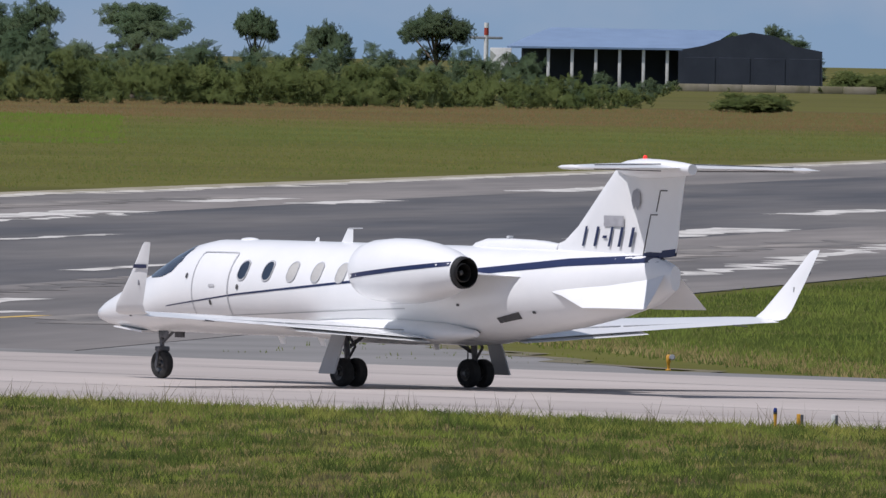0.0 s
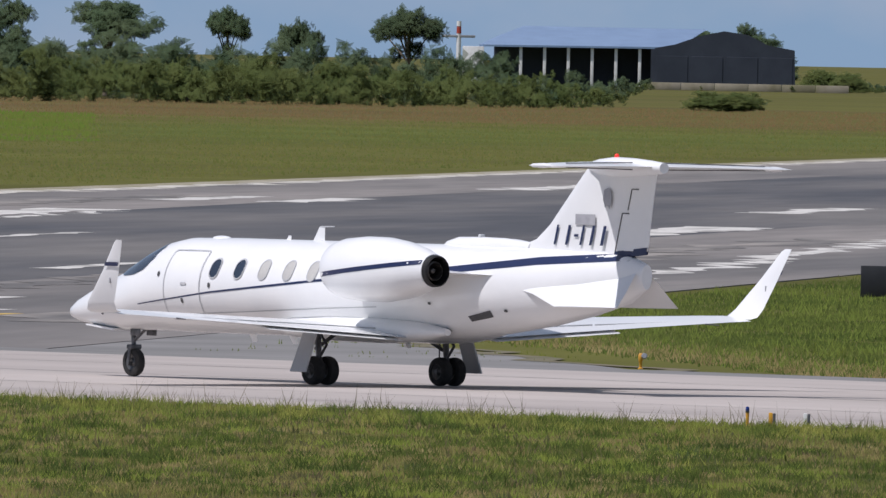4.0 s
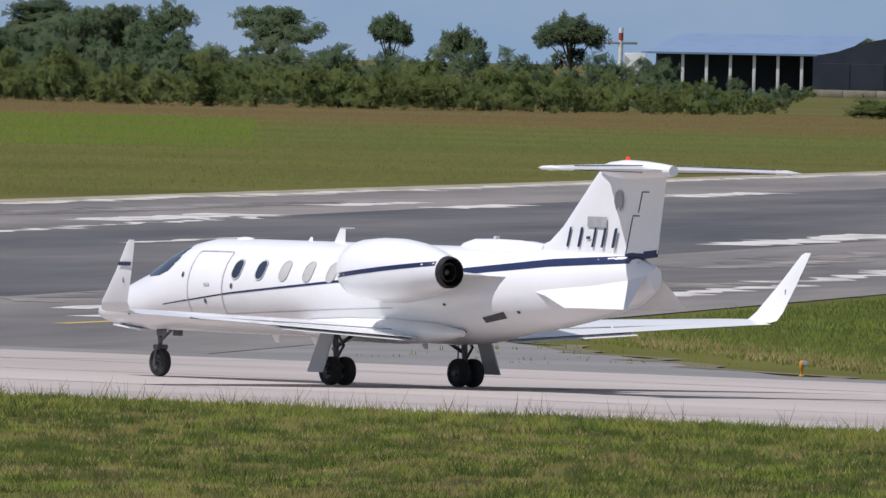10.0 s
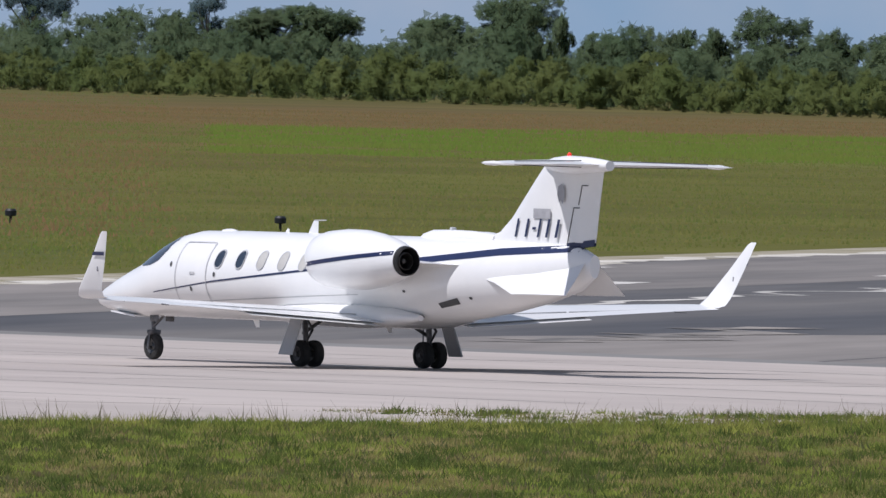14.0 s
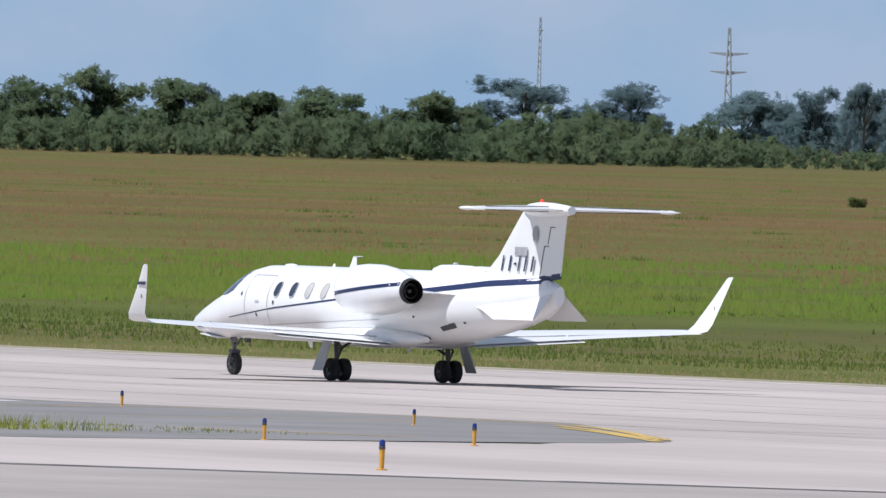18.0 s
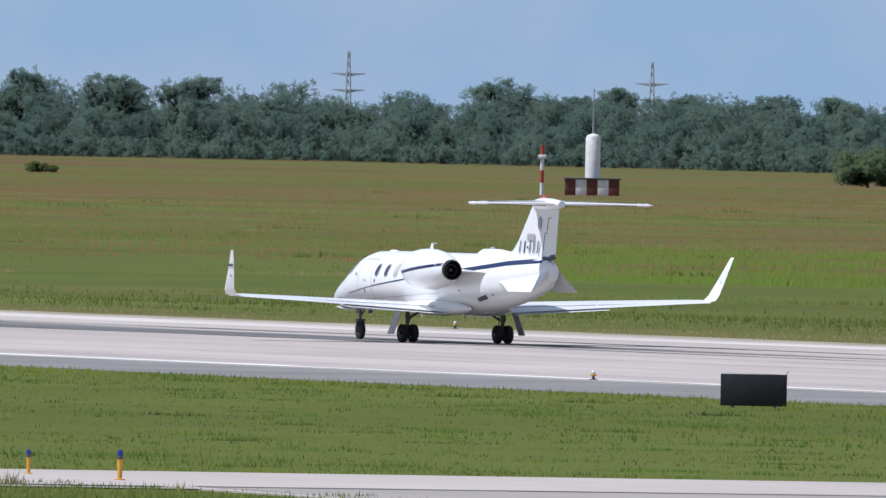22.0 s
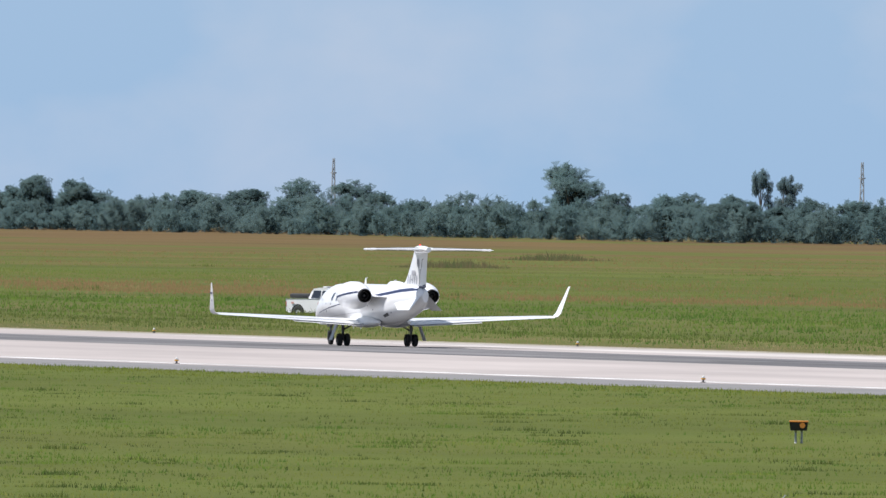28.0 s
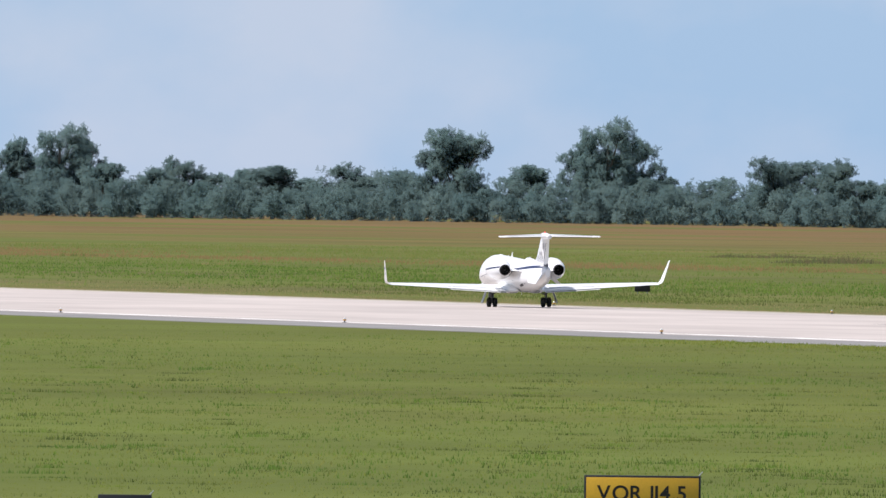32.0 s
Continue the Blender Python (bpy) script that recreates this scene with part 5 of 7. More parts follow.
def crown(name, blobs, sprays, leaf, seed, material, cap=0.0):
    """A crown from lumps (x, y, z, rx, rz): each a handful of bunches, each bunch a cloud of small thin sprays, with gaps.
    cap: the size of lump past which more sprays are set instead of larger ones."""
    rng = np.random.default_rng(seed)

    def sphere(n):
        u = rng.normal(size=(n, 3))
        return u / np.linalg.norm(u, axis=1)[:, None]
    blobs = np.array(blobs)
    per = 8
    mean = (blobs[:, 3] + blobs[:, 4]) / 2
    B = np.repeat(blobs, (sprays // per * np.clip((mean / cap) ** 1.6, .6, 5) if cap else np.full(len(blobs), sprays // per)).astype(int), 0)
    m = len(B)
    ub = sphere(m)
    bun = B[:, :3] + ub * (.35 + .6 * rng.random(m) ** .6)[:, None] * B[:, [3, 3, 4]]
    br = (B[:, 3] + B[:, 4]) / 2 * rng.uniform(.22, .42, m)
    C, R, U = np.repeat(bun, per, 0), np.repeat(br, per), np.repeat(ub, per, 0)
    n = len(C)
    c = C + np.clip(rng.normal(0, .55, (n, 3)), -1.2, 1.2) * R[:, None] * (1, 1, .8)
    s = np.repeat((B[:, 3] + B[:, 4]) / 2, per)
    s = leaf * (np.minimum(s, cap) if cap else s) * rng.uniform(.6, 1.4, n)
    a, b = sphere(n), sphere(n)
    b = np.cross(a, b)
    b /= np.linalg.norm(b, axis=1)[:, None]
    v = np.empty((n, 3, 3))
    v[:, 0] = c - a * s[:, None] - b * s[:, None] * .8
    v[:, 1] = c - a * s[:, None] + b * s[:, None] * .8
    v[:, 2] = c + a * s[:, None] * 1.1
    v[:, :, 2] = np.maximum(v[:, :, 2], .02)
    nv = U * .4 + rng.normal(0, .10, (n, 3)) + (0, 0, .6)
    g = np.cross(v[:, 1] - v[:, 0], v[:, 2] - v[:, 0])
    g /= np.maximum(np.linalg.norm(g, axis=1), 1e-9)[:, None]
    back = (g * nv).sum(1) < 0
    v[back] = v[back][:, [1, 0, 2]]
    g[back] *= -1
    nv = np.repeat((nv + g * np.maximum(0, .2 - (nv * g).sum(1))[:, None])[:, None], 3, 1)
    nv /= np.linalg.norm(nv, axis=2)[:, :, None]
    me = bpy.data.meshes.new(name)
    me.vertices.add(3 * n)
    me.vertices.foreach_set("co", v.astype(np.float32).ravel())
    me.loops.add(3 * n)
    me.loops.foreach_set("vertex_index", np.arange(3 * n, dtype=np.int32))
    me.polygons.add(n)
    me.polygons.foreach_set("loop_start", np.arange(0, 3 * n, 3, dtype=np.int32))
    me.update(calc_edges=True)
    me.polygons.foreach_set("use_smooth", np.ones(n, bool))
    me.normals_split_custom_set_from_vertices(nv.reshape(-1, 3).tolist())
    me.materials.append(material)
    return me


def lumps(kind, rng):
    """Lumps of a crown one metre high and one metre wide."""
    out = []
    if kind == "shrub":
        for _ in range(9):
            x, y = rng.uniform(-.34, .34, 2)
            h = rng.uniform(.45, .80) * (1 - .7 * abs(x))
            out.append((x, y, h * .55, rng.uniform(.15, .24), h * .5))
    elif kind == "umbrella":
        for _ in range(12):
            t, q = rng.uniform(0, 6.28), rng.uniform(.05, .36)
            out.append((q * math.cos(t), q * math.sin(t), .80 - q * .45 + rng.uniform(-.05, .05), rng.uniform(.12, .18), rng.uniform(.08, .13)))
        out += [(.12, 0, .45, .09, .10), (-.15, 0, .42, .08, .10)]
    elif kind == "round":
        for _ in range(21):
            t, q = rng.uniform(0, 6.28), rng.uniform(.0, .36)
            z = rng.uniform(.10, .86)
            k = math.sqrt(max(.12, 1 - max(0, (z - .35) / .62) ** 2))
            out.append((q * k * math.cos(t) * 1.1, q * k * math.sin(t), z, rng.uniform(.10, .20), rng.uniform(.08, .15)))
    elif kind == "gum":
        for _ in range(19):
            t, q = rng.uniform(0, 6.28), rng.uniform(.03, .34)
            z = rng.uniform(.30, .90)
            q *= 1.15 - abs(z - .62)
            out.append((q * math.cos(t), q * math.sin(t), z, rng.uniform(.10, .17), rng.uniform(.06, .12)))
        for _ in range(3):
            out.append((rng.uniform(-.3, .3), 0, .14, .16, .13))
    elif kind == "pine":
        for i in range(10):
            z = .2 + .075 * i
            for _ in range(2):
                q = (.95 - z) * .42
                t = rng.uniform(0, 6.28)
                out.append((q * math.cos(t), q * math.sin(t), z, .07 + (1 - z) * .16, .05))
        out.append((0, 0, .95, .05, .06))
    elif kind == "cypress":
        for i in range(9):
            z = .1 + .1 * i
            out.append((rng.uniform(-.08, .08), 0, z, .30 * (1.08 - z) + .08, .10))
    return out


TREE_N = {"shrub": (280, .20), "umbrella": (240, .23), "round": (208, .24), "gum": (208, .24), "pine": (80, .30), "cypress": (160, .28)}  # sprays a lump, spray size
protos = {}


def tree_proto(kind, k, foliage, suffix):
    key = (kind, k, suffix)
    if key in protos:
        return protos[key]
    rng = np.random.default_rng(sum(map(ord, kind)) * 7 + k)
    bl = lumps(kind, rng)
    me = crown("crown", bl, *TREE_N[kind], 11 * k + len(kind), foliage)
    bm = bmesh.new()
    top = .72 if kind not in ("shrub",) else .4
    bend = rng.uniform(-.04, .04)
    tube(bm, (0, 0, -.01), (bend, 0, top * .5), .030, .022, 7)
    tube(bm, (bend, 0, top * .5), (bend * 1.5, 0, top), .022, .010, 7)
    for x, y, z, r, h in bl[:7]:
        tube(bm, (bend, 0, max(.06, z * .5)), (x, y, z), .013, .005, 5)
    tm_ = bpy.data.meshes.new("trunk")
    bm.to_mesh(tm_)
    bm.free()
    tm_.materials.append(M_BARK)
    protos[key] = (me, tm_)
    return protos[key]


LABELS = {"shrub": ("dense green shrub at the edge of the field", "shrub"), "umbrella": ("flat-crowned dark green tree above the scrub", "tree"),
          "round": ("broad dark green tree in the distant tree line", "tree"), "gum": ("tall hazy grey-green gum tree far behind", "tree"),
          "pine": ("dark conifer in the distant tree line", "tree"), "cypress": ("tall narrow dark cypress in the tree line", "tree")}
tree_count = [0]


def tree(kind, bearing, dist, width, height, foliage=None, z=0.0):
    tree_count[0] += 1
    k = tree_count[0]
    # low bearings stand farthest: leaf colours with haze painted in
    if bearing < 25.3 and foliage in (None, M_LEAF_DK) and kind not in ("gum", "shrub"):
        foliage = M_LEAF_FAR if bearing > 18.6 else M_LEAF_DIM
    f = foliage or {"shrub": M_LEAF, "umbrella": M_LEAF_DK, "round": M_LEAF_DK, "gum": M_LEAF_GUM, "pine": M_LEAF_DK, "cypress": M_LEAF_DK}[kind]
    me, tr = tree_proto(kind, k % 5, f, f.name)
    a = radians(bearing)
    name = {"shrub": "shrub", "umbrella": "acacia_tree", "round": "broadleaf_tree", "gum": "gum_tree", "pine": "conifer_tree", "cypress": "cypress_tree"}[kind]
    ob = new(name)
    tagged(ob, *LABELS[kind], group="distant tree line")
    if f is M_BLOSSOM:
        tagged(ob, "shrub in yellow blossom among the dark scrub", "shrub", group="distant tree line")
    ob.location = (math.sin(a) * dist, math.cos(a) * dist, z)
    ob.rotation_euler = (0, 0, (k * 2.399) % 6.283)
    ob.scale = (width, width, height)
    for nm, mesh in (("crown", me), ("trunk", tr)):
        c = new(nm, mesh)
        c.parent = ob
    return ob


# scrub along the foot of the tree line
SCRUB = [(41.2, 2600, 0.8), (39.85, 2600, 0.6), (39.76, 1900, 1.6), (39.55, 1860, 2.8), (39.3, 1830, 3.4), (38.2, 1800, 3.8), (36.2, 2150, 4.4), (34.4, 2450, 4.0), (33.5, 2500, 1.3), (31.5, 2450, 1.4), (30.9, 2500, 1.9), (30.5, 2420, 3.6), (29.2, 2380, 3.8), (28.0, 2560, 4.2), (27.3, 2230, 4.5), (25.4, 2500, 4.6), (24.7, 3000, 4.5),
         (23.2, 3180, 4.8), (21, 3100, 5.2), (20, 2950, 5.5), (18.9, 3380, 6.0), (18.3, 2990, 4.5), (17.4, 3080, 3.4), (16.6, 3050, 3.4), (15, 3380, 3.2), (14, 3520, 3.6), (13, 3750, 4.2), (11.2, 4000, 4.8), (10.6, 4000, 4.8)]
sc = np.array(SCRUB)[::-1]


def tree_row(kind, rows, foliage=None, grow=1.11):
    """Trees that rise out of the scrub: bearing, distance, width, height; none stands in front of it."""
    for b, d, w, h in rows:
        edge = float(np.interp(b, sc[:, 0], sc[:, 1])) + 25
        if b < 33.4 and d < edge and kind != "shrub":
            d, w, h = edge, w * edge / d, h * edge / d
        if 20.9 < b < 28.4 and kind == "round":
            h *= .88
        w, h = w * (1.55 if kind == "round" else 1.32), h * grow
        k = math.ceil(w / (1.45 * h)) if kind == "round" else 1
        for i in range(k):
            o = (i - (k - 1) / 2) / k
            tree(kind, b + math.degrees(o * w / d), d + 7 * (i % 2), w / k * (1.25 if k > 1 else 1), h * (1 - .22 * abs(o) * (i % 3)), foliage)


tree_row("umbrella", [(38.63, 1960, 8.2, 7.1), (39.30, 2198, 6.8, 7.2), (38.90, 1970, 3.8, 7.1), (39.06, 1990, 3.4, 6.1)], grow=1.14)
tree_row("round", [(38.39, 1930, 4.2, 6.8), (38.30, 1953, 6.0, 6.9), (40.03, 2744, 9.0, 5.6), (40.07, 3012, 4.0, 6.6), (37.74, 2062, 5.9, 6.1), (37.99, 1957, 11.6, 5.8)])
tree_row("shrub", [(38.81, 1843, 3.3, 3.9), (38.98, 1876, 2.6, 3.9), (39.15, 1867, 3.3, 4.0), (39.93, 2686, 4.4, 4.3), (40.02, 1869, 4.9, 2.1), (40.25, 2616, 5.7, 3.2)])
tree_row("round", [(36.30, 2249, 4.5, 8.7), (36.38, 2233, 2.5, 7.2), (36.50, 2205, 5.3, 6.1), (36.65, 2247, 2.5, 6.3), (36.73, 2171, 2.9, 6.5), (36.86, 2206, 7.3, 8.1), (37.00, 2243, 4.0, 6.4),
                   (37.12, 2216, 5.4, 6.4), (37.23, 2208, 4.4, 5.4), (37.33, 2236, 3.5, 6.1), (37.45, 2132, 5.2, 5.6), (37.63, 2125, 8.2, 8.2), (37.79, 2166, 2.9, 6.2), (37.98, 2035, 12.1, 7.7), (38.21, 1928, 3.4, 6.4)], M_LEAF_DK)
tree_row("round", [(34.65, 2575, 7.4, 6.7), (34.83, 2587, 8.6, 9.0), (34.95, 2632, 3.5, 5.8), (35.45, 2550, 9.6, 7.4), (35.73, 2399, 7.9, 7.9), (35.97, 2363, 12.5, 7.7), (36.26, 2297, 8.6, 9.3), (34.25, 2700, 9, 6), (34.0, 2750, 8, 6.5), (33.75, 2780, 9, 6)])
tree_row("gum", [(34.45, 2721, 10.2, 3.6), (35.06, 2997, 8.3, 8.1), (35.20, 3066, 10.1, 10.5), (35.59, 2904, 5.8, 9.7), (34.1, 3100, 9, 9), (33.85, 3200, 8, 9), (33.6, 3300, 8, 8.5)])
tree_row("gum", [(31.52, 3004, 4.0, 8.3), (31.63, 3062, 5.4, 9.5), (31.80, 3150, 5.6, 8.0), (32.00, 3269, 6.5, 9.4), (32.11, 3334, 8.8, 9.2), (32.26, 3431, 9.1, 9.1), (32.42, 3533, 9.3, 9.7), (32.54, 3619, 7.2, 10.4),
                 (32.63, 3687, 6.1, 8.9), (32.86, 3875, 10.3, 8.5), (33.28, 4255, 10.8, 8.4), (33.41, 4395, 7.6, 8.2), (32.18, 3400, 8, 8.4), (32.34, 3480, 8, 8.6), (31.92, 3220, 6, 7.8)])
tree_row("round", [(31.88, 2683, 6.5, 7.7), (29.91, 2419, 11.7, 6.2), (28.58, 2625, 10.1, 11.1), (28.75, 2579, 13.0, 11.9), (29.12, 2409, 6.6, 6.4), (29.35, 2380, 9.5, 7.2), (29.62, 2400, 5.0, 5.6), (29.75, 2390, 5.0, 5.4)])
tree_row("gum", [(30.22, 2526, 11.1, 7.6), (30.45, 2530, 10.0, 7.5), (30.72, 2873, 9.5, 7.3), (30.87, 2944, 7.1, 7.9), (30.98, 2997, 5.3, 8.5), (31.10, 3058, 8.8, 7.8), (31.23, 3125, 4.8, 7.2), (31.34, 3188, 7.7, 9.5), (31.48, 3269, 9.4, 9.4),
                 (31.62, 3358, 5.9, 9.3), (31.73, 3206, 7.6, 6.7), (28.98, 3022, 5.3, 6.0), (29.50, 2900, 5.0, 6.6)])
tree_row("round", [(27.22, 2713, 6.6, 7.8), (27.36, 2769, 7.3, 7.6), (27.51, 2685, 7.7, 5.9), (27.68, 2611, 9.2, 6.0), (27.81, 2604, 6.9, 6.3), (27.94, 2653, 7.0, 5.7), (28.09, 2630, 8.7, 6.0), (28.22, 2623, 5.2, 6.2), (28.32, 2632, 5.8, 6.0), (28.44, 2623, 6.4, 5.8)])
tree_row("round", [(25.45, 2585, 6.8, 7.5), (25.58, 2608, 6.3, 8.1), (25.72, 2555, 7.9, 7.0), (25.91, 2517, 10.5, 8.4), (26.08, 2477, 6.6, 7.4), (26.23, 2407, 7.4, 7.1), (26.41, 2596, 7.4, 8.8),
                   (26.70, 2568, 9.1, 8.1), (26.85, 2309, 5.1, 6.8), (26.97, 2302, 6.6, 7.5), (27.11, 2241, 5.9, 6.2), (27.28, 2226, 8.8, 6.0)])
tree_row("gum", [(26.56, 2652, 5.8, 9.9), (26.44, 2900, 8, 10), (26.66, 2900, 7, 9)])
tree_row("round", [(23.28, 3197, 8.5, 7.5), (23.43, 3198, 10.6, 7.1), (23.58, 3204, 9.5, 10.9), (23.73, 3291, 8.0, 9.6), (23.89, 3256, 10.1, 10.4), (24.07, 3155, 11.8, 7.8), (24.24, 3170, 11.2, 10.1), (24.39, 3020, 6.7, 6.5), (24.51, 3005, 6.6, 6.6), (24.64, 2895, 7.0, 5.9), (25.0, 2380, 3.6, 6.4)])
tree_row("shrub", [(24.38, 2330, 4.4, 4.7), (24.49, 2320, 4.2, 5.0), (24.72, 2300, 5, 3.6), (24.82, 2280, 5.5, 3.9), (24.93, 2260, 5.5, 4.3), (25.04, 2240, 6, 4.8), (25.15, 2230, 6, 5.0), (25.27, 2250, 6, 5.2), (25.36, 2300, 6, 5.5)], M_LEAF_DK)
tree_row("round", [(21.06, 3123, 13.8, 10.5), (21.28, 3129, 13.8, 10.9), (21.46, 3033, 6.7, 8.8), (21.63, 3006, 13.3, 10.3), (21.85, 2941, 13.0, 9.4), (22.05, 2897, 8.3, 7.7), (22.23, 2846, 10.7, 7.6), (22.43, 2808, 9.9, 10.7), (22.61, 2703, 8.3, 6.9), (22.78, 2657, 9.7, 9.4), (22.95, 2900, 9, 7), (23.1, 3000, 9, 7.2)])
tree_row("round", [(18.94, 3416, 6.0, 11.7), (19.05, 3388, 7.5, 12.3), (19.66, 3195, 10.2, 15.1), (19.78, 3100, 8.2, 12.8), (19.90, 3050, 7.4, 11.0), (20.04, 3010, 8.6, 9.8), (20.16, 3001, 6.0, 11.3), (20.26, 2945, 6.5, 12.2), (20.38, 2863, 6.9, 9.6), (20.50, 2823, 6.8, 9.5), (20.62, 2750, 6.1, 8.7), (20.79, 2699, 10.6, 9.1), (20.93, 2900, 9, 9.5), (18.8, 3400, 8, 10), (18.65, 3300, 8, 9)])
tree_row("pine", [(19.26, 3387, 5.5, 10.7), (19.32, 3336, 5.4, 10.7), (19.40, 3292, 5.7, 11.0), (19.47, 3250, 6.0, 10.0), (19.54, 3208, 5.0, 11.0)])
tree_row("cypress", [(19.155, 3380, 4.4, 15.2)])
tree_row("round", [(16.61, 3011, 10.0, 5.0), (16.78, 3025, 9.3, 4.1), (16.96, 3082, 11.6, 5.0), (17.14, 3103, 10.9, 4.4), (17.33, 3089, 12.3, 4.5), (17.51, 3032, 7.7, 8.2), (17.61, 3011, 7.0, 7.9), (17.72, 3226, 7.1, 8.0), (17.86, 2960, 8.6, 8.4),
                   (18.12, 2976, 4.9, 7.2), (18.19, 2976, 3.9, 7.1), (18.27, 3014, 5.3, 6.8), (18.37, 2992, 6.6, 8.6), (18.46, 2967, 5.8, 10.3)])
tree_row("gum", [(16.75, 3286, 3.2, 8.5), (16.80, 3317, 4.2, 7.7)])
tree_row("pine", [(17.98, 3060, 8.0, 10.0), (18.04, 2985, 5.0, 6.3), (18.5, 3050, 6, 10.5)])
tree_row("round", [(15.08, 3395, 4.5, 5.4), (15.18, 3362, 7.8, 5.9), (15.32, 3361, 9.6, 3.3), (15.44, 3391, 6.0, 4.1), (15.60, 3354, 14.1, 5.3), (15.78, 3379, 10.4, 6.7), (15.92, 3331, 7.3, 3.2), (16.02, 3349, 5.9, 4.1), (16.15, 3338, 10.3, 3.3), (16.32, 3358, 8.1, 8.7), (16.41, 3368, 4.5, 5.6), (16.49, 3371, 7.4, 4.0), (16.62, 3275, 9.4, 5.5)])
tree_row("round", [(14.02, 3557, 6.3, 5.6), (14.15, 3499, 11.6, 5.1), (14.27, 3482, 5.4, 5.8), (14.43, 3395, 14.6, 4.6), (14.63, 3432, 7.2, 7.6), (14.78, 3439, 11.4, 5.8), (14.97, 3372, 13.4, 5.6), (15.17, 3316, 7.7, 6.5),
                   (13.04, 3707, 11.0, 9.4), (13.17, 3642, 6.4, 6.6), (13.26, 3659, 6.5, 6.3), (13.37, 3683, 7.7, 8.4), (13.47, 3651, 6.0, 5.6), (13.57, 3670, 7.3, 6.6), (13.72, 3674, 13.4, 7.6), (13.85, 3722, 4.9, 5.6), (13.92, 3720, 6.6, 6.6)])
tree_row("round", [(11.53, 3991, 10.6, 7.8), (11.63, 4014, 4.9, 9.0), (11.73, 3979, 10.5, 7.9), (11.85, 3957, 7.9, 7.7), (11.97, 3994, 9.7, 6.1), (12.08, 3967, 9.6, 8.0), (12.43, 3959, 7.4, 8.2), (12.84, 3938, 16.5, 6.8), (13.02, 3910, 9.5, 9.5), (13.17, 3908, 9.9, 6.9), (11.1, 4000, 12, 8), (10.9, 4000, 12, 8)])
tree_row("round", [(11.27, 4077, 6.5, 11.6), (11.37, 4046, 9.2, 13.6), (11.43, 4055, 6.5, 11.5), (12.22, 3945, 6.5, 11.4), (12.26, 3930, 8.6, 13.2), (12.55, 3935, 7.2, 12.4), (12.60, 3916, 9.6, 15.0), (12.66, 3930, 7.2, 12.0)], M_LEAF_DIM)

def woods(name, back, tall, step, material, seed, label, b0=10.6, b1=41.2, slim=1.0, level=0.0, low=.55):
    """A continuous belt of lumps of foliage that follows the field's edge."""
    rng = np.random.default_rng(seed)
    bl = []
    b = b0
    while b < b1:
        dd, hh = float(np.interp(b, sc[:, 0], sc[:, 1])) + back, level or float(np.interp(b, sc[:, 0], sc[:, 2])) * tall
        h = hh * rng.uniform(low, 1.12)
        r = h * slim * rng.uniform(.34, .60)
        d = dd + rng.uniform(-12, 40)
        x, y = math.sin(radians(b)) * d, math.cos(radians(b)) * d
        bl.append((x, y, h * .36, r, h * .38))
        bl.append((x + rng.uniform(-.5, .5) * r, y, h * rng.uniform(.62, .76), r * rng.uniform(.45, .8), h * rng.uniform(.20, .28)))
        b += step * math.degrees(r / dd)
    return tagged(new(name, crown(name, bl, 96, .31, seed, material, 1.2)), label, "woods", kind="stuff")


woods("scrub_belt", 0, 1.0, .8, M_LEAF_B, 21, "dense green scrub along the far edge of the field", 33.4)
woods("scrub_belt", 60, 1.45, .75, M_LEAF_DK_B, 22, "darker woodland behind the scrub", 33.4)
woods("scrub_belt", 150, 1.75, .8, M_LEAF_DK_B, 23, "darker woodland in the distance", 33.4, 38.6)
woods("scrub_belt", -15, 1.12, .6, M_LEAF_DK_B, 27, "dense green scrub along the far edge of the field", 25.2, 33.4)
woods("scrub_belt", 50, 1.5, .8, M_LEAF_DK_B, 28, "dark green woodland in the distance", 25.2, 30.8, low=.8)
# from here the belts' haze is put into their leaf colour
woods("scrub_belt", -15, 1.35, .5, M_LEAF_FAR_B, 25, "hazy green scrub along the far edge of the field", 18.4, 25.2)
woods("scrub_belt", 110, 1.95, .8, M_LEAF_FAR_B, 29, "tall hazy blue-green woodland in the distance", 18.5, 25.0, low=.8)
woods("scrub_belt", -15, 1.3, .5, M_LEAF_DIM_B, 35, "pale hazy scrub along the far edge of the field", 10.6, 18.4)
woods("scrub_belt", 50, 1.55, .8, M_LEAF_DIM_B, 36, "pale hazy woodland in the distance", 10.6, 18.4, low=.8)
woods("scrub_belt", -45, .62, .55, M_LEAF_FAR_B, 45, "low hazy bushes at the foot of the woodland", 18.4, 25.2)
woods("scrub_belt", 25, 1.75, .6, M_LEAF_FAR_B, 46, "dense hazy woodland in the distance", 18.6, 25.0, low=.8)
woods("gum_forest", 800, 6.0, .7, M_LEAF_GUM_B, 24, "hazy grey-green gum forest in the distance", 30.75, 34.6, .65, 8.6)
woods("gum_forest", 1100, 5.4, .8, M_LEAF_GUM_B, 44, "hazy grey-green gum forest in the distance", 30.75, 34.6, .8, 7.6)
tree("shrub", 37.21, 1995, 1.9, 3.7, M_BLOSSOM)
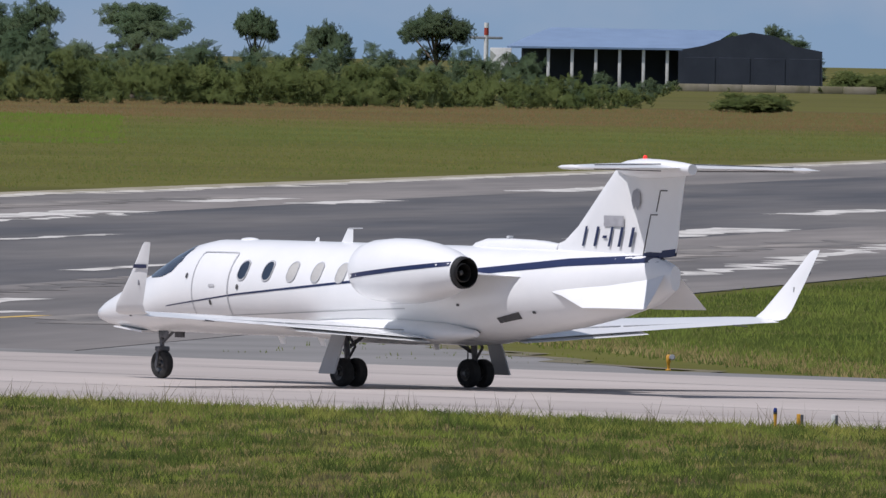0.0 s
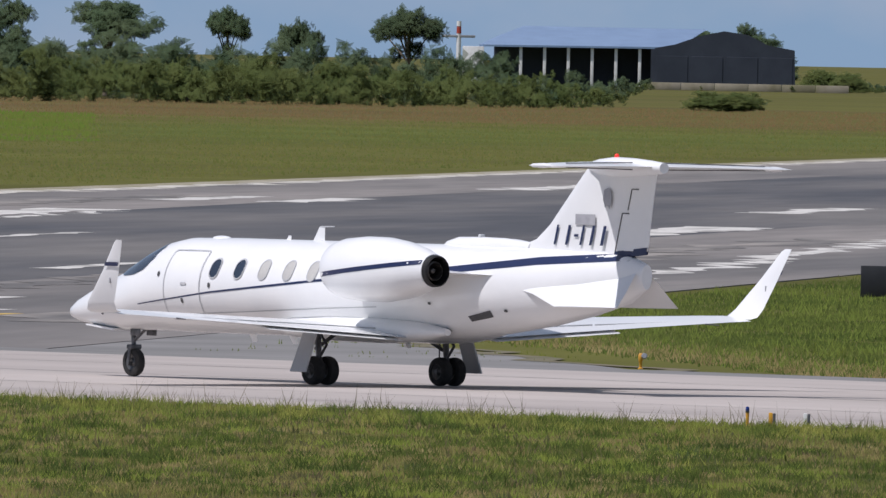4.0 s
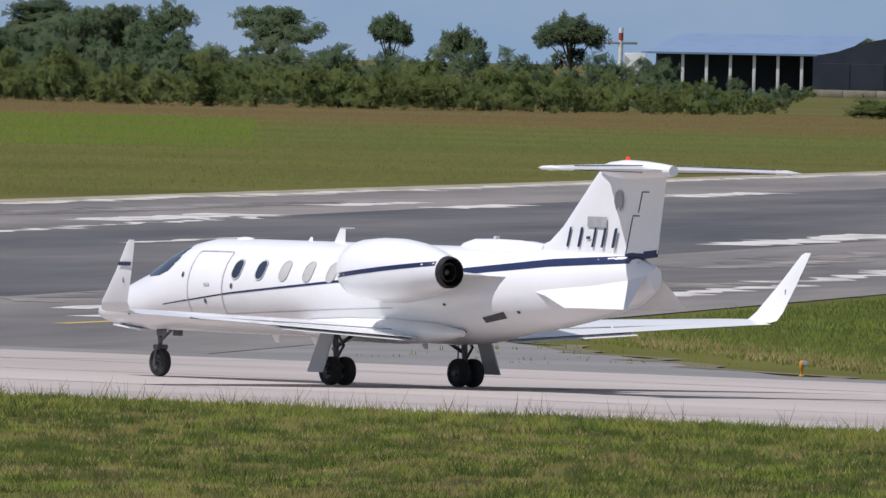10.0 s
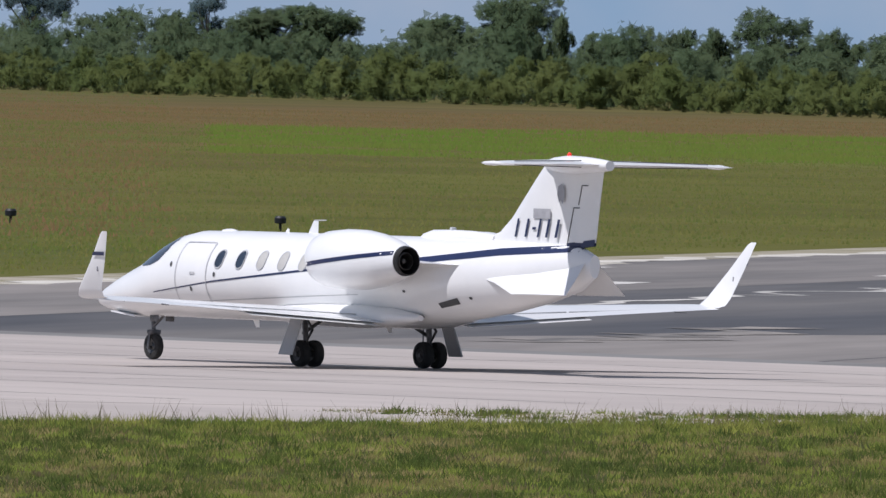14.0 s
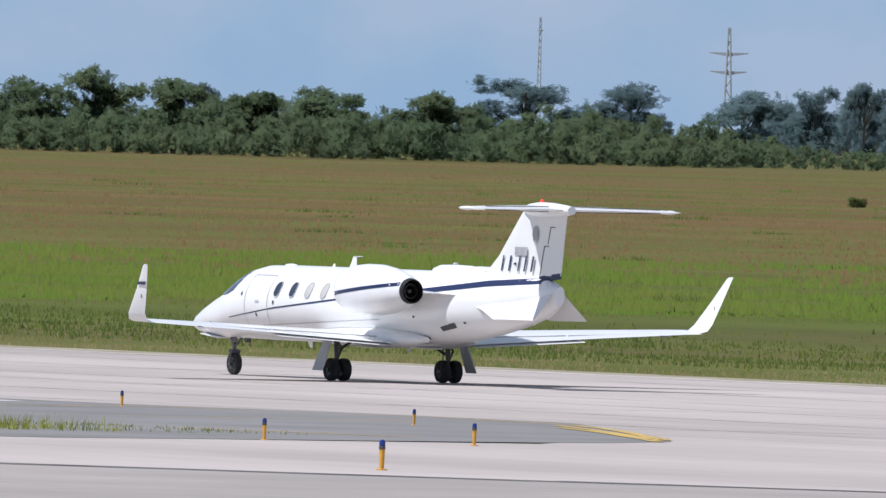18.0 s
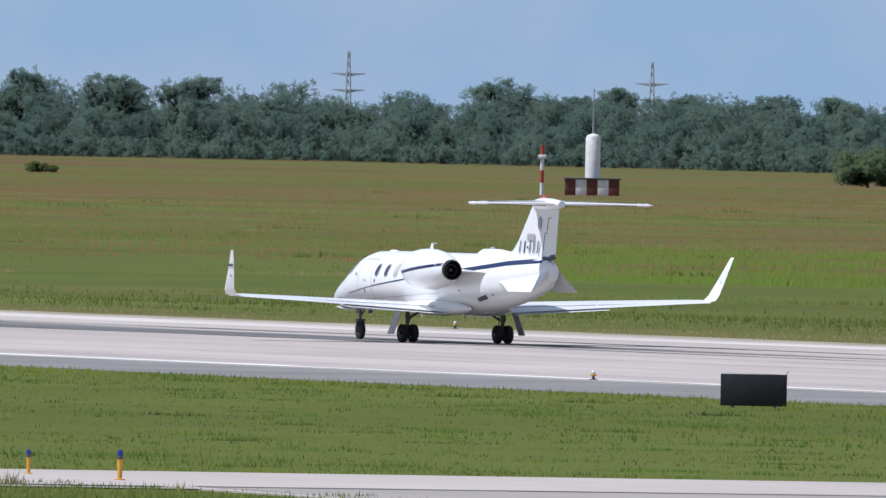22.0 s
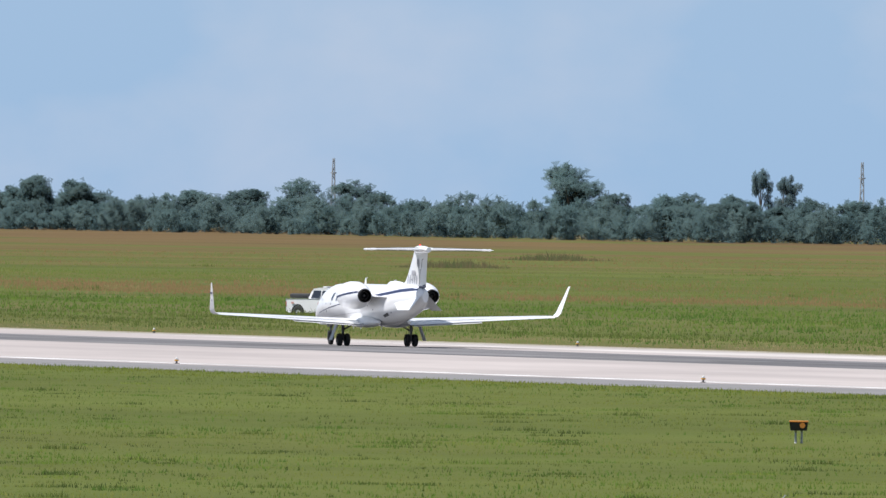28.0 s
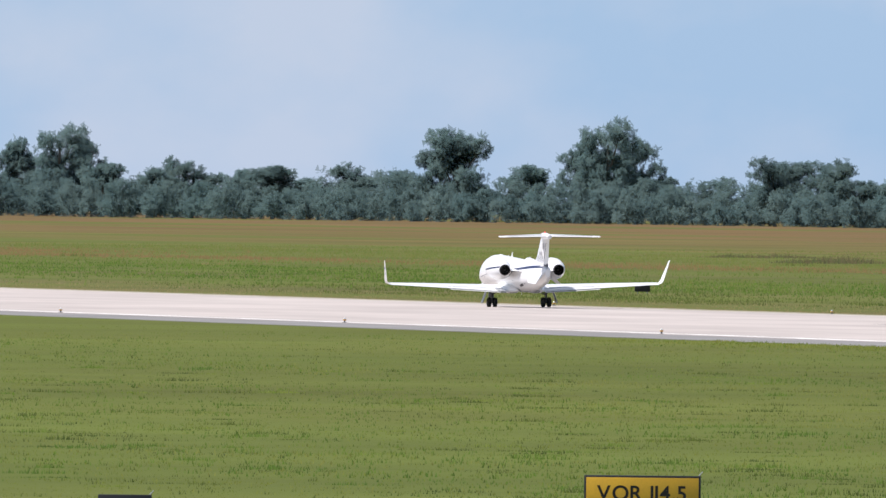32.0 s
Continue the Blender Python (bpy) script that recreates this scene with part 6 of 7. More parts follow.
# lone bushes out in the field
for bb, d, w, h in ((28.36, 1690, 4.6, 2.3), (28.42, 1670, 4.0, 2.0), (28.31, 1685, 3.6, 2.0), (21.19, 1530, 3.6, 2.6), (21.25, 1525, 3.4, 2.9), (21.31, 1520, 3.2, 2.5), (22.53, 2280, 3.0, 1.6), (22.06, 2300, 2.6, 1.0), (22.25, 2350, 4.4, 1.1), (33.15, 2350, 8.5, 4.2), (33.05, 2340, 6, 3.8), (32.93, 2340, 5, 2.6), (31.45, 2300, 5, 3.0), (31.55, 2310, 5, 2.8),
                    (32.3, 2520, 5.5, 2.9), (32.42, 2500, 5.5, 2.7), (32.05, 2600, 5, 2.8), (31.62, 2650, 8, 3.2), (30.97, 1500, 1.2, 0.9), (17.17, 1700, 1.3, .8)):
    tree("shrub", bb, d, w, h, M_LEAF)
# low weeds standing out of the pampas
WEEDS = ((13.07, 1905, 3.4, .75), (13.13, 1915, 3.0, .9), (13.31, 2005, 1.2, .6), (13.34, 2000, 1.0, .6), (13.48, 1907, 3.0, .7), (13.53, 1912, 2.6, .6), (13.72, 1957, 2.6, .45), (13.78, 1960, 2.4, .4), (14.59, 1281, 1.5, .6),
                    (16.03, 1884, 3.0, .8), (16.09, 1890, 3.0, .9), (16.27, 2128, 3.2, 1.0), (16.32, 2135, 3.0, .8), (19.79, 1800, 1.4, .7), (20.04, 1781, 2.2, .9), (20.09, 1616, 1.3, .6),
                    (21.70, 1286, 2.2, .4), (21.77, 1290, 2.6, .5), (21.84, 1295, 2.4, .45), (18.43, 1489, 1.6, .5), (12.9, 2040, 3.0, .5), (12.99, 2050, 3.2, .5))
rng = np.random.default_rng(170)
pts, tall = [], []
for bb, d, w, h in WEEDS:
    k = int(26 * w)
    o = rng.normal(0, 1, (k, 2)) * (w * .55, 3.0)
    c, q = math.cos(radians(bb)), math.sin(radians(bb))
    pts.append(np.stack([q * d + o[:, 0] * c + o[:, 1] * q, c * d - o[:, 0] * q + o[:, 1] * c], 1))
    tall.append(h * rng.uniform(.35, .95, k) * np.exp(-(o[:, 0] / w) ** 2))
tufts("weed_patches", np.concatenate(pts), np.concatenate(tall), .05, M_DOCK, "dark seeding weeds standing out of the pampas grass", 5, 171, .25, .5)


# ---- airfield fittings ----
def facing(bearing, dist, z=0.0, turn=0.0):
    """A pose on the ground at that bearing and distance: x to the right, y away from the viewer."""
    a = radians(bearing)
    return pose(math.sin(a) * dist, math.cos(a) * dist, z, 0, 0, -bearing + turn)


def spot(x, y, z=0.0, turn=0.0):
    return facing(math.degrees(math.atan2(x, y)), math.hypot(x, y), z, turn)


M_ORANGE = mat("signal_orange_paint", (0.72, 0.27, 0.03), 0.5, 0, (0.60, 0.20, 0.03), 5)
M_FLAME = mat("red_orange_paint", (0.68, 0.15, 0.03), 0.5, 0, (0.58, 0.13, 0.04), 5)
M_POST = mat("amber_post_paint", (0.70, 0.36, 0.03), 0.5, 0, (0.55, 0.27, 0.04), 6)
M_BLUELENS = mat("blue_lens", (0.012, 0.030, 0.17), 0.2, 0, (0.02, 0.045, 0.22), 6)
M_BLACK = mat("black_sign_back", (0.008, 0.009, 0.012), 0.55, 0, (0.014, 0.015, 0.018), 4)
M_SIGNY = mat("yellow_sign_face", (0.70, 0.40, 0.015), 0.45, 0, (0.64, 0.36, 0.02), 3)
M_INK = mat("black_sign_ink", (0.015, 0.012, 0.010), 0.6)
M_WHITEP = mat("white_gloss_paint", (0.78, 0.78, 0.76), 0.4, 0, (0.66, 0.65, 0.62), 3, fine=0.05)
M_REDP = mat("red_oxide_paint", (0.42, 0.055, 0.025), 0.5, 0, (0.33, 0.05, 0.03), 4)
M_GALV = mat("galvanised_steel", (0.42, 0.43, 0.44), 0.5, 0.6, (0.32, 0.33, 0.34), 8)
M_BRICKRED = mat("dark_red_masonry", (0.11, 0.035, 0.028), 0.9, 0, (0.16, 0.05, 0.04), 2)
M_SOCK = mat("faded_orange_cloth", (0.78, 0.36, 0.24), 0.8, 0, (0.70, 0.30, 0.19), 4)
M_LAMPGL = mat("clear_lamp_lens", (0.75, 0.75, 0.72), 0.15)
M_ROOFBLUE = mat("pale_blue_roof_sheet", (0.24, 0.34, 0.50), 0.35, 0.2, (0.20, 0.29, 0.44), 0.4)
M_DARKWALL = mat("dark_blue_cladding_and_bay_shade", (0.020, 0.027, 0.042), 0.6, 0, (0.03, 0.038, 0.055), 0.5)
M_SHEDGREY = mat("grey_blue_cladding", (0.16, 0.19, 0.21), 0.7, 0, (0.13, 0.155, 0.175), 0.6)
M_TILE = mat("terracotta_roof", (0.40, 0.19, 0.11), 0.8, 0, (0.33, 0.15, 0.09), 1)
M_RENDER = mat("pale_mauve_render", (0.33, 0.28, 0.29), 0.9, 0, (0.28, 0.25, 0.26), 1)
# paled steel: the haze before the far pylons is put into the colour
M_STEEL = mat("hazed_lattice_steel", (0.50, 0.53, 0.55), 0.6, 0.1, (0.42, 0.45, 0.47), 2)


def taxi_light():
    t = thing("taxiway_light", "amber post with a blue taxiway lamp on top", "light", "taxiway lights")
    bm = bmesh.new()
    lathe(bm, [(.085, 0), (.085, .02), (.034, .03), (.044, .30), (.044, .32), (0, .32)], seg=14)
    part("post", bm, M_POST, t)
    bm = bmesh.new()
    lathe(bm, [(.046, .315), (.050, .32), (.050, .355), (.044, .36)], seg=14)
    part("collar", bm, M_STRUT, t, "dark metal collar")
    bm = bmesh.new()
    lathe(bm, [(.040, .356), (.047, .37), (.045, .425), (.03, .455), (0, .462)], seg=14)
    part("lens", bm, M_BLUELENS, t, "deep blue lens")
    return t


def edge_light():
    t = thing("runway_light", "small weathered runway edge light with clear lens", "light", "runway edge lights")
    bm = bmesh.new()
    lathe(bm, [(.10, 0), (.10, .02), (.03, .04), (.03, .09), (.065, .10), (.065, .14), (0, .14)], seg=12)
    part("post", bm, M_STRUT, t)
    bm = bmesh.new()
    lathe(bm, [(.036, .14), (.045, .16), (.038, .19), (.02, .21), (0, .212)], seg=12)
    part("lens", bm, M_LAMPGL, t)
    bm = bmesh.new()
    lathe(bm, [(.066, .10), (.070, .105), (.070, .13), (.066, .135)], seg=12)
    part("collar", bm, M_POST, t)
    return t


def place(proto, spots):
    proto.matrix_basis = spots[0]
    for m in spots[1:]:
        copy_thing(proto, m)


place(taxi_light(), [spot(x, y, .02) @ Matrix.Scale(k, 4) for x, y, k in ((189.6, 329.4, 1), (205.8, 354.6, .8), (216.8, 375.6, .62), (220, 391.4, .62), (202.9, 356.3, .78), (194, 360.5, .8), (172.0, 358.0, .92), (179.0, 355.0, .72), (164.8, 356.6, .72), (148, 357, .8), (147.4, 352, 1), (132.1, 356.8, 1),
                                                                            (133, 365.2, .66), (232.4, 276.2, .6))])
def beside(edge, off, x0, y0, z):
    """The spot on the line from the viewer to (x0, y0) that lies off metres beside the runway's edge."""
    y = y0
    for _ in range(6):
        x = float(edge_x(edge, y)) + off
        y = y0 * x / x0
    return spot(x, y, z)


place(edge_light(), [beside(RUNWAY_NEAR, .5, 219.0, 438 + 59.1 * k, .02) for k in range(15)] + [beside(RUNWAY_FAR, 1.5, 267, 556 + 59.1 * k, 0) for k in range(12)] + [spot(218, 408, .02)])


def verge_lamp(m, label):
    t = thing("verge_lamp", label, "light", at=m)
    bm = bmesh.new()
    lathe(bm, [(.08, 0), (.08, .02), (.035, .04), (.045, .2), (.06, .22), (.07, .38), (.04, .43), (0, .44)], seg=12)
    part("body", bm, M_POST, t)
    bm = bmesh.new()
    lathe(bm, [(0, 0), (.07, .01), (.085, .10), (.06, .14), (0, .14)], pose(.10, -.03, .34, 80), 12)
    part("lamp", bm, M_GALV, t, "grey lamp head")


verge_lamp(spot(270.3, 324.0) @ Matrix.Scale(.6, 4), "amber post with a grey lamp head on the verge")
verge_lamp(spot(268.5, 557.5) @ Matrix.Scale(.75, 4), "amber post with a grey lamp head on the verge")
for x, y, c in ((232.6, 275.9, M_POST), (232.9, 275.5, M_WHITEP)):
    t = thing("marker_block", "small banded marker block in the grass", "marker", "marker blocks", spot(x, y, .03) @ Matrix.Scale(.75, 4))
    bm = bmesh.new()
    box(bm, -.06, .015, -.05, .05, 0, .25, .012)
    part("front", bm, c, t)
    bm = bmesh.new()
    box(bm, .017, .07, -.05, .05, 0, .24, .012)
    part("side", bm, M_STRUT, t)


def glide_lamp(m):
    t = thing("approach_light_unit", "black approach light box with orange lid on two legs", "light", "approach lights", m)
    bm = bmesh.new()
    loft(bm, [[Vector((x, y, z)) for x, y, z in ((-.22, -.3, .34), (.22, -.3, .34), (.22, .3, .34), (-.22, .3, .34))],
              [Vector((x, y, z)) for x, y, z in ((-.25, -.34, .56), (.25, -.34, .56), (.25, .34, .56), (-.25, .34, .56))]])
    body = part("housing", bm, M_BLACK, t)
    bm = bmesh.new()
    box(bm, -.26, .26, -.36, .36, .562, .60, .012)
    part("lid", bm, M_ORANGE, body, "orange lid")
    bm = bmesh.new()
    lathe(bm, [(.075, 0), (.075, .03), (0, .03)], pose(.10, -.345, .48, 90), 14)
    part("lens", bm, M_ORANGE, body, "round orange lens")
    for x in (-.08, .08):
        bm = bmesh.new()
        lathe(bm, [(.05, 0), (.03, .02), (.03, .34)], pose(x, 0, 0), 10)
        part("leg", bm, M_GALV, t)


for x, y in ((166.4, 549.8), (178.3, 562.2), (188.4, 568), (199.2, 576)):
    glide_lamp(spot(x, y) @ Matrix.Scale(.84, 4))
glide_lamp(facing(15.28, 412) @ Matrix.Scale(.84, 4))


def panel_sign(m, w, h, z0, face, label, tags=False):
    t = thing("airfield_sign", label, "sign", at=m)
    bm = bmesh.new()
    box(bm, -w / 2, w / 2, -.06, .06, z0, z0 + h, .012)
    body = part("panel", bm, M_BLACK, t)
    if face:
        bm = bmesh.new()
        box(bm, -w / 2 + .035, w / 2 - .035, -.072, -.062, z0 + .035, z0 + h - .035, .003)
        part("face", bm, face, body)
    elif tags:
        for x, z in ((-w / 2 + .12, z0 + h - .16), (-w / 2 + .20, z0 + h - .42)):
            bm = bmesh.new()
            box(bm, x - .025, x + .025, -.066, -.061, z - .03, z + .03)
            part("label_plate", bm, M_WHITEP, body, "small pale label")
    for x in (-w * .32, w * .32):
        bm = bmesh.new()
        tube(bm, (x, 0, 0), (x, 0, z0 + .02), .03, .03, 10)
        part("leg", bm, M_GALV, t)
    bm = bmesh.new()
    tube(bm, (w / 2 - .03, 0, z0 + h), (w / 2 + .03, 0, z0 + h + .07), .012, .008, 8)
    part("bracket", bm, M_GALV, t)
    return t, body


panel_sign(facing(24.135, 498), 1.29, .62, .04, None, "black metal back of an airfield sign on the grass")
panel_sign(facing(16.705, 400), 1.43, .74, .05, None, "black metal back of an airfield sign on the grass", True)
panel_sign(facing(11.528, 400), .84, .57, .05, None, "black metal back of an airfield sign on the grass")
panel_sign(spot(351.8, 413.3), 1.5, .66, .05, None, "black metal back of an airfield sign on the grass")
panel_sign(facing(12.68, 1327), .8, .42, .12, None, "dark small sign beyond the runway")
panel_sign(spot(304.2, 440.3), .55, .33, .28, M_ORANGE, "orange square airfield sign on a post")
panel_sign(spot(337, 411.5), .60, .36, .24, M_ORANGE, "orange square airfield sign on a post")
vor, vbody = panel_sign(facing(12.685, 415), 1.89, .80, .04, M_SIGNY, "yellow and black airfield information sign on the lawn")


def lettering(text, size, at, parent, material):
    """One mesh a character, set side by side and centred."""
    meshes = []
    dg = bpy.context.evaluated_depsgraph_get
    x = 0.0
    for ch in text:
        if ch == " ":
            x += size * .30
            continue
        cu = bpy.data.curves.new("letter", "FONT")
        cu.body, cu.size, cu.extrude, cu.offset = ch, size, .002, .006
        ob = new("letter", cu)
        me = bpy.data.meshes.new_from_object(ob.evaluated_get(dg()))
        bpy.data.objects.remove(ob)
        me.materials.clear()
        me.materials.append(material)
        xs = [v.co.x for v in me.vertices]
        meshes.append((me, x - min(xs)))
        x += max(xs) - min(xs) + size * .085
    for me, o in meshes:
        ob = new("letter", me)
        ob.parent = parent
        ob.matrix_basis = at @ Matrix.Translation((o - x / 2, -size * .36, 0))


lettering("VOR 114,5", .34, pose(0, -.076, .56, 90), vbody, M_INK)
for x, w in [(-.62 + .155 * k, .075 if k % 3 else .05) for k in range(9)]:
    bm = bmesh.new()
    box(bm, x - w / 2, x + w / 2, -.0775, -.073, .14, .32)
    part("text_bar", bm, M_INK, vbody)

# dark edge markers along the crossing runway
for bb, d in ((36.365, 720), (35.763, 722), (35.16, 729), (34.55, 733)):
    t = thing("edge_marker", "small dark edge marker on a short post", "marker", "crossing runway markers", facing(bb, d))
    bm = bmesh.new()
    lathe(bm, [(.04, 0), (.04, .2), (.16, .22), (.17, .36), (.12, .42), (0, .42)], seg=12)
    part("head", bm, M_BLACK, t)


def banded_pole(t, x, y, z0, z1, r, bands, first=True):
    for k in range(bands):
        bm = bmesh.new()
        a, b = z0 + (z1 - z0) * k / bands, z0 + (z1 - z0) * (k + 1) / bands
        tube(bm, (x, y, a), (x, y, b), r, r * .97, 12)
        red = (k % 2 == 0) == first
        part("band", bm, M_REDP if red else M_WHITEP, t, "red band" if red else "white band")


def guy(t, p0, p1, n):
    p0, p1 = Vector(p0), Vector(p1)
    for k in range(n):
        bm = bmesh.new()
        tube(bm, p0.lerp(p1, k / n), p0.lerp(p1, (k + .96) / n), .028, .028, 6)
        part("guy_wire", bm, M_FLAME if k % 2 else M_WHITEP, t, "banded guy wire")


# wind mast with guys
mast = thing("wind_mast", "red and white banded wind mast with guy wires", "mast", at=spot(430, 808))
for k, (z0, z1) in enumerate(((0, 1.13), (1.13, 2.9), (2.9, 4.65), (4.65, 6.4), (6.4, 9.3))):
    bm = bmesh.new()
    tube(bm, (0, 0, z0), (0, 0, z1), .085, .083, 12)
    part("band", bm, M_REDP if k % 2 else M_WHITEP, mast, "red band" if k % 2 else "white band")
bm = bmesh.new()
tube(bm, (0, 0, 9.3), (0, 0, 9.9), .03, .02, 8)
tube(bm, (-.5, 0, 8.5), (.35, 0, 8.5), .025, .025, 8)
box(bm, -.16, .16, -.08, .08, 8.75, 8.90, .02)
part("sensor_arm", bm, M_STRUT, mast, "dark sensor arm")
bm = bmesh.new()
for k in range(3):
    a = k * 2.094
    lathe(bm, [(0, -.05), (.06, 0), (.05, .04)], pose(.2 * math.cos(a), .2 * math.sin(a), 9.75), 8)
    tube(bm, (0, 0, 9.75), (.2 * math.cos(a), .2 * math.sin(a), 9.75), .01, .01, 5)
part("anemometer", bm, M_STRUT, mast)
guy(mast, (0, 0, 8.3), (-3.95, -3.0, .1), 5)
guy(mast, (0, 0, 8.3), (4.3, 1.0, .1), 5)
guy(mast, (0, 0, 8.3), (.1, 5.0, .1), 5)

# windsock, hanging slack
sock = thing("windsock", "slack faded orange windsock on an orange pole", "windsock", at=spot(477, 914))
bm = bmesh.new()
tube(bm, (0, 0, 0), (0, 0, 3.95), .085, .06, 12)
part("pole", bm, M_FLAME, sock)
bm = bmesh.new()
rings = []
for k, (x, z, w, h) in enumerate(((-.02, 3.80, .20, .20), (-.25, 3.78, .22, .20), (-.48, 3.66, .21, .20), (-.62, 3.40, .18, .16), (-.68, 3.05, .17, .12), (-.72, 2.72, .15, .10))):
    tilt = min(1, k / 3)
    rings.append([Vector((x + w * math.cos(a) * tilt, .17 * math.sin(a), z + h * math.cos(a) * (1 - tilt))) for a in (2 * math.pi * i / 14 for i in range(14))])
loft(bm, rings)
part("sock", bm, M_SOCK, sock, "limp salmon-coloured cloth sleeve")
bm = bmesh.new()
tube(bm, (0, 0, 3.8), (-.25, 0, 3.98), .02, .02, 6)
part("hoop_arm", bm, M_STRUT, sock)


def visibility_post(m, turn):
    t = thing("visibility_sensor", "white sensor head on a red and white pole", "sensor", "visibility sensors", m)
    banded_pole(t, 0, 0, 0, 1.86, .075, 4, False)
    bm = bmesh.new()
    box(bm, -.17, .15, -.12, .12, 1.86, 2.05, .04, Matrix.Rotation(radians(turn), 4, "Z"))
    head = part("head", bm, M_WHITEP, t, "white sensor head")
    bm = bmesh.new()
    tube(bm, (.10, 0, 1.95), (.28, 0, 2.02), .07, .09, 10)
    part("hood", bm, M_BLACK, head)


visibility_post(spot(317.4, 648.3), 0)
visibility_post(spot(302.8, 592.2), 15)

# radio beacon with its low masonry base
bcn = thing("radio_beacon", "white cylindrical radio beacon on a dark red base", "beacon", at=spot(771, 1751))
for k in range(5):
    bm = bmesh.new()
    box(bm, -2.05 + .82 * k, -1.25 + .82 * k, -1.6, 1.6, 0, 1.2, .03)
    part("base_bay", bm, M_BRICKRED if k % 2 == 0 else M_WHITEP, bcn, "dark red bay" if k % 2 == 0 else "white bay")
bm = bmesh.new()
box(bm, -2.15, 2.15, -1.7, 1.7, 1.2, 1.32, .03)
part("base_slab", bm, M_STRUT, bcn)
bm = bmesh.new()
lathe(bm, [(.56, 1.32), (.55, 4.3), (.45, 4.5), (.10, 4.62), (0, 4.62)], seg=24)
part("cylinder", bm, M_WHITEP, bcn)
bm = bmesh.new()
tube(bm, (0, 0, 4.6), (0, 0, 8.0), .09, .03, 8)
tube(bm, (0, 0, 7.8), (.9, 0, 7.8), .02, .02, 6)
part("whip_aerial", bm, M_GALV, bcn)
pole = thing("marker_pole", "thin red and white banded marker pole", "pole", at=facing(23.652, 1892))
banded_pole(pole, 0, 0, 0, 3.7, .15, 4, False)
bm = bmesh.new()
box(bm, -.3, .3, -.2, .2, 2.7, 3.0, .04)
part("lamp_box", bm, M_WHITEP, pole)


def lattice(bearing, dist, h, arms, label, r=.16, wide=1.1):
    t = thing("pylon", label, "pylon", at=facing(bearing, dist))
    bm = bmesh.new()
    for sx, sy in ((-1, -1), (1, -1), (1, 1), (-1, 1)):
        tube(bm, (sx * wide / 2, sy * wide / 2, 0), (sx * .12, sy * .12, h), r, r * .6, 5)
    n = int(h / 1.1)
    for k in range(n):
        q = lambda z: wide / 2 + (.12 - wide / 2) * z / h
        z0, z1 = h * k / n, h * (k + 1) / n
        s = 1 if k % 2 else -1
        tube(bm, (-s * q(z0), -q(z0), z0), (s * q(z1), -q(z1), z1), r * .45, r * .45, 4)
        tube(bm, (-s * q(z0), q(z0), z0), (s * q(z1), q(z1), z1), r * .45, r * .45, 4)
    part("tower", bm, M_STEEL, t)
    for z, w in arms:
        bm = bmesh.new()
        loft(bm, [[Vector((-w, -.06, z + .25)), Vector((-w, .06, z + .25)), Vector((-w, .06, z + .36)), Vector((-w, -.06, z + .36))],
                  [Vector((0, -.25, z - .1)), Vector((0, .25, z - .1)), Vector((0, .25, z + .35)), Vector((0, -.25, z + .35))],
                  [Vector((w, -.06, z + .25)), Vector((w, .06, z + .25)), Vector((w, .06, z + .36)), Vector((w, -.06, z + .36))]])
        part("crossarm", bm, M_STEEL, t)


PY = "grey steel power pylon with crossarms behind the trees"
RM = "thin grey radio mast beyond the trees"
for b, d, h in ((28.302, 3000, 14.0), (30.675, 2900, 14.9), (23.215, 3300, 14.0), (23.894, 3400, 13.6), (25.154, 3000, 11.7), (33.188, 3300, 13.5)):
    lattice(b, d, h, ((h - 3.2, 2.2), (h - 5.3, 2.1)), PY)
for b, d, h in ((31.262, 3600, 21.0), (30.252, 4200, 20.0), (26.542, 3000, 13.2), (21.579, 3500, 13.8), (15.791, 3900, 10.6), (16.973, 3600, 10.6), (14.167, 4200, 9.2), (18.975, 3900, 17.4)):
    lattice(b, d, h, ((h - 2.5, .5),), RM, .14, .8)
wt = thing("aerial_tower", "white and red aerial tower beside the hangar", "tower", at=facing(39.416, 2500))
for z0, z1, m in ((0, 5.3, M_WHITEP), (5.3, 6.0, M_REDP), (6.0, 6.5, M_WHITEP)):
    bm = bmesh.new()
    tube(bm, (0, 0, z0), (0, 0, z1), .24, .22, 12)
    part("mast_section", bm, m, wt)
bm = bmesh.new()
box(bm, -1.6, 1.6, -.2, .2, 4.9, 5.15, .04)
part("crossbar", bm, M_GALV, wt)

# open-fronted hangar with a blue roof, and its dark end hall
hang = thing("hangar", "open hangar with white columns and a pale blue roof", "hangar", at=facing(39.69, 2640))
bm = bmesh.new()
loft(bm, [[Vector((-10.5, -3, 4.0)), Vector((10, -3, 4.1)), Vector((10, 12, 5.2)), Vector((-8.5, 12, 5.2))], [Vector((-10.5, -3, 4.2)), Vector((10, -3, 4.3)), Vector((13, 12, 6.2)), Vector((-6.0, 12, 6.2))]])
part("roof", bm, M_ROOFBLUE, hang, "pale blue sheet roof")
# near-black rear wall: the shade of the open bays put into its colour
bm = bmesh.new()
box(bm, -9, 8.5, 6, 6.3, 0, 4.2)
part("back_wall", bm, M_DARKWALL, hang)
for k in range(7):
    bm = bmesh.new()
    x = -6.2 + 2.45 * k
    box(bm, x - .16, x + .16, -2.6, -2.2, 0, 4.05, .03)
    part("column", bm, M_WHITEP, hang, "white column")
bm = bmesh.new()
box(bm, -12.2, -10.0, -3.4, -1.2, 0, 4.0, .05)
part("annex", bm, M_WHITEP, hang, "small white annex")
hall = thing("hangar_hall", "dark blue hangar hall with a low curved roof", "hangar", at=facing(40.02, 2640))
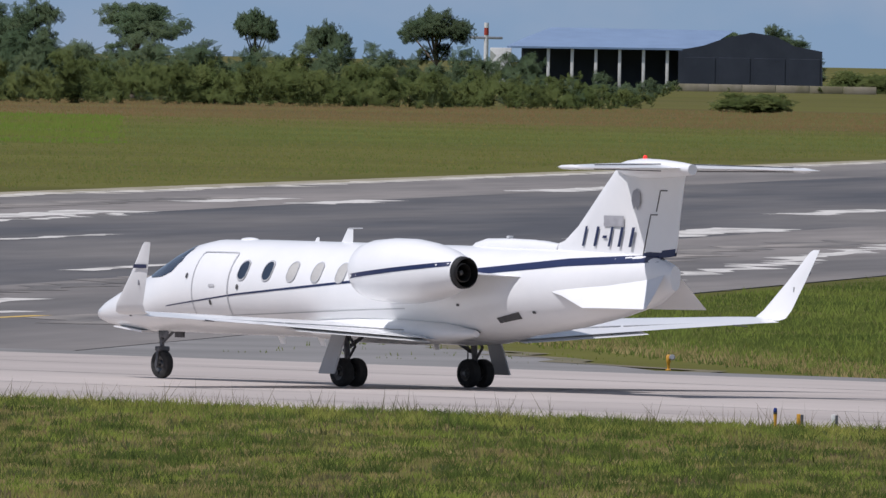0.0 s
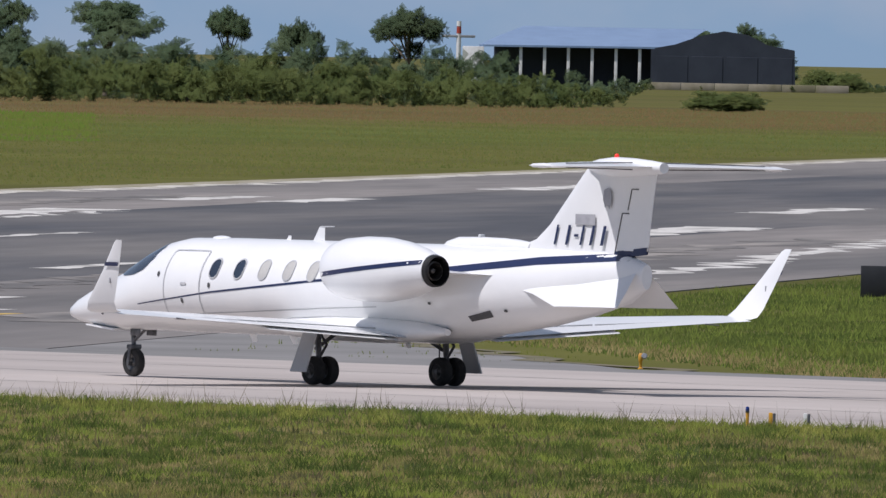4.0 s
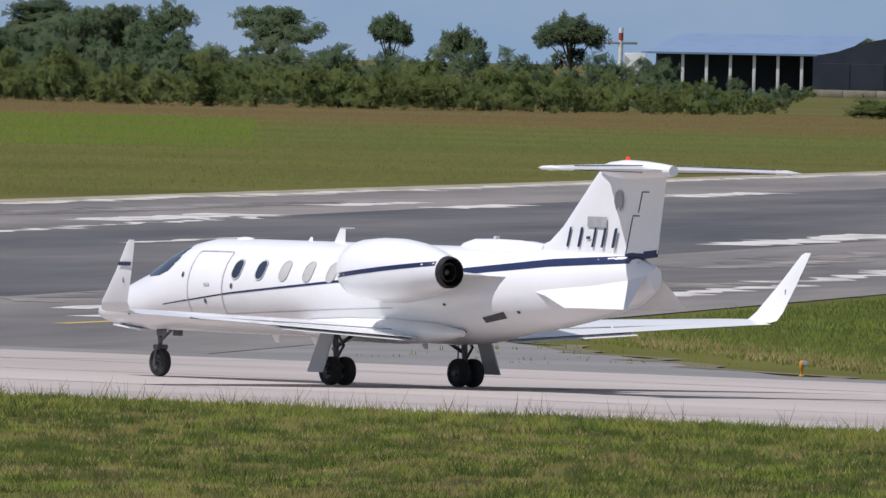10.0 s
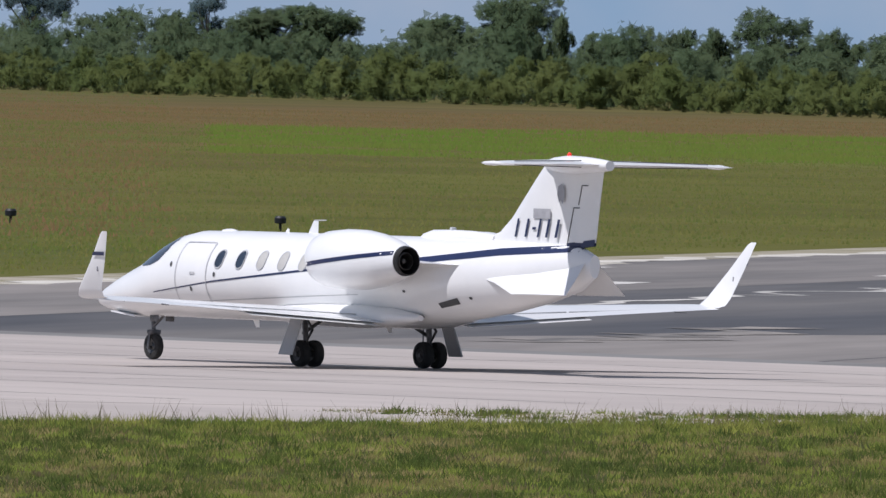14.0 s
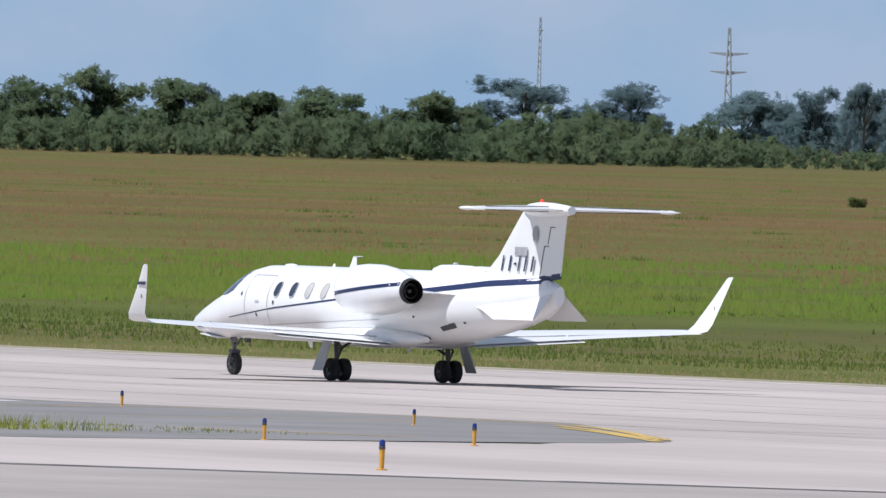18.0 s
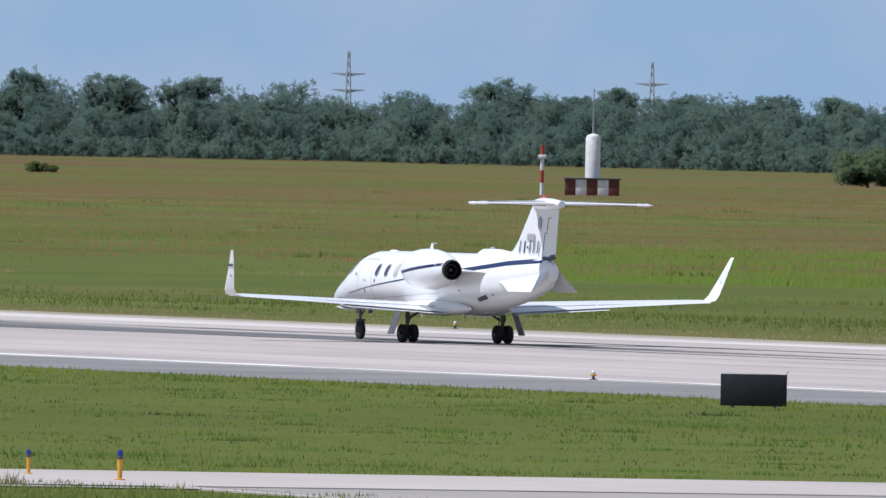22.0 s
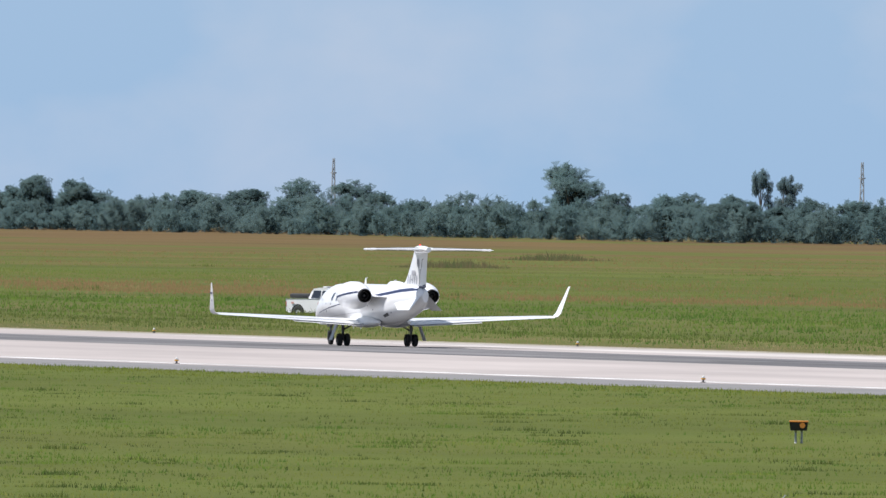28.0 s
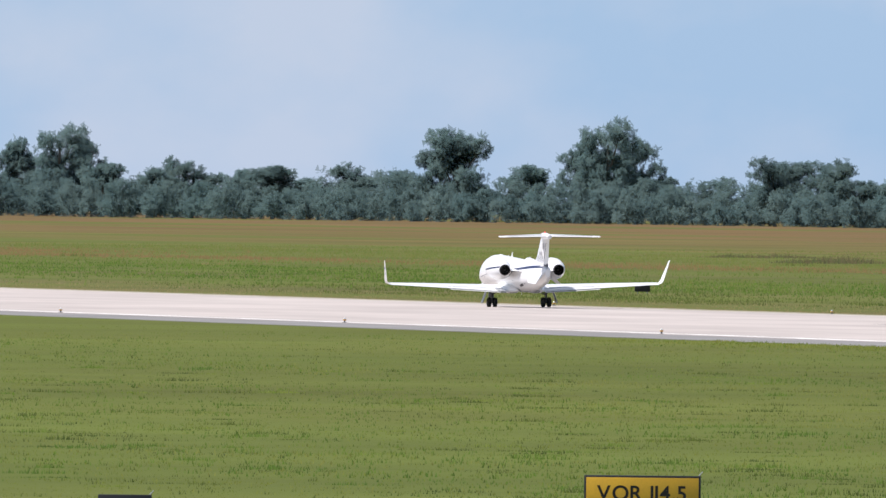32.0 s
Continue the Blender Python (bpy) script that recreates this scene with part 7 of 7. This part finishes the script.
prof = [(-8.0, 0), (-8.0, 4.1), (-5.5, 4.6), (-3.0, 5.5), (-.5, 6.05), (2.0, 5.7), (4.0, 4.7), (6.8, 4.2), (6.9, 0)]
bm = bmesh.new()
loft(bm, [[Vector((x, -3, z)) for x, z in prof], [Vector((x, 14, z)) for x, z in prof]])
part("shell", bm, M_DARKWALL, hall, "", False)
for k in range(4):
    bm = bmesh.new()
    box(bm, -7.4 + 3.6 * k, -4.2 + 3.6 * k, -3.06, -3.0, 0, 3.4, .02)
    part("door_leaf", bm, M_DARKWALL, hall, "", False)
wall = thing("low_wall", "low pale boundary wall in front of the hangar", "wall", at=facing(40.05, 2590))
for k in range(6):
    bm = bmesh.new()
    box(bm, -9.5 + 3.4 * k, -6.15 + 3.4 * k, -.15, .15, 0, .75, .02)
    part("panel", bm, M_DIRT, wall)

# farm sheds among the trees
def shed(bearing, dist, w, h, wallm, roofm, label, rise=.8, arch=False):
    t = thing("shed", label, "shed", at=facing(bearing, dist, 0, -38))
    bm = bmesh.new()
    box(bm, -w / 2, w / 2, 0, 6, 0, h, .03)
    part("shell", bm, wallm, t, "", False)
    bm = bmesh.new()
    if arch:
        pr = [(w / 2 * math.cos(a) * 1.03, h + rise * math.sin(a)) for a in (math.pi * i / 10 for i in range(11))]
    else:
        pr = [(w / 2 + .2, h), (w / 2 - .3, h + rise), (-w / 2 + .3, h + rise), (-w / 2 - .2, h)]
    loft(bm, [[Vector((x, -.2, z + .004)) for x, z in pr], [Vector((x, 6.2, z + .004)) for x, z in pr]])
    part("roof", bm, roofm, t, "", False)
    bm = bmesh.new()
    box(bm, -w * .2, w * .2, -.08, -.01, 0, h * .7, .01)
    part("door", bm, wallm, t)


shed(17.677, 2960, 4.2, 3.6, M_WHITEP, M_WHITEP, "white arched silo shed among trees", .9, True)
shed(17.775, 2995, 4.8, 2.4, M_SHEDGREY, M_WHITEP, "grey shed with a white roof among trees", 1.1)
shed(17.62, 3000, 2.6, 1.6, M_RENDER, M_RENDER, "small mauve shed among trees", .3)
shed(17.402, 3000, 1.8, 1.3, M_WHITEP, M_WHITEP, "small white shed at the field's edge", .3)
shed(17.275, 3000, 1.8, 1.1, M_RENDER, M_WHITEP, "small pale shed at the field's edge", .3)
shed(17.978, 3020, 3.2, 2.4, M_SHEDGREY, M_TILE, "grey house with a terracotta roof among trees", 1.4)


# ---- parked pickup ----
M_CAR = mat("white_car_paint", (0.80, 0.80, 0.79), 0.3, 0, (0.74, 0.74, 0.73), 1.5, coat=0.4, fine=0.02)
M_CARGLASS = mat("dark_car_glass", (0.025, 0.03, 0.04), 0.08, 0, (0.04, 0.05, 0.06), 2)
M_DECAL = mat("faded_red_decal", (0.55, 0.25, 0.22), 0.5, 0, (0.62, 0.40, 0.37), 6)
M_PLASTIC = mat("black_plastic", (0.03, 0.03, 0.032), 0.6, 0, (0.045, 0.045, 0.045), 5)


def pickup(m):
    """x to its right, y forward."""
    t = thing("pickup_truck", "white double-cab pickup with faded decals parked on the grass", "pickup truck", at=m)
    bm = bmesh.new()

    def prof(w, pts):
        return [Vector((w, y, z)) for y, z in pts]
    low = [(-2.55, .44), (-2.62, .56), (-2.62, 1.16), (-.75, 1.18), (.95, 1.18), (1.25, 1.16), (2.10, 1.06), (2.48, .94), (2.64, .76), (2.66, .50), (2.5, .36), (-2.4, .36)]
    loft(bm, [prof(-.88, low), prof(-.91, [(y, z) for y, z in low]), prof(.91, low), prof(.88, low)])
    body = part("body", bm, M_CAR, t)
    bm = bmesh.new()
    cab = [(-.95, 1.17), (-.86, 1.58), (-.68, 1.74), (-.3, 1.80), (.25, 1.80), (.58, 1.72), (.82, 1.58), (1.48, 1.14)]
    loft(bm, [[Vector((q * (.72 if z > 1.3 else .88), y, z)) for y, z in cab] for q in (-1, 1)])
    cabin = part("cabin", bm, M_CAR, t, "", False)
    for s in (-1, 1):
        for y0, y1, y2, y3 in ((-.76, -.10, -.12, -.66), (.0, 1.08, .58, -.02)):
            bm = bmesh.new()
            vs = [bm.verts.new((s * x, y, z)) for x, y, z in ((.884, y0, 1.22), (.884, y1, 1.22), (.738, y2, 1.64), (.738, y3, 1.64))]
            bm.faces.new(vs)
            part("side_window", bm, M_CARGLASS, cabin, "", False)
        bm = bmesh.new()
        box(bm, s * 1.0 - .08, s * 1.0 + .08, .92, 1.02, 1.12, 1.28, .03)
        part("mirror", bm, M_PLASTIC, cabin)
        bm = bmesh.new()
        box(bm, s * .70 - .2, s * .70 + .2, 2.50, 2.67, .80, .92, .03)
        part("headlight", bm, M_LAMPGL, body)
        bm = bmesh.new()
        box(bm, s * .84 - .06, s * .84 + .06, -2.64, -2.58, .70, 1.0, .02)
        part("tail_light", bm, M_REDLAMP, body)
        for y0, y1, z0, z1 in ((-.22, .04, .80, .96), (-2.2, -2.0, .88, .98)):
            bm = bmesh.new()
            box(bm, s * .925 - .004, s * .925 + .004, y0, y1, z0, z1)
            part("decal", bm, M_DECAL, body, "faded pink decal")
        for y in (-1.72, 1.62):
            w = wheel(t, (s * .80, y, .37), .37, .24)
            bm = bmesh.new()
            lathe(bm, [(.38, -.02), (.46, -.02), (.46, .02), (.38, .02)], pose(s * .905, y, .40, 0, 90), 24)
            part("wheel_arch", bm, M_PLASTIC, t)
        bm = bmesh.new()
        box(bm, s * .90 - .05, s * .90 + .05, -1.1, 1.1, .30, .38, .02)
        part("sill", bm, M_PLASTIC, body)
    bm = bmesh.new()
    vs = [bm.verts.new(p) for p in ((-.78, 1.42, 1.20), (.78, 1.42, 1.20), (.64, .80, 1.62), (-.64, .80, 1.62))]
    bm.faces.new(vs)
    part("windscreen", bm, M_CARGLASS, cabin, "", False)
    bm = bmesh.new()
    box(bm, -.52, .52, 2.60, 2.69, .62, .90, .03)
    part("grille", bm, M_PLASTIC, body, "black grille")
    bm = bmesh.new()
    box(bm, -.90, .90, 2.50, 2.72, .40, .58, .04)
    part("bumper", bm, M_PLASTIC, body)
    bm = bmesh.new()
    box(bm, -.80, .80, -2.45, -1.0, 1.19, 1.46, .10)
    part("tonneau", bm, M_PLASTIC, t, "black load-bed cover")
    bm = bmesh.new()
    box(bm, -.5, .5, -.2, .1, 1.805, 1.88, .03)
    part("light_bar", bm, M_LAMPGL, cabin)


pickup(pose(302, 1068, -.04, 0, 0, -(90 + 56)) @ Matrix.Scale(.76, 4))

e = np.random.default_rng(180)
p = np.stack([302 + e.normal(0, 3.4, 500), 1064.5 + e.normal(0, 1.2, 500)], 1)
tufts("long_grass", p, e.uniform(.2, .48, 500), .03, M_VERGE, "long grass round the parked pickup's wheels", 4, 181, .25, .5)

# ---- the aircraft on its way ----
ROLL = [(0, 304.68), (3.5, 304.68), (5.5, 304.68), (6, 304.69), (6.5, 304.72), (7, 304.79), (7.5, 304.90), (8, 305.12), (8.5, 305.49), (9, 306.06), (9.5, 306.91), (10, 308.15), (10.5, 309.89), (11, 312.22), (11.5, 315.25), (12, 319.11), (12.5, 323.82), (13, 329.39),
        (13.5, 335.84), (14, 343.17), (14.5, 351.36), (16.5, 392.59), (17, 405.03), (17.5, 418.29), (18, 432.38), (18.5, 447.31), (19, 463.08), (19.5, 479.72), (20, 497.19), (20.5, 515.45), (21, 534.41), (21.5, 553.92), (22, 573.88), (22.5, 594.35), (23, 615.52)]
ROLL += [(23.5, 637.61), (24, 660.71), (24.5, 684.86), (26.5, 789.36), (27, 817.14), (27.5, 845.60), (28, 874.78), (28.5, 904.74), (29, 935.51), (29.5, 967.07), (30, 999.31), (30.5, 1032.09), (31, 1065.24), (31.5, 1098.66), (32, 1132.34)]


# seconds, heading and lean (degrees): small steering swings on the way
SWAY = ((0, -.5, 0), (5, -.55, .05), (8, -.67, .08), (9.5, -1.2, .1), (11, -1.93, .18), (13, -.9, 0), (14, -.56, .08), (17, -.1, 0), (19, .55, -.1), (20, -.1, 0), (21, -.5, -.35), (22, -1.34, -.15), (23, 0, 0), (24, 1.5, .1),
        (26.5, -.42, -.07), (28.5, -.43, -.1), (29, 0, -.1), (30, -.92, -.6), (31, -.95, -.53), (32, -.6, -.6))


def motions():
    # the nose comes up in the last second
    st, yaw, lean = zip(*SWAY)
    walk(jet, [(t, pose(RUNWAY_X, y + float(np.interp(t, (0, 14, 20, 21, 24, 26.5, 29, 30, 31, 32), (.1, .16, .08, 0, 0, .08, .11, -.12, 0, .24))), 0.036, float(np.interp(t, (30.5, 31, 31.5, 32), (0, 0.1, 1.0, 2.1))),
                        float(np.interp(t, st, lean)), float(np.interp(t, st, yaw)))) for t, y in ROLL])


motions()
